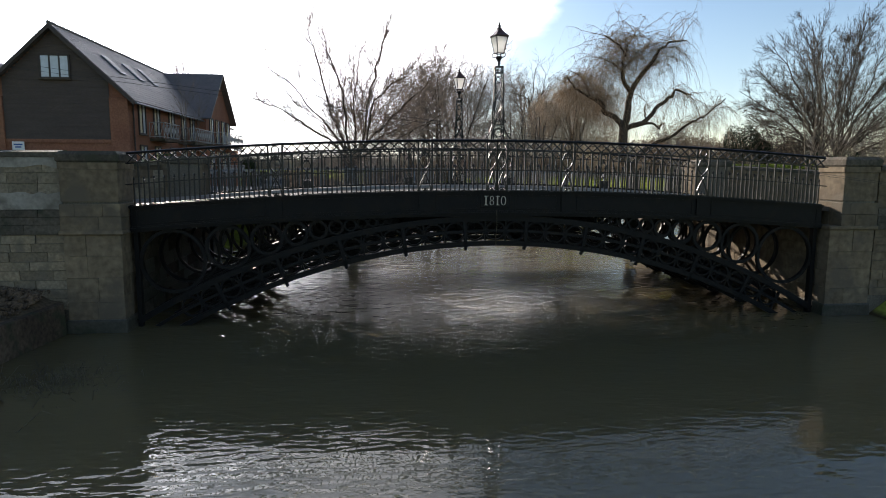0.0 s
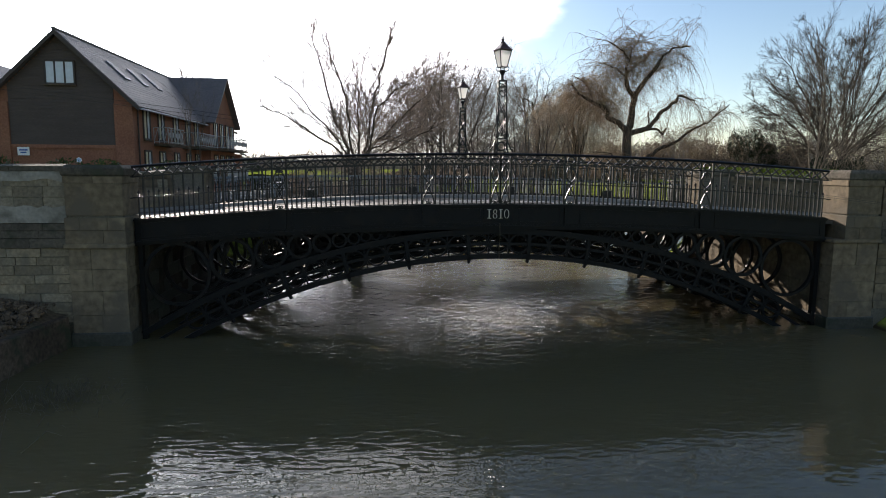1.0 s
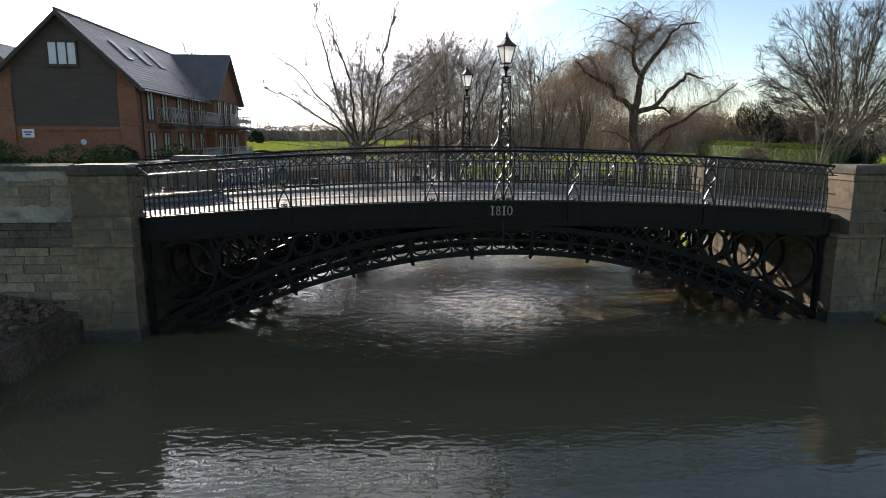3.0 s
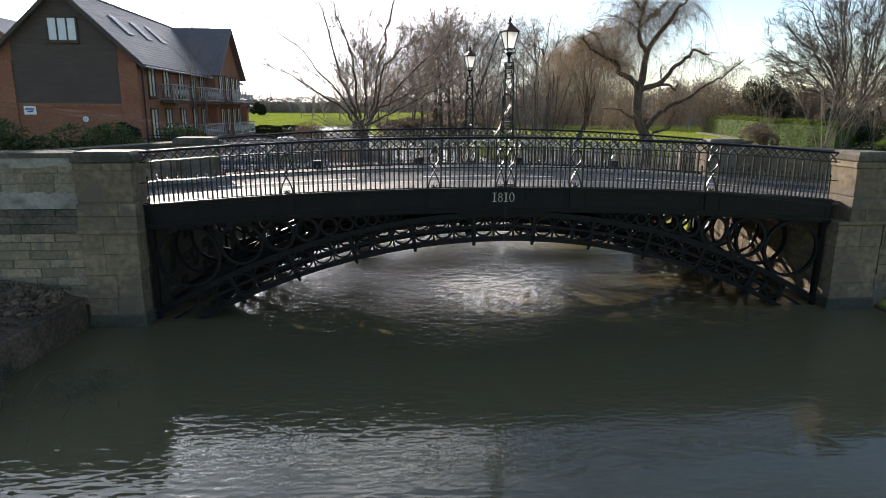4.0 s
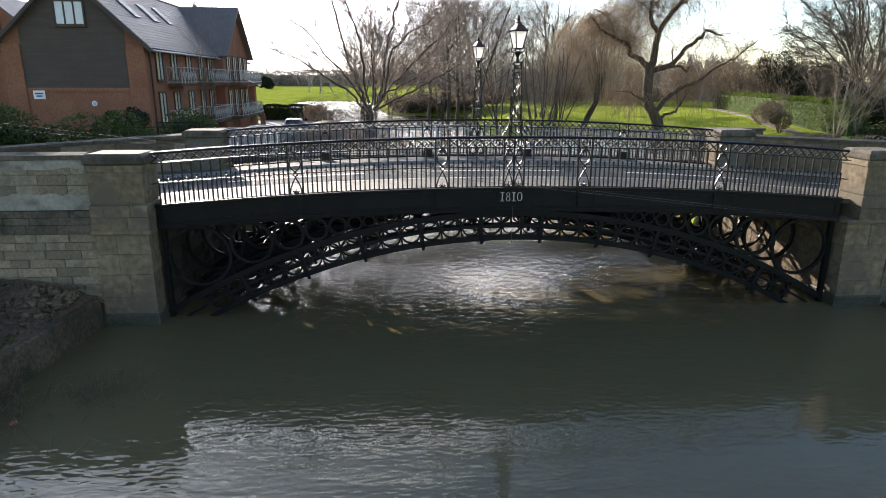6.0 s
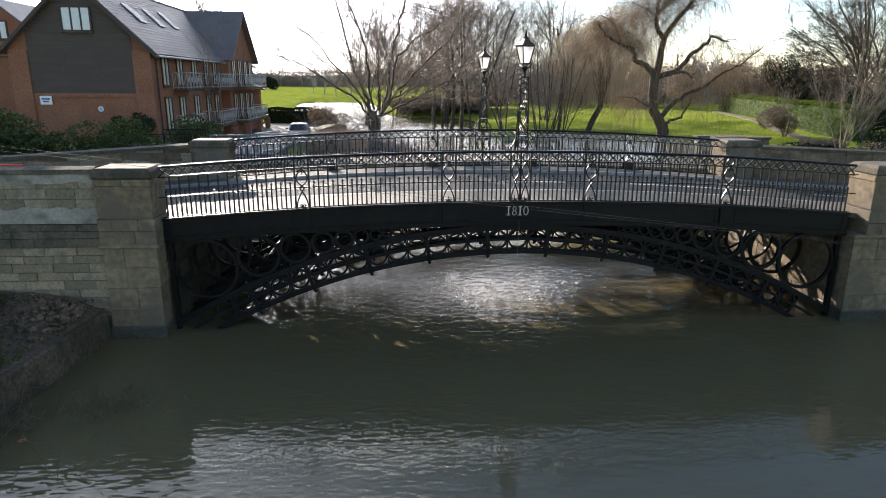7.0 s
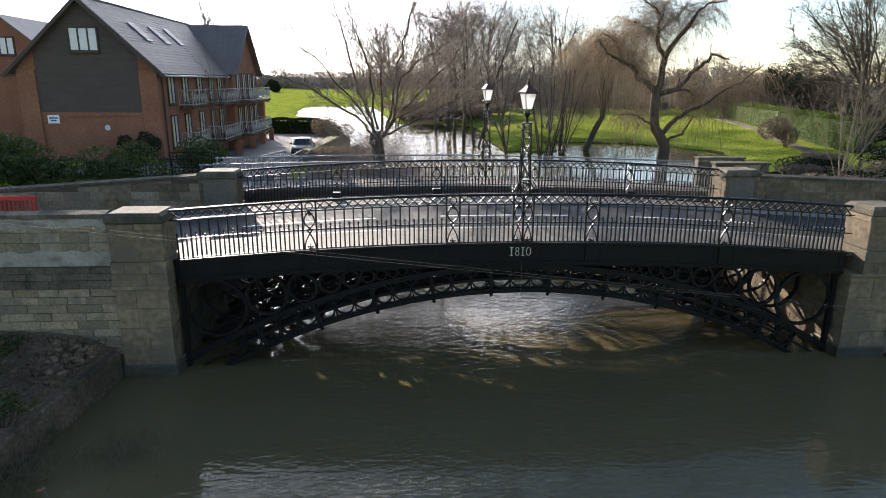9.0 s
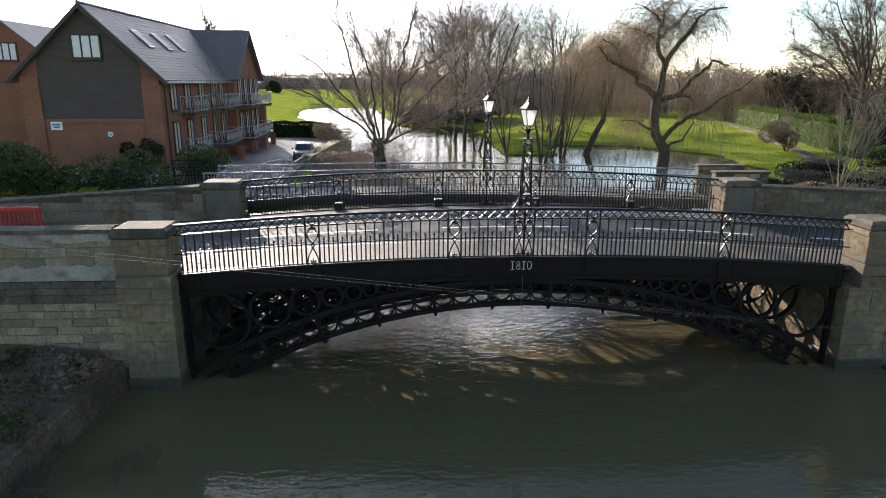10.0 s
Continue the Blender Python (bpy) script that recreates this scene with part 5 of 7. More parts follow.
# ---- blocks of flats on the left bank ----
def gable_shape(x0, x1, ridge_x, eave, ridge, y0, y1):
    """A gabled wall volume whose end faces -y."""
    prof = [(x0, 0.2), (x1, 0.2), (x1, eave), (ridge_x, ridge), (x0, eave)]
    return Shape().loft([[(x, y, z) for x, z in prof] for y in (y0, y1)])


def roof_slab(a, b, c, d, thick=0.14):
    """A roof plane with corners a, b, c, d, thickened downwards."""
    pts = [Vector(p) for p in (a, b, c, d)]
    n = (pts[1] - pts[0]).cross(pts[3] - pts[0]).normalized()
    if n.z < 0:
        n = -n
    return Shape().loft([[p - n * thick for p in pts], pts])


def build_window(parent, m, w, h, panes, curtain=False):
    """A window with frame, mullions and panes; centre at the pose, looking along -y of it."""
    fr = Shape()
    for x in (-w / 2, w / 2):
        fr.box(x - 0.05, x + 0.05, -0.05, 0.06, -h / 2, h / 2)
    for z in (-h / 2, h / 2):
        fr.box(-w / 2, w / 2, -0.05, 0.06, z - 0.05, z + 0.05)
    win = part("window", fr, TIMBER_DARK, parent)
    win.matrix_basis = m
    for i in range(1, panes):
        x = -w / 2 + w * i / panes
        part("mullion", Shape().box(x - 0.035, x + 0.035, -0.045, 0.06, -h / 2 + 0.05, h / 2 - 0.05), TIMBER_DARK, win)
    for i in range(panes):
        a, b = -w / 2 + w * i / panes + 0.04, -w / 2 + w * (i + 1) / panes - 0.04
        part("pane", Shape().box(a, b, 0.0, 0.02, -h / 2 + 0.04, h / 2 - 0.04), CURTAIN if curtain and i % 2 == 0 else PALE_PANE, win)
    part("sill", Shape().box(-w / 2 - 0.08, w / 2 + 0.08, -0.12, 0.04, -h / 2 - 0.11, -h / 2 - 0.05), CONCRETE, win)
    return win


# pale sky reflection is put into the pane's own colour
PALE_PANE = material("pane_with_painted_sky", (0.55, 0.58, 0.62), rough=0.08, vary=0.08, scale=1.5, bump=0, spec=0.8)


def build_balcony(parent, y0, y1, x_wall, z, depth=1.25):
    b = part("balcony", Shape().box(x_wall, x_wall + depth, y0, y1, z - 0.16, z), CONCRETE, parent)
    top = z + 1.0
    rail = Shape()
    rail.box(x_wall + depth - 0.05, x_wall + depth, y0, y1, top - 0.05, top)
    rail.box(x_wall + depth - 0.05, x_wall + depth, y0, y1, z + 0.08, z + 0.12)
    for y in (y0, y1 - 0.05):
        rail.box(x_wall, x_wall + depth, y, y + 0.05, top - 0.05, top)
        rail.box(x_wall, x_wall + depth, y, y + 0.05, z + 0.08, z + 0.12)
    part("rail", rail, WHITE_GREY, b)
    n = max(2, int((y1 - y0) / 0.55))
    for i in range(n):
        ya, yb = y0 + (y1 - y0) * i / n, y0 + (y1 - y0) * (i + 1) / n
        s = Shape()
        x = x_wall + depth - 0.025
        for p, q in (((ya, z + 0.12), (yb, top - 0.05)), ((ya, top - 0.05), (yb, z + 0.12))):
            s.tube([(x, p[0], p[1]), (x, q[0], q[1])], 0.018, 4)
        s.box(x - 0.02, x + 0.02, ya - 0.02, ya + 0.02, z, top)
        s.box(x - 0.015, x + 0.015, (ya + yb) / 2 - 0.13, (ya + yb) / 2 + 0.13, z + 0.42, z + 0.68)
        part("railing_panel", s, WHITE_GREY, b)
    for k in range(3):
        xx = x_wall + depth * k / 3
        part("end_post", Shape().box(xx, xx + 0.03, y0 + 0.01, y0 + 0.04, z, top), WHITE_GREY, b)
        part("end_brace", Shape().tube([(xx, y0 + 0.02, z + 0.1), (xx + depth / 3, y0 + 0.02, top)], 0.016, 4), WHITE_GREY, b)
    return b


WHITE_GREY = material("grey_white_balcony_paint", (0.36, 0.36, 0.35), rough=0.5, vary=0.1, scale=4, bump=0.05, coords="World")


def build_flats():
    house = thing("apartment_building", pose(0, 0, 0), "red-brick block of flats with dark boarded gable, balconies and slate roof", "building")
    X0, X1, RX, EAVE, RIDGE, Y0, Y1 = -24.35, -16.75, -20.52, 7.42, 11.02, 23.0, 46.5
    part("wall", gable_shape(X0, X1, RX, EAVE, RIDGE, Y0 + 0.02, Y1), BRICK, house)
    # boarded gable above the brick base, set between brick corner piers
    boarding = part("boarding", Shape().box(-23.35, -17.75, Y0 - 0.012, Y0, 4.92, 7.3), CLADDING, house, "dark stained weatherboarding")
    z = 4.92
    k = (RIDGE - EAVE) / (X1 - RX)
    while z < 10.75:
        half = 99 if z < 7.2 else (RIDGE - z - 0.16) / k
        a, b = max(-23.35, RX - half), min(-17.75, RX + half)
        if b - a > 0.2:
            part("board", Shape().loft([[(x, Y0 - 0.005, z), (x, Y0 - 0.045, z), (x, Y0 - 0.02, z + 0.178), (x, Y0 - 0.005, z + 0.178)] for x in (a, b)]), CLADDING, boarding)
        z += 0.18
    for a, b in ((-24.37, -23.36), (-17.74, -16.73)):
        part("corner_pier", Shape().box(a, b, Y0 - 0.14, Y0 + 0.3, 0.5, 7.25, bevel=0.02), BRICK, house)
    part("brick_band", Shape().box(-23.36, -17.74, Y0 - 0.06, Y0, 4.72, 4.92), BRICK, house)
    build_window(house, pose(-20.5, Y0 - 0.10, 8.90), 1.55, 1.25, 3)
    over = 0.5
    ez = EAVE - over * k
    roof_r = part("roof", roof_slab((RX, Y0 - 0.45, RIDGE + 0.16), (X1 + over, Y0 - 0.45, ez + 0.16), (X1 + over, Y1, ez + 0.16), (RX, Y1, RIDGE + 0.16)), TILES, house)
    part("roof", roof_slab((X0 - over, Y0 - 0.45, ez + 0.16), (RX, Y0 - 0.45, RIDGE + 0.16), (RX, Y1, RIDGE + 0.16), (X0 - over, Y1, ez + 0.16)), TILES, house)
    # raised courses of tiles on the slope that is seen
    for i in range(1, 22):
        t = i / 22
        x, zz = RX + (X1 + over - RX) * t, RIDGE + 0.16 + (ez - RIDGE) * t
        part("tile_course", Shape().box(-0.11, 0.11, Y0 - 0.47, Y1, -0.004, 0.022, pose(x, 0, zz, 0, math.degrees(math.atan(k)) + 3, 0)), TILES, roof_r)
    part("ridge_tiles", Shape().tube([(RX, Y0 - 0.47, RIDGE + 0.17), (RX, Y1, RIDGE + 0.17)], 0.11, 8), TILES, house)
    for xe in (X1 + over, X0 - over):
        part("barge_board", Shape().loft([[(x, y, z + dz) for x, z, dz in ((RX, RIDGE + 0.10, 0), (xe, ez + 0.10, 0), (xe, ez + 0.10, -0.24), (RX, RIDGE + 0.10, -0.24))] for y in (Y0 - 0.50, Y0 - 0.455)]), TIMBER_DARK, house)
    part("gutter", Shape().tube([(X1 + over + 0.06, Y0 - 0.4, ez + 0.02), (X1 + over + 0.06, 37.0, ez + 0.02)], 0.07, 6), GREY_PAINT, house)
    part("downpipe", Shape().tube([(X1 + 0.08, Y0 + 0.5, ez), (X1 + 0.08, Y0 + 0.5, 2.0)], 0.05, 6), TIMBER_DARK, house)
    for y, t in ((26.4, 0.42), (29.6, 0.42), (32.6, 0.40)):
        x, zz = RX + (X1 + over - RX) * t, RIDGE + 0.16 + (ez - RIDGE) * t
        m = pose(x, y, zz + 0.03, 0, math.degrees(math.atan(k)), 0)
        light = part("roof_light", Shape().box(-0.75, 0.75, -0.45, 0.45, 0.0, 0.09, bevel=0.02), GREY_PAINT, roof_r)
        light.matrix_basis = m
        part("pane", Shape().box(-0.62, 0.62, -0.33, 0.33, 0.09, 0.10), ROOF_GLASS, light)
    # cross gable towards the river
    GY0, GY1, GYM, GX, GR, GE = 37.0, 45.6, 41.4, -16.05, 11.02, 7.40
    prof = [(GY0, 0.5), (GY1, 0.5), (GY1, GE), (GYM, GR), (GY0, GE)]
    part("cross_wing", Shape().loft([[(x, y, z) for y, z in prof] for x in (RX, GX)]), BRICK, house)
    gk = (GR - GE) / (GYM - GY0)
    for ya in (GY0 - 0.45, GY1 + 0.45):
        ze = GE - 0.45 * gk + 0.16
        part("roof", roof_slab((RX, GYM, GR + 0.16), (GX + 0.5, GYM, GR + 0.16), (GX + 0.5, ya, ze), (RX, ya, ze)), TILES, house)
    part("gable_light", Shape().box(GX - 0.02, GX + 0.04, 39.0, 39.3, 8.2, 8.7), WHITE_PAINT, house)
    # lower stepped wing beyond
    for ya, yb, ze, zr, xx in ((45.6, 46.6, 6.9, 8.6, -16.0), (46.6, 47.4, 4.9, 6.6, -15.4)):
        part("wing_wall", Shape().box(-19, xx - 0.4, ya, yb, 0.5, ze), BRICK, house)
        part("roof", roof_slab((-19, ya, zr), (xx, ya, ze), (xx, yb + 0.5, ze), (-19, yb + 0.5, zr)), TILES, house)
    # river front: windows and balconies on two floors
    for zf in (5.15, 2.55):
        for y in (25.0, 27.6, 30.6, 33.4, 35.6):
            build_window(house, pose(X1 + 0.03, y, zf + 1.15, 0, 0, 90), 1.1, 1.9, 2, curtain=True)
        for y in (38.6, 40.6, 42.6, 44.4):
            build_window(house, pose(GX + 0.03, y, zf + 1.15, 0, 0, 90), 1.2, 1.9, 2, curtain=True)
        build_balcony(house, 26.2, 29.4, X1, zf, 0.9)
        build_balcony(house, 32.0, 36.8, X1, zf, 1.2)
        build_balcony(house, 37.3, 45.3, GX, zf, 1.25)
    for y in (33.0, 37.4, 41.4, 45.2):
        part("column", Shape().box(-15.1, -14.7, y - 0.2, y + 0.2, 0.8, 2.4), BRICK, house)
    return house


def build_second_block():
    house = thing("apartment_building", pose(0, 0, 0), "second red-brick gabled block of flats behind the first", "building")
    X0, X1, RX, EAVE, RIDGE, Y0, Y1 = -35.5, -27.0, -31.1, 7.6, 11.0, 34.0, 60.0
    part("wall", gable_shape(X0, X1, RX, EAVE, RIDGE, Y0, Y1), BRICK, house)
    k = (RIDGE - EAVE) / (X1 - RX)
    for a in (X1 + 0.5, X0 - 0.5):
        ez = EAVE - 0.5 * k
        part("roof", roof_slab((RX, Y0 - 0.4, RIDGE + 0.16), (a, Y0 - 0.4, ez + 0.16), (a, Y1, ez + 0.16), (RX, Y1, RIDGE + 0.16)), TILES, house)
    build_window(house, pose(-31.15, Y0 - 0.03, 9.0), 1.5, 1.2, 3)
    part("front_wing", Shape().box(-40, -24.4, 26.0, 36.0, 0.5, 6.9), BRICK, house)
    part("wing_coping", Shape().box(-40, -24.4, 25.9, 26.3, 6.9, 7.0), CONCRETE, house)
    return house


build_flats()
build_second_block()


def build_signs():
    s = thing("wall_sign", pose(-22.72, 22.93, 4.53), "white rectangular notice with blue lettering on the brick wall", "sign")
    part("board", Shape().box(-0.32, 0.32, -0.02, 0.01, -0.235, 0.235, bevel=0.008), WHITE_PAINT, s)
    for z, a, b in ((0.07, -0.23, 0.23), (-0.07, -0.16, 0.16)):
        part("text_bar", Shape().box(a, b, -0.026, -0.02, z - 0.04, z + 0.04), BLUE_PLASTIC, s)
    r = thing("round_sign", pose(-19.78, 22.92, 4.06), "small round pale-blue disc sign on the brick wall", "sign")
    part("disc", Shape().lathe([(0.14, 0), (0.15, 0.01), (0.15, 0.03), (0.14, 0.04)], 20), WHITE_PAINT, r).matrix_basis = pose(0, 0, 0, 90, 0, 0)
    part("roundel", Shape().lathe([(0.105, 0.04), (0.105, 0.046)], 16), PALE_BLUE, r).matrix_basis = pose(0, 0, 0, 90, 0, 0)
    p = thing("wall_sign", pose(-17.9, 22.9, 1.95), "small blue and white plate low on the wall", "sign")
    part("board", Shape().box(-0.18, 0.18, -0.02, 0.01, -0.12, 0.12), WHITE_PAINT, p)
    part("text_bar", Shape().box(-0.14, 0.14, -0.026, -0.02, -0.06, 0.02), BLUE_PLASTIC, p)


build_signs()


def build_car():
    """Parked saloon seen from the front, standing on the car park."""
    car = thing("parked_car", pose(-10.25, 33.0, 1.37, 0, 0, 6) @ Matrix.Scale(0.88, 4), "dark blue-grey hatchback parked facing the footbridge", "car")

    def section(y, pts):
        return [(x, y, z) for x, z in pts] + [(-x, y, z) for x, z in reversed(pts)]
    part("body", Shape().loft([section(y, [(0.62 * k, lo), (0.80 * k, lo + 0.05), (0.89 * k, lo + 0.22), (0.885 * k, hi - 0.22), (0.82 * k, hi - 0.07), (0.60 * k, hi), (0.25 * k, hi + 0.02)]) for y, k, lo, hi in (
        (-2.06, 0.74, 0.36, 0.66), (-2.0, 0.86, 0.26, 0.72), (-1.85, 0.95, 0.21, 0.77), (-1.5, 1.0, 0.19, 0.86), (-1.0, 1.01, 0.19, 0.94), (-0.2, 1.02, 0.19, 0.98),
        (0.9, 1.02, 0.19, 1.0), (1.6, 1.0, 0.21, 1.01), (1.95, 0.93, 0.28, 0.98), (2.06, 0.80, 0.40, 0.88))]), CAR_PAINT, car, smooth=True)
    part("cabin", Shape().loft([section(y, [(w1, 0.93), (w1 - 0.03, 0.93 + 0.45 * (top - 0.93)), (w1 - 0.11, top - 0.07), (w1 - 0.22, top - 0.01), (w1 * 0.35, top + 0.015)]) for y, w1, top in (
        (-1.08, 0.72, 0.97), (-0.75, 0.77, 1.16), (-0.36, 0.79, 1.36), (0.0, 0.80, 1.42), (0.8, 0.80, 1.43), (1.4, 0.78, 1.36), (1.8, 0.75, 1.15), (1.98, 0.72, 0.99))]), CAR_PAINT, car, smooth=True)
    part("windscreen", Shape().loft([[(-0.66, -1.06, 1.0), (0.66, -1.06, 1.0), (0.55, -0.44, 1.37), (-0.55, -0.44, 1.37)], [(-0.66, -1.09, 1.01), (0.66, -1.09, 1.01), (0.55, -0.47, 1.38), (-0.55, -0.47, 1.38)]]), CAR_GLASS, car)
    for s in (-1, 1):
        part("side_window", Shape().loft([[(s * 0.79, -0.30, 1.0), (s * 0.79, 1.2, 1.0), (s * 0.64, 1.0, 1.31), (s * 0.64, -0.2, 1.30)], [(s * 0.81, -0.30, 1.0), (s * 0.81, 1.2, 1.0), (s * 0.66, 1.0, 1.31), (s * 0.66, -0.2, 1.30)]]), CAR_GLASS, car)
        part("headlight", Shape().box(s * 0.56 - 0.15, s * 0.56 + 0.15, -2.0, -1.86, 0.56, 0.68, bevel=0.03), WHITE_PAINT, car)
        part("mirror", Shape().box(s * 0.93 - 0.08, s * 0.93 + 0.08, -0.72, -0.60, 0.98, 1.09, bevel=0.035), CAR_PAINT, car)
        for y in (-1.3, 1.3):
            wheel = part("wheel", Shape().lathe([(0.30, -0.1), (0.32, -0.07), (0.32, 0.07), (0.30, 0.1)], 18), RUBBER, car)
            wheel.matrix_basis = pose(s * 0.80, y, 0.32, 0, 90, 0)
            part("rim", Shape().lathe([(0.19, -0.105), (0.20, -0.1), (0.20, 0.1), (0.19, 0.105)], 12), GREY_PAINT, wheel)
    part("grille", Shape().box(-0.42, 0.42, -2.07, -2.0, 0.36, 0.50, bevel=0.02), RUBBER, car)
    part("number_plate", Shape().box(-0.26, 0.26, -2.085, -2.07, 0.40, 0.50), WHITE_PAINT, car)


build_car()

# ---- trees and plants ----
class Limbs:
    """Many tapering limbs gathered in one mesh."""

    def __init__(self):
        self.v, self.f, self.n = [], [], 0

    def limb(self, pts, r0, r1, sides):
        pts = np.asarray(pts, float)
        k = len(pts)
        t = np.gradient(pts, axis=0)
        t /= np.linalg.norm(t, axis=1)[:, None] + 1e-9
        ref = np.array((0.31, 0.87, 0.38)) if abs(t[0, 2]) > 0.8 else np.array((0.05, 0.02, 1.0))
        u = np.cross(t, ref)
        u /= np.linalg.norm(u, axis=1)[:, None] + 1e-9
        w = np.cross(t, u)
        r = np.linspace(r0, r1, k)
        a = np.arange(sides) * (2 * math.pi / sides)
        ring = pts[:, None, :] + r[:, None, None] * (u[:, None, :] * np.cos(a)[None, :, None] + w[:, None, :] * np.sin(a)[None, :, None])
        self.v.append(ring.reshape(-1, 3))
        i, j = np.meshgrid(np.arange(k - 1), np.arange(sides), indexing="ij")
        p = i * sides + j
        q = i * sides + (j + 1) % sides
        self.f.append((np.stack([p, q, q + sides, p + sides], -1).reshape(-1, 4) + self.n))
        self.n += k * sides

    def mesh(self, name, mat, smooth=True):
        me = bpy.data.meshes.new(name)
        if not self.v:
            return me
        v, f = np.concatenate(self.v), np.concatenate(self.f)
        return quads_mesh(name, v, f, mat, smooth)


def quads_mesh(name, v, f, mat, smooth=False):
    me = bpy.data.meshes.new(name)
    me.vertices.add(len(v))
    me.vertices.foreach_set("co", v.astype(np.float32).ravel())
    me.loops.add(f.size)
    me.loops.foreach_set("vertex_index", f.astype(np.int32).ravel())
    me.polygons.add(len(f))
    me.polygons.foreach_set("loop_start", np.arange(0, f.size, 4, dtype=np.int32))
    if smooth:
        me.polygons.foreach_set("use_smooth", np.ones(len(f), dtype=bool))
    me.materials.append(mat)
    me.update(calc_edges=True)
    return me


def unit(v):
    return v / (np.linalg.norm(v) + 1e-9)


def sprout(rng, d, angle):
    """A direction turned away from d by the angle."""
    o = unit(np.cross(d, rng.normal(size=3)))
    return unit(d * math.cos(angle) + o * math.sin(angle))


TWIG_MIN = [0.006]


def grow(rng, p, d, length, r, level, spec, wood, twigs):
    """One branch and its children. spec[level]: points, wiggle, upward pull, children, reach, spread, child length, child thickness."""
    npts, wiggle, pull, kids, reach, spread, klen, kthick = spec[level]
    pts = [np.array(p, float)]
    d = unit(np.array(d, float))
    ways = []
    step = length / (npts - 1)
    for _ in range(npts - 1):
        d = unit(d + rng.normal(size=3) * wiggle + np.array((0, 0, pull)))
        ways.append(d)
        pts.append(pts[-1] + d * step)
    last = level == len(spec) - 1
    tip = r * (0.45 if not last else 0.25)
    (wood if r > 0.045 else twigs).limb(pts, r, tip, 7 if r > 0.12 else (5 if r > 0.04 else 3))
    if last:
        return
    for c in range(kids):
        t = reach + (1 - reach) * (c + rng.random()) / kids
        i = min(int(t * (npts - 1)), npts - 2)
        f = t * (npts - 1) - i
        q = pts[i] * (1 - f) + pts[i + 1] * f
        kd = sprout(rng, ways[i], spread * rng.uniform(0.6, 1.3))
        grow(rng, q, kd, length * klen * rng.uniform(0.65, 1.2) * (1.15 - 0.4 * t), max(TWIG_MIN[0], r * kthick * (1 - 0.35 * t)), level + 1, spec, wood, twigs)


def finish_tree(name, m, wood, twigs, label, group="", bark=None, twig=None):
    tree = thing(name, m, label, "tree", group)
    part("trunk", wood.mesh("trunk", bark or BARK), None, tree)
    part("crown", twigs.mesh("crown", twig or TWIG), None, tree)
    return tree


FORKED = [(9, 0.08, 0.05, 8, 0.22, 0.95, 0.42, 0.42), (6, 0.14, 0.06, 5, 0.2, 0.75, 0.5, 0.55), (4, 0.16, 0.04, 4, 0.15, 0.65, 0.55, 0.6), (3, 0.15, 0.0, 0, 0, 0, 0, 0)]
SLIM = [(9, 0.06, 0.05, 15, 0.28, 0.95, 0.46, 0.36), (6, 0.15, 0.05, 9, 0.15, 0.75, 0.5, 0.5), (4, 0.17, 0.04, 6, 0.15, 0.65, 0.55, 0.5), (3, 0.17, 0.02, 3, 0.15, 0.65, 0.6, 0.7), (2, 0.15, 0.0, 0, 0, 0, 0, 0)]


def slim_tree(seed, height, stems, thick, spec):
    rng = np.random.default_rng(seed)
    wood, twigs = Limbs(), Limbs()
    for k in range(stems):
        a = rng.uniform(0, 6.28)
        lean = 0.05 if stems == 1 else rng.uniform(0.08, 0.28)
        grow(rng, (0.25 * math.cos(a) * (stems > 1), 0.25 * math.sin(a) * (stems > 1), -0.4), (math.cos(a) * lean, math.sin(a) * lean, 1), height * rng.uniform(0.85, 1.05), thick, 0, spec, wood, twigs)
    return wood, twigs


TWIG_MIN[0] = 0.0105
alders = []
for seed, height, stems, thick, spec in ((3, 16.5, 1, 0.27, SLIM), (4, 14.5, 2, 0.15, SLIM), (8, 11.5, 5, 0.095, FORKED)):
    w, t = slim_tree(seed, height, stems, thick, spec)
    alders.append(finish_tree("alder_tree", pose(0, 0, 0), w, t, "bare winter alder with slim dark trunk standing in flood water", "river alders"))
spots = [(0, 4.2, 69, 0, 1.0), (0, 4.6, 59.7, 120, 0.9), (1, 5.4, 55, 30, 0.95), (2, 7.5, 45.2, 0, 0.9), (2, 10.3, 43.4, 75, 0.9), (2, 12.2, 48.5, 200, 0.9),
         (2, 13.7, 49.5, 150, 0.85), (0, 15.4, 57.0, 10, 0.82), (0, 2.6, 84, 60, 1.0), (1, -3.5, 90, 10, 0.95), (2, 3.0, 74, 190, 1.1), (0, 9.4, 76, 300, 1.0), (1, 17.0, 72, 240, 0.9),
         (0, 5.0, 88, 20, 1.1), (1, 13.5, 88, 80, 1.05), (0, -6.0, 100, 130, 1.0), (1, 1.8, 97, 330, 1.1), (0, 10.5, 100, 45, 1.1), (0, 22.0, 90, 95, 1.0), (1, -9.0, 112, 15, 0.95)]
used = set()
for i, x, y, turn, k in spots:
    m = pose(x, y, max(-0.35, ground_z(x, y)), 0, 0, turn) @ Matrix.Scale(k, 4)
    if i not in used:
        used.add(i)
        alders[i].matrix_basis = m
    else:
        copy_thing(alders[i], m)


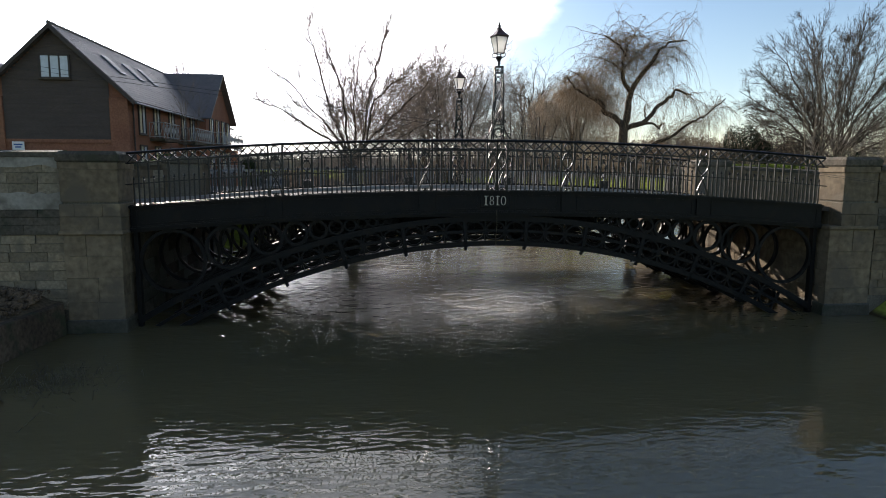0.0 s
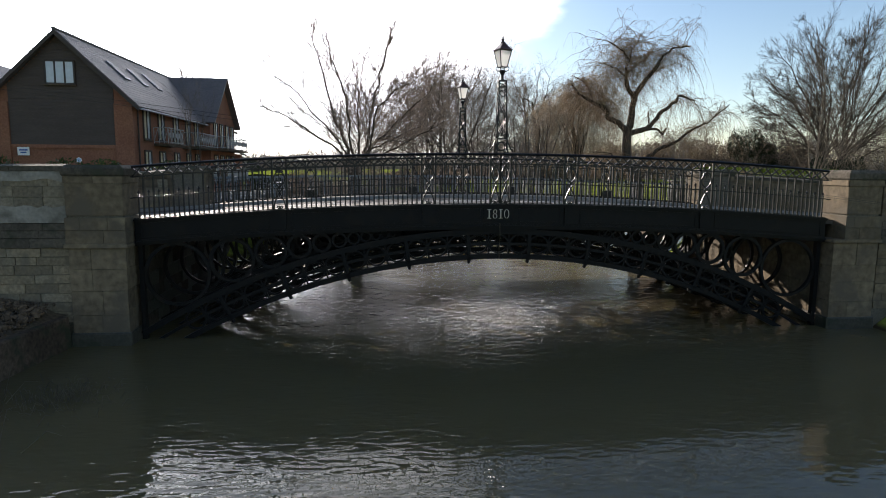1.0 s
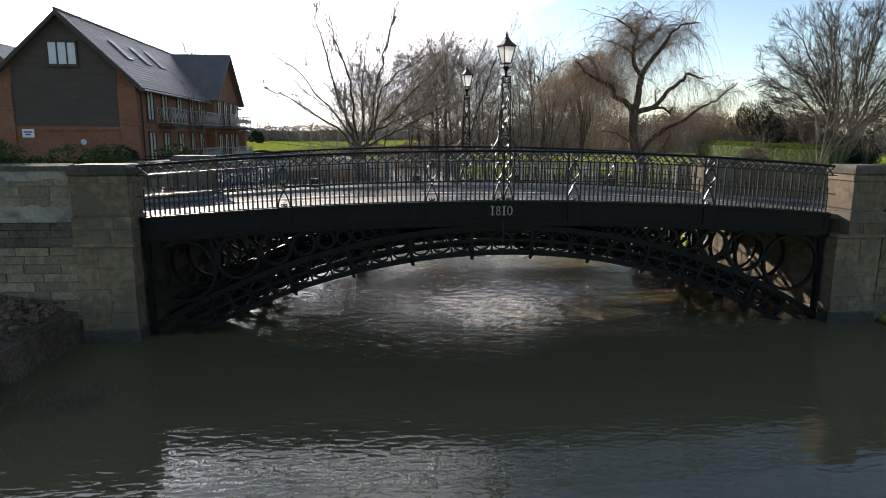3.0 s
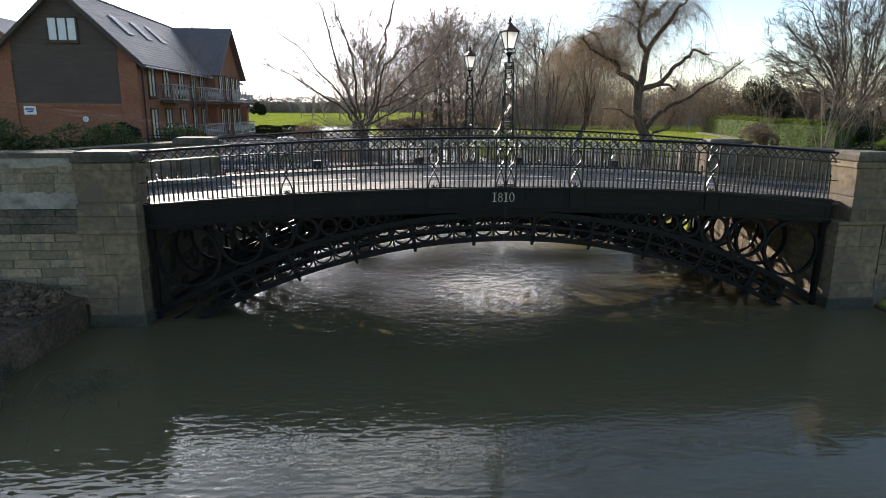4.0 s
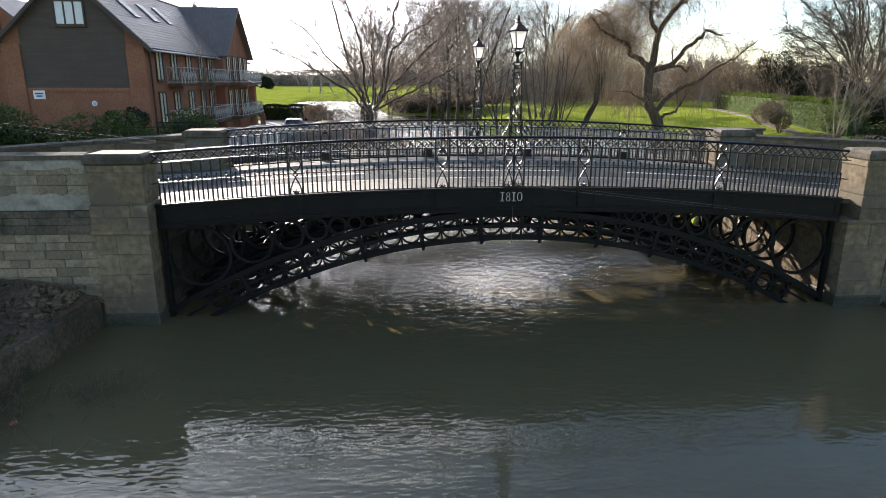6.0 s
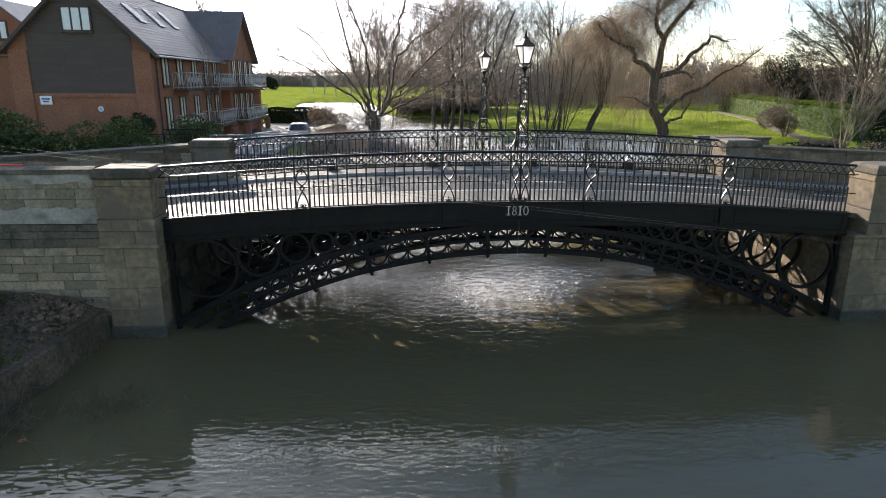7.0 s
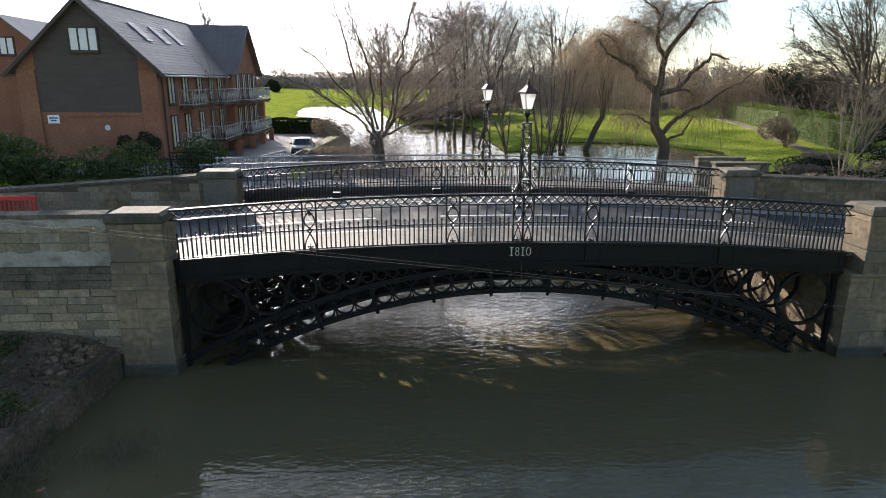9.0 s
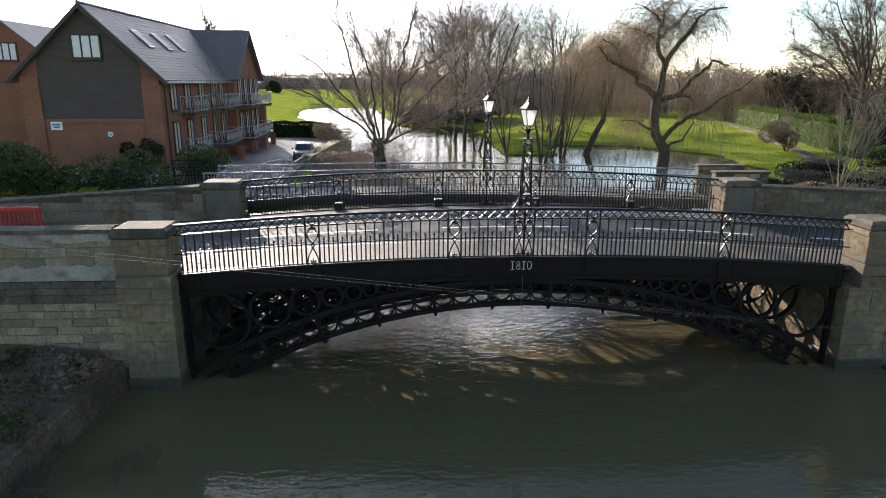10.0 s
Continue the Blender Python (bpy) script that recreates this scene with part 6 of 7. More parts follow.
def bough(rng, wood, twigs, pts, r0, spec, kids, reach=0.2, spread=0.55, klen=1.0, wob=0.05):
    """A limb bent along pts, with side branches that grow from it."""
    pts = [np.array(p, float) for p in pts]
    fine = []
    for a, b in zip(pts, pts[1:]):
        for k in range(4):
            fine.append(a + (b - a) * k / 4 + rng.normal(size=3) * wob)
    fine.append(pts[-1])
    wood.limb(fine, r0, r0 * 0.27, 7)
    n = len(fine) - 1
    for c in range(kids):
        t = reach + (1 - reach) * (c + rng.random()) / kids
        i = min(int(t * n), n - 1)
        d = unit(fine[i + 1] - fine[i])
        grow(rng, fine[i], sprout(rng, d, spread * rng.uniform(0.5, 1.3)) + np.array((0, 0, 0.12)), klen * rng.uniform(0.7, 1.6) * (1.25 - 0.5 * t), max(0.010, r0 * 0.42 * (1 - 0.6 * t)), 1, spec, wood, twigs)


TWIG_MIN[0] = 0.0125


def pollard_tree():
    rng = np.random.default_rng(21)
    wood, twigs = Limbs(), Limbs()
    wood.limb([(0.1, 0, -2.6), (0.05, 0, -1.4), (0.0, 0, -0.4), (0.1, 0.05, 0.8), (0.0, 0, 1.6), (-0.1, 0, 2.15)], 0.38, 0.36, 10)
    wood.limb([(-0.1, 0, 2.0), (-0.15, 0, 2.45), (-0.1, 0, 2.75)], 0.46, 0.26, 9)
    spec = [(9, 0.045, 0.012, 12, 0.22, 0.5, 0.34, 0.42), (6, 0.12, 0.05, 7, 0.2, 0.5, 0.48, 0.5), (5, 0.14, 0.03, 5, 0.2, 0.55, 0.55, 0.6), (4, 0.15, 0.0, 0, 0, 0, 0, 0)]
    for pts, r, kids in (
            ([(-0.3, 0, 2.4), (-0.9, -0.1, 3.3), (-2.6, -0.2, 4.4), (-3.9, -0.2, 5.25), (-5.3, -0.3, 5.8)], 0.075, 6),
            ([(-0.2, 0, 2.5), (-0.6, 0.2, 3.4), (-2.1, 0.4, 5.3), (-3.5, 0.5, 6.9), (-4.8, 0.5, 7.8)], 0.075, 8),
            ([(-0.1, 0, 2.5), (-0.35, 0, 3.4), (-1.1, 0, 5.0), (-1.75, -0.1, 7.7), (-2.4, -0.2, 10.0)], 0.10, 11),
            ([(0.0, 0, 2.5), (-0.1, -0.2, 3.3), (-0.4, -0.3, 6.3), (-1.0, -0.5, 8.0), (-1.7, -0.5, 9.9)], 0.085, 10),
            ([(0.3, 0, 2.5), (0.75, 0.1, 3.5), (1.0, 0.2, 5.5), (1.6, 0.3, 7.8), (2.2, 0.3, 10.6)], 0.105, 13),
            ([(0.35, 0, 2.5), (0.85, -0.2, 3.4), (1.35, -0.4, 5.8), (2.5, -0.6, 6.7), (4.2, -0.7, 7.8)], 0.075, 12),
            ([(0.4, 0, 2.5), (1.0, 0.3, 3.5), (2.5, 0.6, 5.0), (4.2, 0.9, 6.5), (5.5, 1.1, 8.2)], 0.085, 12),
            ([(0.4, 0, 2.4), (1.75, -0.1, 3.15), (3.4, -0.3, 4.0), (5.4, -0.4, 5.1)], 0.07, 12),
            ([(0.3, 0, 2.5), (0.9, 0.5, 3.3), (2.2, 0.9, 4.0), (4.2, 1.2, 4.9), (5.5, 1.2, 5.4)], 0.06, 12),
            ([(0.1, 0, 2.5), (0.3, 0.4, 4.0), (0.2, 0.8, 6.0), (0.5, 1.0, 8.2)], 0.06, 10)):
        bough(rng, wood, twigs, pts, r, spec, int(kids * 2.2), 0.25, 0.55, 1.5)
    for _ in range(90):
        a = rng.uniform(0, 2 * math.pi)
        grow(rng, (0.4 * math.cos(a), 0.4 * math.sin(a), rng.uniform(0.6, 2.6)), (math.cos(a), math.sin(a), rng.uniform(-0.5, 0.8)), rng.uniform(1.2, 3.0), 0.014, 2, spec, wood, twigs)
    return finish_tree("pollard_tree", pose(-4.2, 19.6, 1.65) @ Matrix.Scale(0.91, 4), wood, twigs, "bare pollarded tree with stout bole and fanning limbs on the bank", bark=BARK)


pollard_tree()
TWIG_MIN[0] = 0.006


def droop(rng, twigs, p, d, length, r, n=7, fall=0.35):
    pts = [np.array(p, float)]
    d = unit(np.array(d, float))
    for i in range(n - 1):
        d = unit(d + rng.normal(size=3) * 0.10 + np.array((0, 0, -fall)))
        pts.append(pts[-1] + d * length / (n - 1))
    twigs.limb(pts, r, r * 0.35, 3)
    return pts


def willow_limb(rng, wood, twigs, pts, r0, r1, spray, reach=1.0):
    """A crooked limb along pts with thin boughs that arch over and hang."""
    pts = [np.array(p, float) for p in pts]
    fine = []
    for a, b in zip(pts, pts[1:]):
        for k in range(4):
            fine.append(a + (b - a) * k / 4 + rng.normal(size=3) * 0.035)
    fine.append(pts[-1])
    wood.limb(fine, r0, r1, 8)
    for _ in range(spray):
        t = 0.25 + 0.75 * rng.random() ** 0.7
        i = min(int(t * (len(fine) - 1)), len(fine) - 2)
        out = unit(np.array((rng.normal(), rng.normal() * 0.9, abs(rng.normal()) * 0.5 + 0.25)))
        b = []
        q, d = fine[i], out
        ln = rng.uniform(1.0, 3.3) * reach
        for _ in range(7):
            b.append(q)
            d = unit(d + rng.normal(size=3) * 0.30 + np.array((0, 0, -0.17)))
            q = q + d * ln / 6
        twigs.limb(b, 0.022, 0.006, 4)
        for k in range(13):
            j = rng.integers(1, 7)
            droop(rng, twigs, b[j], unit(np.array((rng.normal(), rng.normal(), 0.1))), rng.uniform(0.5, 1.9) * (1 if rng.random() < 0.75 else 1.7), 0.0068, 6, 0.48)


def big_willow():
    rng = np.random.default_rng(33)
    wood, twigs = Limbs(), Limbs()
    wood.limb([(0.25, 0, -2.6), (0.3, 0, -0.6), (0.36, 0, 1.1), (0.42, 0, 2.0), (0.3, 0, 2.6)], 0.50, 0.40, 12)
    wood.limb([(0.38, 0, 2.2), (0.0, 0, 2.9), (-0.45, 0, 3.5), (-0.6, 0, 4.6), (-0.57, 0, 6.0)], 0.38, 0.33, 11)
    limbs = (
        ([(-0.57, 0, 5.9), (-0.4, 0, 6.6), (-0.3, 0, 7.5), (-0.14, 0, 8.7), (0.74, -0.1, 9.9), (1.55, -0.2, 11.0), (1.95, -0.1, 11.7), (2.8, 0.1, 12.2), (4.1, 0.2, 12.4)], 0.30, 0.04, 56, 1.25),
        ([(-0.12, 0, 8.6), (0.54, 0.5, 9.4), (1.37, 0.8, 10.4), (2.4, 1.0, 10.9)], 0.17, 0.05, 24, 1.2),
        ([(-0.2, 0, 8.5), (-0.9, -0.3, 9.3), (-1.05, -0.5, 10.4), (-0.92, -0.6, 11.1), (-1.4, -0.8, 11.7), (-2.6, -1.0, 12.3)], 0.18, 0.04, 56, 1.35),
        ([(-1.0, -0.5, 10.2), (0.04, 0.4, 10.9), (1.0, 0.8, 11.5), (1.6, 1.0, 12.3)], 0.10, 0.04, 34, 1.2),
        ([(-0.9, -0.6, 11.0), (-0.4, 0.3, 12.0), (0.2, 0.8, 12.6), (0.5, 1.0, 13.0)], 0.08, 0.03, 36, 1.2),
        ([(-1.05, -0.5, 10.0), (-2.0, -1.0, 10.4), (-3.1, -1.2, 10.8)], 0.09, 0.03, 26, 1.1),
        ([(-0.57, 0, 5.9), (-1.2, 0.1, 6.7), (-2.0, 0.2, 7.0), (-2.15, 0.3, 7.8), (-3.5, 0.4, 8.3), (-4.3, 0.3, 8.8), (-4.95, 0.2, 9.5)], 0.24, 0.05, 44, 0.9),
        ([(-2.1, 0.3, 7.4), (-3.0, 0.9, 8.4), (-3.4, 1.2, 9.6), (-4.4, 1.4, 10.2)], 0.10, 0.03, 26, 0.9),
        ([(-0.4, 0, 6.0), (0.6, 0.1, 6.15), (1.2, 0.1, 6.45), (2.1, 0, 7.6), (3.1, -0.1, 8.3), (3.25, -0.1, 8.75), (3.9, 0, 8.6), (4.6, 0, 8.4)], 0.22, 0.05, 12, 0.7),
        ([(0.6, 0.1, 6.15), (1.6, -0.2, 6.25), (2.1, -0.3, 5.9), (2.3, -0.3, 6.3)], 0.11, 0.05, 5, 0.5),
        ([(1.15, 0.1, 6.4), (1.08, 0.1, 7.0), (1.0, 0.1, 7.5)], 0.07, 0.03, 3, 0.5),
        ([(0.15, 0, 3.1), (0.8, -0.3, 4.0), (1.8, -0.5, 4.8), (2.85, -0.6, 5.25), (4.2, -0.6, 6.2), (5.4, -0.6, 6.8), (7.0, -0.6, 8.1)], 0.20, 0.03, 34, 0.9),
        ([(0.5, 0, 2.5), (0.95, 0.2, 2.75), (1.8, 0.3, 3.0), (2.2, 0.4, 3.7), (2.6, 0.4, 4.35)], 0.12, 0.05, 5, 0.6),
        ([(-0.4, 0, 3.6), (-1.3, -0.2, 4.0), (-2.0, -0.4, 4.4), (-3.3, -0.5, 4.5)], 0.11, 0.03, 14, 0.8))
    for pts, r0, r1, spray, reach in limbs:
        willow_limb(rng, wood, twigs, pts, r0, r1, int(spray * 0.82), reach)
    # long trailing twigs hung along the outer limbs
    for _ in range(1250):
        pts = limbs[rng.choice((0, 2, 5, 6, 7, 8, 11, 11, 13))][0]
        t = rng.uniform(0.35, 1.0) * (len(pts) - 1)
        i = min(int(t), len(pts) - 2)
        q = np.array(pts[i]) * (1 - (t - i)) + np.array(pts[i + 1]) * (t - i) + rng.normal(size=3) * np.array((0.55, 0.7, 0.25))
        droop(rng, twigs, q, (rng.normal() * 0.5, rng.normal() * 0.5, 0.1), min(rng.uniform(1.4, 5.4), q[2] - 1.2), 0.0095, 6, 0.6)
    # nest-like clumps of cut knots
    for c in ((1.5, -0.2, 10.95), (1.2, -0.1, 10.7), (-4.9, 0.2, 9.5), (2.2, -0.3, 6.1)):
        for _ in range(60):
            q = np.array(c) + rng.normal(size=3) * 0.22
            twigs.limb([q, q + rng.normal(size=3) * 0.18], 0.02, 0.008, 3)
    return finish_tree("willow_tree", pose(13.75, 25.0, 0.93) @ Matrix.Scale(0.87, 4), wood, twigs, "large bare willow with crooked limbs and trailing twigs in floodwater", bark=BARK, twig=TWIG_WILLOW)


big_willow()


def weeping_willow(seed, height, spread):
    rng = np.random.default_rng(seed)
    wood, twigs = Limbs(), Limbs()
    wood.limb([(-0.9, 0, -0.6), (-0.4, 0, 0.8), (0.2, 0.1, 2.2), (0.9, 0.0, 3.6), (0.9, 0.0, 4.4)], 0.36, 0.24, 9)
    for k in range(18):
        a = k * 2.4 + rng.uniform(-0.4, 0.4)
        rr = spread * math.sqrt(rng.uniform(0.05, 0.85))
        end = np.array((0.9 + rr * math.cos(a), rr * math.sin(a), height * (0.93 - 0.32 * (rr / spread) ** 2)))
        p0 = np.array((0.9, 0, rng.uniform(3.2, 4.4)))
        pts = [p0] + [p0 * (1 - t) + end * t + np.array((0, 0, 1.0 * math.sin(math.pi * t))) + rng.normal(size=3) * 0.14 for t in (0.25, 0.5, 0.75)] + [end]
        wood.limb(pts, 0.10, 0.02, 6)
    # the curtain: fountains of twigs that arch over the ends of the boughs and hang
    for k in range(27):
        a = k * 2.39996
        rr = spread * math.sqrt((k + 0.5) / 27)
        head = np.array((0.9 + rr * math.cos(a), rr * math.sin(a), height * (0.88 - 0.10 * (rr / spread) ** 3 + 0.05 * rr / spread * math.cos(a)) + rng.uniform(-2.6, 1.3)))
        head += rng.normal(size=3) * np.array((0.4, 0.4, 0.2))
        hem = rng.uniform(0.7, 3.4)
        for _ in range(rng.integers(50, 115)):
            b = rng.uniform(0, 6.28)
            p = head + rng.normal(size=3) * np.array((0.33, 0.33, 0.45))
            ln = min(rng.uniform(3.0, 14.0), p[2] - hem - rng.uniform(0.0, 1.6))
            if ln > 0.6:
                droop(rng, twigs, p, (math.cos(b) * 0.4 + math.cos(a) * 0.15, math.sin(b) * 0.4 + math.sin(a) * 0.15, 0.35), ln, 0.0105, 6, 1.1)
        # a few whips that stand up before they fall
        for _ in range(7):
            b = rng.uniform(0, 6.28)
            droop(rng, twigs, head, (math.cos(b) * 0.6, math.sin(b) * 0.6, 1.5), rng.uniform(1.0, 2.2), 0.012, 6, 0.28)
    return wood, twigs


ww = weeping_willow(51, 13.6, 3.9)
finish_tree("weeping_willow_tree", pose(17.6, 51.7, -0.3), *ww, "weeping willow with curtains of golden-brown bare twigs", "weeping willows", twig=TWIG_GOLD)


def fan_tree(rng, cz, rx, rz, limbs):
    """A many-stemmed tree whose limbs and twigs all reach for one rounded outline."""
    wood, twigs = Limbs(), Limbs()
    heart = np.array((0.0, 0.0, cz * 0.55))
    stems = [np.array((x, y, 0.0)) for x, y in ((-1.3, 0.2), (0.1, -0.3), (1.2, 0.4))]
    for s in stems:
        wood.limb([s + np.array((0, 0, -0.5)), s + np.array((0, 0, 1.5)), s * 1.15 + np.array((0, 0, 4.6))], 0.34, 0.24, 9)

    def edge(d):
        return np.array((d[0] * rx, d[1] * rx, cz + d[2] * rz))

    def bend(a, b, c, n, jitter):
        t = np.linspace(0, 1, n)[:, None]
        p = a * (1 - t) ** 2 + 2 * b * t * (1 - t) + c * t * t
        p[1:-1] += rng.normal(size=(n - 2, 3)) * jitter
        return p
    for i in range(limbs):
        up = 1.0 - 1.28 * (i + rng.random()) / limbs
        a = i * 2.39996 + rng.uniform(-0.3, 0.3)
        flat = math.sqrt(max(0.0, 1 - up * up))
        d = np.array((flat * math.cos(a), flat * math.sin(a), up))
        s = stems[int(np.argmax([p[0] * d[0] + p[1] * d[1] for p in stems]))]
        a0 = s * 1.1 + np.array((0, 0, rng.uniform(2.4, 4.6)))
        tip = edge(d) * np.array((1, 1, 1)) * rng.uniform(0.93, 1.0)
        mid = np.array((tip[0] * 0.42, tip[1] * 0.42, a0[2] + (tip[2] - a0[2]) * 0.62))
        line = bend(a0, mid, tip, 10, 0.16)
        wood.limb(line, rng.uniform(0.09, 0.17), 0.018, 6)
        size = np.linalg.norm(tip - a0)
        for c in range(20):
            t = 0.22 + 0.76 * (c + rng.random()) / 20
            q = line[min(int(t * 9), 8)]
            way = unit(unit(q - heart) * 0.9 + unit(line[-1] - line[-3]) * 0.35 + rng.normal(size=3) * 0.55)
            ln = size * (0.16 + 0.30 * (1 - t)) * rng.uniform(0.7, 1.2)
            end = q + way * ln
            k = math.sqrt((end[0] / rx) ** 2 + (end[1] / rx) ** 2 + ((end[2] - cz) / rz) ** 2)
            if k > 1.04:
                end = q + (end - q) * 0.6
            sub = bend(q, (q + end) / 2 + rng.normal(size=3) * 0.12, end, 5, 0.05)
            twigs.limb(sub, 0.027, 0.010, 4)
            for _ in range(8):
                q2 = sub[rng.integers(1, 5)]
                w2 = unit(way + rng.normal(size=3) * 0.50 + np.array((0, 0, 0.12)))
                e2 = q2 + w2 * rng.uniform(0.5, 1.0) * max(0.9, ln * 0.42)
                twigs.limb(bend(q2, (q2 + e2) / 2 + rng.normal(size=3) * 0.06, e2, 4, 0.02), 0.0125, 0.007, 3)
                for _ in range(6):
                    q3 = q2 + (e2 - q2) * rng.uniform(0.3, 1.0)
                    e3 = q3 + unit(w2 + rng.normal(size=3) * 0.5) * rng.uniform(0.35, 0.85)
                    twigs.limb([q3, e3], 0.0092, 0.006, 3)
    return wood, twigs


RIGHT_TREE = (50.8, 54.4)
finish_tree("spreading_tree", pose(*RIGHT_TREE, ground_z(*RIGHT_TREE)), *fan_tree(np.random.default_rng(64), 10.0, 10.6, 10.4, 33), "tall many-stemmed bare tree with a rounded crown of fine twigs", bark=BARK, twig=BARK)


def sapling(x, y, z, seed, h, stems, label, pale=True):
    rng = np.random.default_rng(seed)
    wood, twigs = Limbs(), Limbs()
    spec = [(8, 0.05, 0.05, 7, 0.25, 0.55, 0.38, 0.5), (5, 0.1, 0.05, 4, 0.2, 0.5, 0.5, 0.6), (4, 0.1, 0.03, 0, 0, 0, 0, 0)]
    wood.limb([(0, 0, -0.6), (0, 0, 0.2), (0.03, 0, 0.7)], 0.11, 0.09, 7)
    for k in range(stems):
        a = rng.uniform(0, 6.28)
        s = rng.uniform(0.12, 0.5)
        grow(rng, (0, 0, rng.uniform(0.2, 0.7)), (math.cos(a) * s, math.sin(a) * s, 1), h * rng.uniform(0.6, 1.05), 0.021, 0, spec, wood, twigs)
    return finish_tree("young_tree", pose(x, y, z), wood, twigs, label, bark=BARK_PALE, twig=BARK_PALE)


sapling(14.15, 8.3, 2.6, 5, 4.6, 9, "slender pale multi-stemmed young tree behind the parapet")
sapling(31.5, 30.0, 1.4, 6, 5.5, 14, "pale bare hazel bush on the river bank")
sapling(34.5, 27.0, 1.4, 9, 4.6, 14, "pale bare hazel bush beside the path")
sapling(38.0, 31.0, 1.4, 12, 6.0, 14, "pale bare hazel bush below the tall tree")
sapling(42.0, 40.0, 1.4, 14, 6.0, 14, "pale bare hazel bush behind the path")
sapling(41.0, 54.0, 1.4, 15, 4.0, 12, "pale bare shrub beside the hedge")


def leaf_cloud(rng, n, size, sampler, droop_z=0.0):
    """n small folded leaves at places that sampler gives."""
    c = np.array([sampler(rng) for _ in range(n)])
    a = rng.normal(size=(n, 3))
    a /= np.linalg.norm(a, axis=1)[:, None]
    b = np.cross(a, rng.normal(size=(n, 3)))
    b /= np.linalg.norm(b, axis=1)[:, None] + 1e-9
    s = size * rng.uniform(0.6, 1.3, size=(n, 1))
    a, b = a * s, b * s * 0.45
    v = np.stack([c - a, c + b, c + a, c - b], 1).reshape(-1, 3)
    return v, np.arange(4 * n).reshape(-1, 4)


def lumpy(rng, cx, cy, cz, rx, ry, rz, lumps, thick=0.28):
    """A sampler over the shell of several overlapping lumps."""
    balls = [(cx + rng.normal() * rx * 0.5, cy + rng.normal() * ry * 0.5, cz + rng.uniform(-0.3, 0.6) * rz, rng.uniform(0.4, 0.75)) for _ in range(lumps)]

    def pick(r):
        bx, by, bz, k = balls[r.integers(len(balls))]
        d = unit(r.normal(size=3))
        q = 1 - thick * r.random()
        return (bx + d[0] * rx * k * q, by + d[1] * ry * k * q, max(cz - rz, bz + d[2] * rz * k * q))
    return pick


def bush(name, x, y, z, rx, ry, rz, n, size, mat, label, seed, lumps=9, group="", category="bush"):
    rng = np.random.default_rng(seed)
    b = thing(name, pose(x, y, z), label, category, group)
    stems = Limbs()
    for _ in range(14):
        a = rng.uniform(0, 6.28)
        e = np.array((math.cos(a) * rx * 0.6, math.sin(a) * ry * 0.6, rz * rng.uniform(0.9, 1.7)))
        stems.limb([np.array((0, 0, -0.4)), e * 0.45 + rng.normal(size=3) * 0.1, e], 0.035, 0.008, 4)
    tagged(part("branchwork", stems.mesh("branchwork", BARK), None, b), kind="stuff")
    v, f = leaf_cloud(rng, n, size, lumpy(rng, 0, 0, rz, rx, ry, rz, lumps))
    part("foliage", quads_mesh("foliage", v, f, mat), None, b)
    return b


# laurels and shrubs between the far parapet and the flats
for i, (x, y, z, rx, rz, n) in enumerate(((-21.5, 14.0, 2.0, 1.9, 1.15, 5200), (-18.2, 12.5, 2.0, 2.0, 1.05, 5200), (-15.4, 13.2, 2.0, 1.7, 0.95, 4200), (-25.0, 15.5, 2.1, 2.2, 1.5, 5200), (-13.0, 17.5, 1.9, 1.3, 1.0, 3200), (-27.5, 12.0, 2.0, 2.2, 1.3, 4200))):
    bush("laurel_bush", x, y, z, rx, 1.3, rz, n, 0.085, LEAF, "dense glossy dark-green laurel behind the parapet wall", 70 + i, group="laurels by the flats")
bush("shrub", -17.6, 21.6, 2.0, 0.9, 0.7, 0.9, 2600, 0.09, LEAF_DARK, "dark evergreen shrub against the brick wall", 81)
bush("shrub", -9.4, 47.5, 1.0, 1.9, 1.5, 1.1, 4200, 0.09, LEAF_BROWN, "tangled brown bramble beside the car park", 82)
bush("shrub", -6.0, 25.0, 0.3, 2.0, 2.4, 0.8, 4200, 0.09, LEAF_BROWN, "brown winter scrub at the foot of the pollard", 83)
bush("shrub", -5.6, 20.5, 0.4, 1.7, 1.8, 0.75, 3600, 0.08, LEAF_BROWN, "brown winter scrub along the river bank", 84)
for i, (x, y, rx) in enumerate(((-7.6, 22.6, 1.6), (-7.2, 26.6, 1.7), (-7.4, 30.5, 1.8), (-7.0, 34.5, 1.8), (-7.7, 17.3, 1.3), (-6.0, 17.9, 1.3), (-7.3, 19.9, 1.4))):
    bush("shrub", x, y, ground_z(x, y) - 0.1, rx, 2.0, 0.55, 3600, 0.08, LEAF_BROWN, "brown winter scrub on the bank beside the ramp", 880 + i, group="scrub beside the ramp", lumps=12)
bush("shrub", -3.4, 28.5, 0.1, 1.3, 2.4, 0.6, 3000, 0.08, LEAF_BROWN, "low brown scrub at the water's edge", 86)
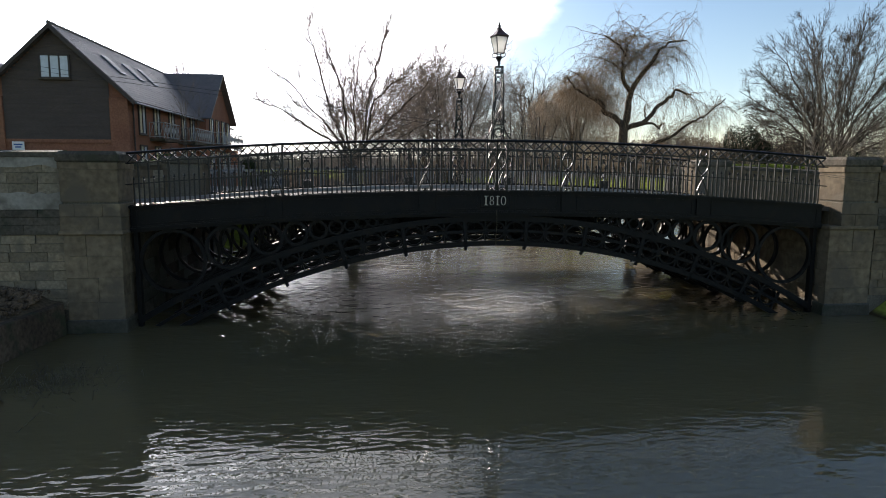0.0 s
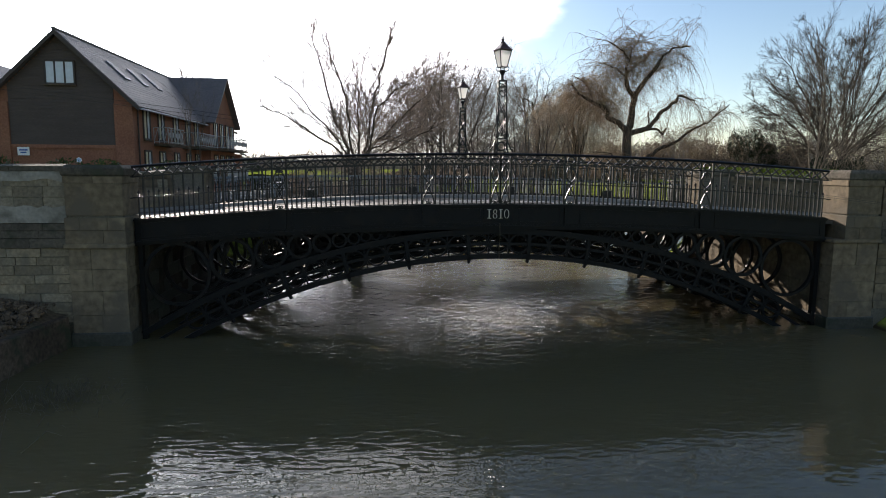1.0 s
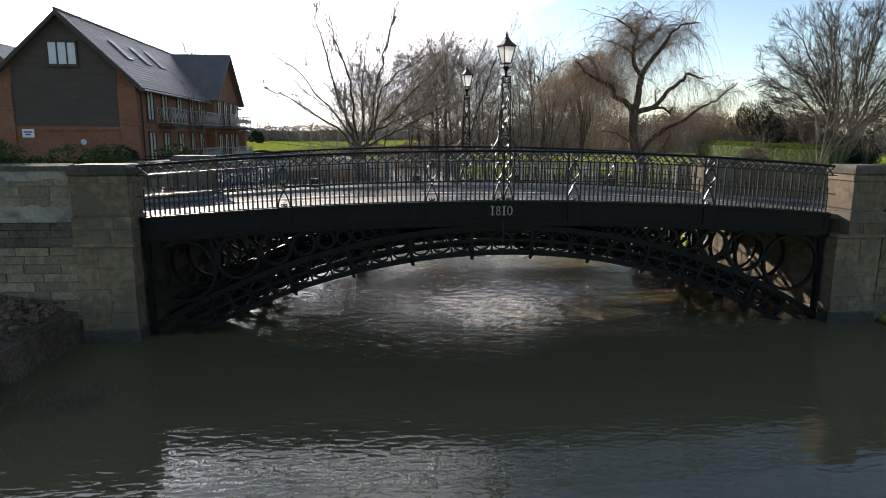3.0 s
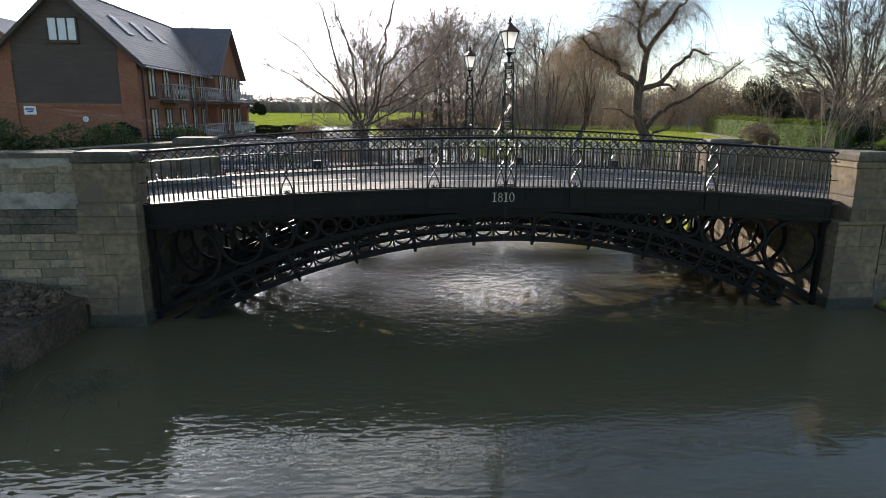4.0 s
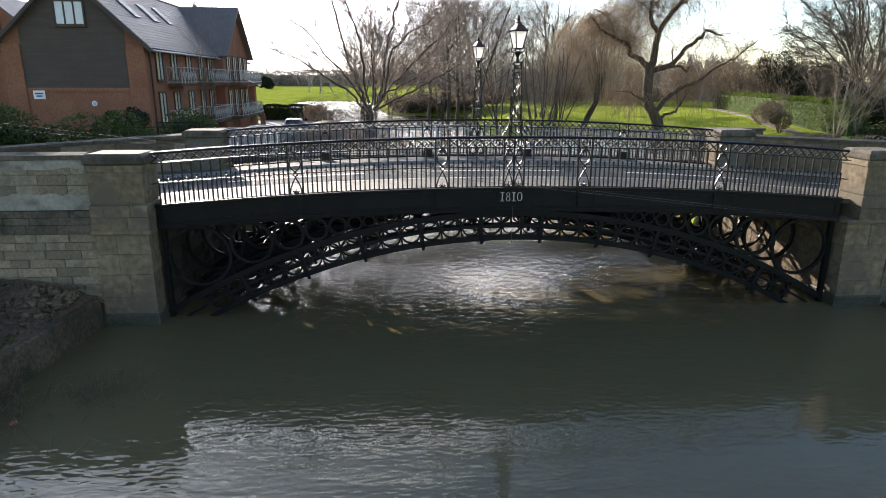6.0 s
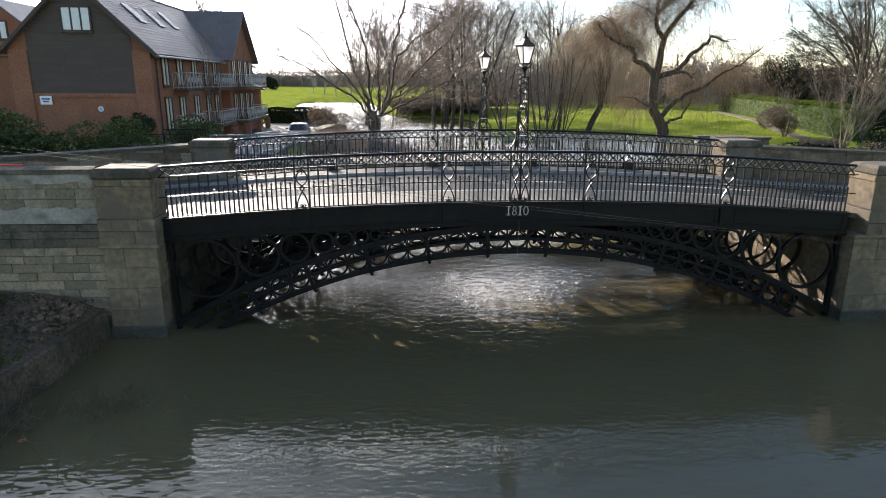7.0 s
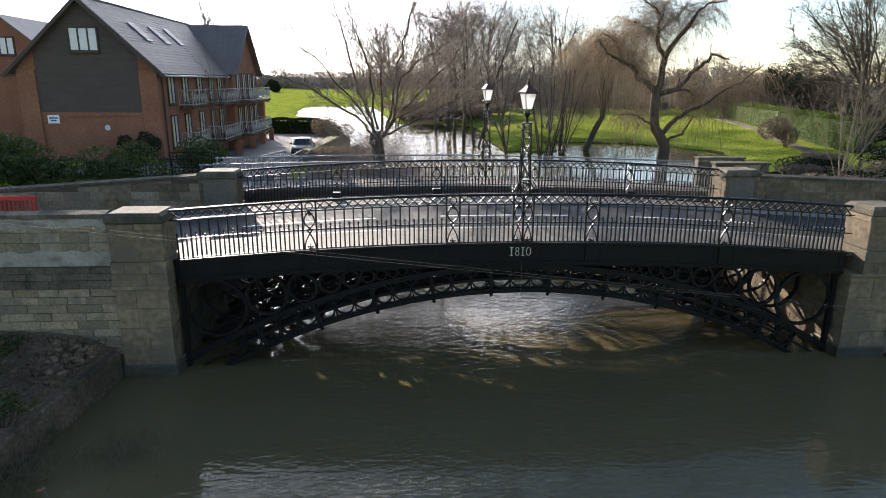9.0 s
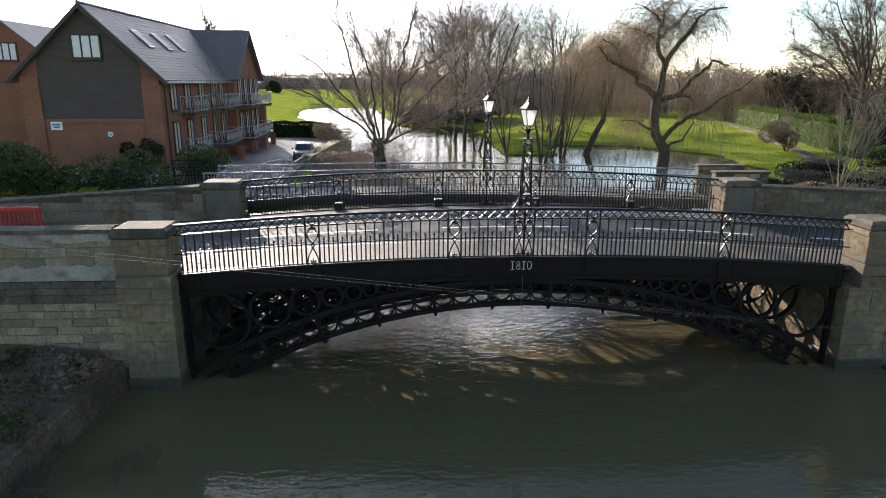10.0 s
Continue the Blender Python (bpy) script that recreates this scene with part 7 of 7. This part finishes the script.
for i, (x, y, rx, rz) in enumerate(((2.5, 104.0, 5, 1.5), (12.0, 118.0, 6, 1.8), (22.0, 112.0, 6, 1.9), (31.0, 106.0, 6, 1.9), (40.0, 100.0, 6, 1.8), (2.6, 94.0, 3, 1.0), (0.0, 93.0, 2.6, 1.0), (5.2, 92.5, 2.6, 1.1), (9.0, 91.0, 2.4, 1.1), (7.0, 96.0, 3.0, 1.2), (0.0, 100.0, 3.2, 1.2), (11.6, 94.0, 3.0, 1.2))):
    bush("shrub", x, y, max(0.1, ground_z(x, y)), rx, 2.5, rz, 5200, 0.2, LEAF_BROWN, "dense brown winter scrub behind the alders", 160 + i, group="riverside scrub", lumps=12)
for i, (x, y, rx, rz) in enumerate(((50.5, 84.0, 3.4, 3.9), (55.0, 82.0, 3.4, 4.2), (46.0, 92.0, 3.6, 3.8), (58.0, 74.0, 3.2, 3.2), (54.0, 64.0, 3.0, 2.6), (48.5, 52.0, 2.8, 1.8))):
    bush("thicket", x, y, 1.0, rx, 2.4, rz, 9000, 0.12, LEAF_BROWN, "tall dense brown winter thicket behind the hedge", 180 + i, group="thickets behind the hedge", lumps=12)
bush("round_shrub", 36.2, 47.0, ground_z(36.2, 47.0), 1.5, 1.5, 1.5, 9000, 0.07, LEAF_BROWN, "rounded reddish-brown dogwood shrub on the lawn", 85, lumps=5)
for i, (x, y, rx, rz, k) in enumerate(((17.0, 11.0, 2.4, 0.5, 0), (20.5, 11.5, 2.4, 0.7, 1), (24.0, 12.5, 2.6, 0.8, 0), (27.5, 15.0, 2.6, 0.9, 1), (31.0, 18.0, 3.0, 1.1, 0), (14.8, 13.5, 2.0, 0.4, 1), (22.0, 16.0, 2.4, 0.6, 1), (26.5, 19.5, 2.4, 0.8, 0), (30.5, 22.5, 2.6, 1.0, 1), (33.5, 20.0, 2.6, 1.2, 0), (23.0, 25.5, 1.6, 0.5, 1), (26.0, 27.5, 1.8, 0.6, 0), (28.5, 30.0, 1.8, 0.6, 1), (31.0, 33.0, 1.6, 0.6, 0), (33.0, 29.0, 2.2, 0.9, 1), (36.0, 26.0, 2.4, 1.1, 0))):
    bush("ground_cover", x, y, ground_z(x, y) - 0.05, rx, 1.6, rz, 4200, 0.08, LEAF_DARK if k else LEAF_BROWN, "low dark evergreen shrub on the bank behind the parapet" if k else "brown winter brush on the bank behind the parapet", 120 + i, group="bank shrubs", lumps=14)
for i, (x, y, rz) in enumerate(((48.6, 68.0, 3.9), (51.5, 69.5, 3.2), (42.0, 44.0, 1.6), (47.0, 49.0, 2.2))):
    bush("evergreen_tree" if rz > 3 else "shrub", x, y, 1.2, 2.2, 2.0, rz, 15000, 0.095, LEAF_DARK, "dark dense evergreen behind the hedge" if rz > 3 else "dark evergreen shrub at the edge of the garden", 140 + i, lumps=12, category="tree" if rz > 3 else "bush")


def hedge(name, x0, y0, x1, y1, z0, h, w, n, size, mat, label, seed):
    rng = np.random.default_rng(seed)
    a, b = np.array((x0, y0)), np.array((x1, y1))
    d = unit(b - a)
    nn = np.array((-d[1], d[0]))
    ln = np.linalg.norm(b - a)
    hob = thing(name, pose(0, 0, 0), label, "hedge")
    core = Shape().loft([[(p[0] + nn[0] * s * w * 0.36, p[1] + nn[1] * s * w * 0.36, z) for s, z in ((-1, z0 - 0.4), (1, z0 - 0.4), (1, z0 + h * 0.86), (-1, z0 + h * 0.86))] for p in (a + d * 0.2, b - d * 0.2)])
    part("branchwork", core, LEAF_HEDGE, hob)

    def pick(r):
        t = r.random() * ln
        k = r.random()
        wob = 0.12 * noise.noise((t * 0.8, 0.3, seed)) * h
        if k < 0.45:
            s, z = -0.5 - 0.1 * r.random(), r.random() * h
        elif k < 0.6:
            s, z = 0.5 + 0.1 * r.random(), r.random() * h
        else:
            s, z = r.uniform(-0.5, 0.5), h * (0.93 + 0.1 * r.random())
        q = a + d * t + nn * s * w * (1 + 0.25 * noise.noise((t * 0.9, z, seed + 2)))
        return (q[0], q[1], z0 + z + wob)
    v, f = leaf_cloud(rng, n, size, pick)
    part("foliage", quads_mesh("foliage", v, f, mat), None, hob)


hedge("clipped_hedge", 38.3, 39.0, 43.2, 59.0, 1.0, 2.8, 1.6, 34000, 0.075, LEAF_HEDGE, "long bright-green hedge bounding the lawn", 201)
hedge("clipped_hedge", 43.3, 59.5, 50.0, 86.0, 1.1, 2.8, 1.6, 30000, 0.085, LEAF_HEDGE, "tall bright-green hedge beyond the path", 202)
hedge("clipped_hedge", -17.0, 55.0, -10.5, 52.8, 1.1, 1.7, 1.3, 8000, 0.10, LEAF_DARK, "dark clipped hedge at the end of the car park", 203)


def brush(name, x, y, z, r, h, n, label, seed, group=""):
    """A tangle of thin bare shoots rising from a patch of ground."""
    rng = np.random.default_rng(seed)
    b = thing(name, pose(x, y, z), label, "bush", group)
    shoots = Limbs()
    spec = [(5, 0.14, 0.03, 4, 0.25, 0.6, 0.5, 0.6), (4, 0.16, 0.0, 3, 0.2, 0.6, 0.5, 0.7), (3, 0.15, 0.0, 0, 0, 0, 0, 0)]
    for _ in range(n):
        a, q = rng.uniform(0, 6.28), r * math.sqrt(rng.random())
        lean = rng.uniform(0.1, 0.9)
        grow(rng, (q * math.cos(a), q * math.sin(a), -0.3), (math.cos(a) * lean, math.sin(a) * lean, 1), h * rng.uniform(0.5, 1.1), 0.016, 0, spec, shoots, shoots)
    part("branchwork", shoots.mesh("branchwork", TWIG), None, b)


for i, (x, y, r, h, n) in enumerate(((-5.4, 20.2, 1.4, 3.2, 60), (-2.9, 19.9, 1.2, 3.3, 60), (-4.4, 22.6, 1.8, 3.6, 70), (-2.0, 22.0, 1.2, 3.0, 45), (-6.6, 24.8, 1.6, 3.0, 50), (-4.1, 19.0, 0.9, 3.4, 50))):
    brush("brushwood", x, y, max(0.0, ground_z(x, y)), r, h, n, "tangled bare brown shoots round the pollard on the bank", 600 + i, "brushwood at the pollard")

def garden_path():
    pts = [(47.0, 83.0), (43.9, 71.0), (41.0, 61.0), (38.4, 50.0), (36.4, 44.0), (33.4, 36.3), (30.8, 30.5), (28.0, 25.5)]
    loops = []
    for i, (x, y) in enumerate(pts):
        for k in range(4):
            if i == len(pts) - 1 and k:
                break
            x2, y2 = pts[min(i + 1, len(pts) - 1)]
            px, py = x + (x2 - x) * k / 4, y + (y2 - y) * k / 4
            z = max(0.35, ground_z(px, py) + 0.09)
            loops.append([(px - 0.6, py, z - 0.3), (px + 0.6, py, z - 0.3), (px + 0.6, py, z), (px - 0.6, py, z)])
    single("garden_path", Shape().loft(loops), GRAVEL, "narrow tan path curving across the lawn", "path", kind="structure")


garden_path()


def far_woods():
    """Bare woodland along the edge of the meadows, far off."""
    rng = np.random.default_rng(301)
    kinds = []
    spec = [(6, 0.10, 0.05, 9, 0.3, 0.7, 0.5, 0.5), (4, 0.14, 0.05, 6, 0.2, 0.65, 0.55, 0.7), (3, 0.15, 0.04, 3, 0.15, 0.6, 0.6, 0.9), (2, 0.1, 0.0, 0, 0, 0, 0, 0)]
    for k in range(4):
        wood = Limbs()
        grow(rng, (0, 0, -0.5), (0.05, 0.02, 1), 9.0, 0.30, 0, spec, wood, wood)
        kinds.append((np.concatenate(wood.v), np.concatenate(wood.f)))
    rows = []
    for x in np.arange(-300, 300, 13.0):
        rows.append((x + rng.normal() * 2, 430 + rng.normal() * 14 + abs(x) * 0.05, rng.uniform(0.9, 1.5)))
    for x in np.arange(12, 175, 6.0):
        rows.append((x + rng.normal() * 2, 118 + rng.normal() * 7 - 0.12 * (x - 20), rng.uniform(0.6, 1.0)))
    for x in np.arange(-26, 14, 4.5):
        rows.append((x * 1.3 + rng.normal() * 2, 215 + rng.normal() * 12, rng.uniform(0.6, 1.0)))
    vs, fs, n = [], [], 0
    for x, y, k in rows:
        v, f = kinds[rng.integers(4)]
        a = rng.uniform(0, 6.28)
        c, s = math.cos(a), math.sin(a)
        r = v * k
        if y > 300:
            r = r * np.array((1.5, 1.5, 1.0))
        p = np.stack([r[:, 0] * c - r[:, 1] * s + x, r[:, 0] * s + r[:, 1] * c + y, r[:, 2] + max(0.3, ground_z(x, y))], 1)
        vs.append(p)
        fs.append(f + n)
        n += len(v)
    # paled twig colour imitates the haze over the distance
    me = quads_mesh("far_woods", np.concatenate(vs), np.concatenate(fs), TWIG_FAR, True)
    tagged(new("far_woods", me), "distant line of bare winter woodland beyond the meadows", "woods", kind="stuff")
    # undergrowth along the foot of the woods
    def pick(r):
        u = r.random()
        if u < 0.7:
            x = r.uniform(-190, 130)
            top = 11.0 + 3.0 * noise.noise((x * 0.035, 1.7, 0)) + 2.5 * noise.noise((x * 0.16, 4.1, 0))
            return (x, 430 + r.normal() * 8, 1.0 + top * r.random() ** 0.8)
        x = r.uniform(-330, 330)
        return (x, 434 + r.normal() * 8, 1.0 + 5.0 * r.random())

    def thicket(r):
        x = r.uniform(14, 190)
        top = 8.6 + 2.4 * noise.noise((x * 0.11, 2.3, 0)) + 1.8 * noise.noise((x * 0.45, 6.1, 0))
        return (x, 124 + r.normal() * 4 - 0.12 * (x - 20), 0.8 + top * r.random() ** 0.8)
    v, f = leaf_cloud(rng, 46000, 0.55, pick)
    v2, f2 = leaf_cloud(rng, 52000, 0.3, thicket)
    f = np.concatenate([f, f2 + len(v)])
    v = np.concatenate([v, v2])
    # the closed heart of the woods behind the outer twigs
    for x0, x1, yy, tip in ((-320, 320, 441, 8.6), (16, 190, 130, 6.0)):
        xs = np.linspace(x0, x1, 260)
        rows2 = np.array([[(x, yy - (0.12 * (x - 20) if yy < 200 else 0) + 1.5 * k + 1.2 * noise.noise((x * 0.2, k * 1.0, 0)), 0.5 + k / 4 * (tip + 2.0 * noise.noise((x * 0.05, 1.7, 0)) + 1.4 * noise.noise((x * 0.3, 4.1, 0)))) for k in range(5)] for x in xs])
        g = np.array([(i * 5 + k, (i + 1) * 5 + k, (i + 1) * 5 + k + 1, i * 5 + k + 1) for i in range(len(xs) - 1) for k in range(4)])
        f = np.concatenate([f, g + len(v)])
        v = np.concatenate([v, rows2.reshape(-1, 3)])
    # scrub colour is paled for haze as well
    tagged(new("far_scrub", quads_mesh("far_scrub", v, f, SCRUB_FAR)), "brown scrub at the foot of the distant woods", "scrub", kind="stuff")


far_woods()


def far_details():
    bush("field_tree", -62.5, 300.0, 1.0, 2.5, 2.4, 2.8, 8000, 0.26, LEAF_DARK, "lone dark round evergreen in the meadow", 401, lumps=14, category="tree")
    rng = np.random.default_rng(402)
    for i, (x, y, h) in enumerate(((-27.8, 74, 13.6), (-26.0, 76, 12.4), (-29.4, 79, 14.2))):
        wood, twigs = Limbs(), Limbs()
        spec = [(9, 0.03, 0.05, 34, 0.12, 0.5, 0.40, 0.3), (5, 0.1, 0.1, 8, 0.2, 0.45, 0.5, 0.6), (4, 0.12, 0.06, 4, 0.2, 0.5, 0.5, 0.7), (3, 0.1, 0.03, 0, 0, 0, 0, 0)]
        grow(rng, (0, 0, -0.4), (0, 0, 1), h, 0.22, 0, spec, wood, twigs)
        finish_tree("poplar_tree", pose(x, y, 1.0), wood, twigs, "slim bare poplar behind the flats", "poplars behind the flats")
    # roofs and a spire on the skyline
    for x, y, w, h in ((62, 150, 10, 6.5), (76, 156, 12, 7), (-118, 380, 14, 8), (-96, 392, 12, 7.5), (92, 128, 11, 6.5)):
        hs = thing("distant_house", pose(x, y, ground_z(x, y)), "distant brick house with tiled roof among trees", "house", "distant houses")
        part("wall", Shape().box(-w / 2, w / 2, -4, 4, -0.5, h * 0.6), BRICK, hs)
        part("roof", Shape().loft([[(xx, -4.4, h * 0.58), (xx, 0, h), (xx, 4.4, h * 0.58)] for xx in (-w / 2 - 0.3, w / 2 + 0.3)]), TILES, hs)
        part("chimney", Shape().box(w * 0.25, w * 0.25 + 0.8, -0.5, 0.5, h * 0.8, h + 1.2), BRICK, hs)
        for k in (-0.25, 0.25):
            part("window", Shape().box(w * k - 0.6, w * k + 0.6, -4.06, -3.98, h * 0.3, h * 0.5), PANE, hs)
    ch = thing("church", pose(184, 385, 1.0), "distant stone church tower with small spire", "church")
    part("tower", Shape().box(-2.6, 2.6, -2.6, 2.6, 0, 13), STONE_GREY, ch)
    part("spire", Shape().lathe([(2.4, 13), (1.1, 18), (0.1, 22)], 8), TILES, ch)


far_details()
sapling(-14.1, 24.5, 2.0, 41, 5.6, 7, "thin bare young tree in front of the balconies")


def bank_litter():
    """Fallen leaves and a few weeds on the bare soil below the wall."""
    rng = np.random.default_rng(501)

    def lie(r):
        y = -0.5 - abs(r.normal()) * 2.2
        edge = -9.78 + 0.10 * y - 0.3
        x = edge - abs(r.normal()) * 1.6
        return (x, y, 0.44 + 0.22 * min(1, (edge - x) / 1.5) + 0.30 * max(0, 1 - abs(y) / 1.8) + 0.05 * r.random())
    v, f = leaf_cloud(rng, 2600, 0.035, lie)
    tagged(new("fallen_leaves", quads_mesh("fallen_leaves", v, f, LEAF_BROWN)), "fallen brown leaves and twigs on the bare soil", "leaf litter", kind="stuff")
    for i, (x, y, rx, n) in enumerate(((-12.1, -0.75, 0.5, 420), (-12.9, -1.5, 0.6, 520), (-11.9, -2.6, 0.4, 300), (-13.4, -2.9, 0.6, 420), (-10.6, -3.9, 0.45, 380), (-10.9, -4.9, 0.5, 420), (-11.6, -4.3, 0.45, 300))):
        bush("weed_clump", x, y, 0.62, rx, rx * 0.8, 0.16, n, 0.05, LEAF, "low dark green weeds on the bare soil", 510 + i, group="bank weeds", lumps=8, category="weeds")


bank_litter()


def build_litter():
    """A crushed orange drinks can afloat by the low wall."""
    can = thing("crushed_can", pose(-9.47, -4.97, WATER_Z + 0.012, 0, 82, 35), "crushed orange drinks can floating by the low wall", "can")
    rng = random.Random(77)
    loops = []
    for r, z in ((0.024, -0.062), (0.032, -0.056), (0.033, -0.02), (0.027, 0.012), (0.032, 0.045), (0.026, 0.058)):
        loops.append([(r * math.cos(a) * rng.uniform(0.85, 1.05), r * math.sin(a) * rng.uniform(0.6, 0.85), z) for a in [2 * math.pi * i / 12 for i in range(12)]])
    part("body", Shape().loft(loops), ORANGE, can, smooth=True)
    part("lid", Shape().lathe([(0.001, 0.059), (0.022, 0.059), (0.024, 0.063), (0.021, 0.064)], 12), GREY_PAINT, can, "bare metal lid")


build_litter()
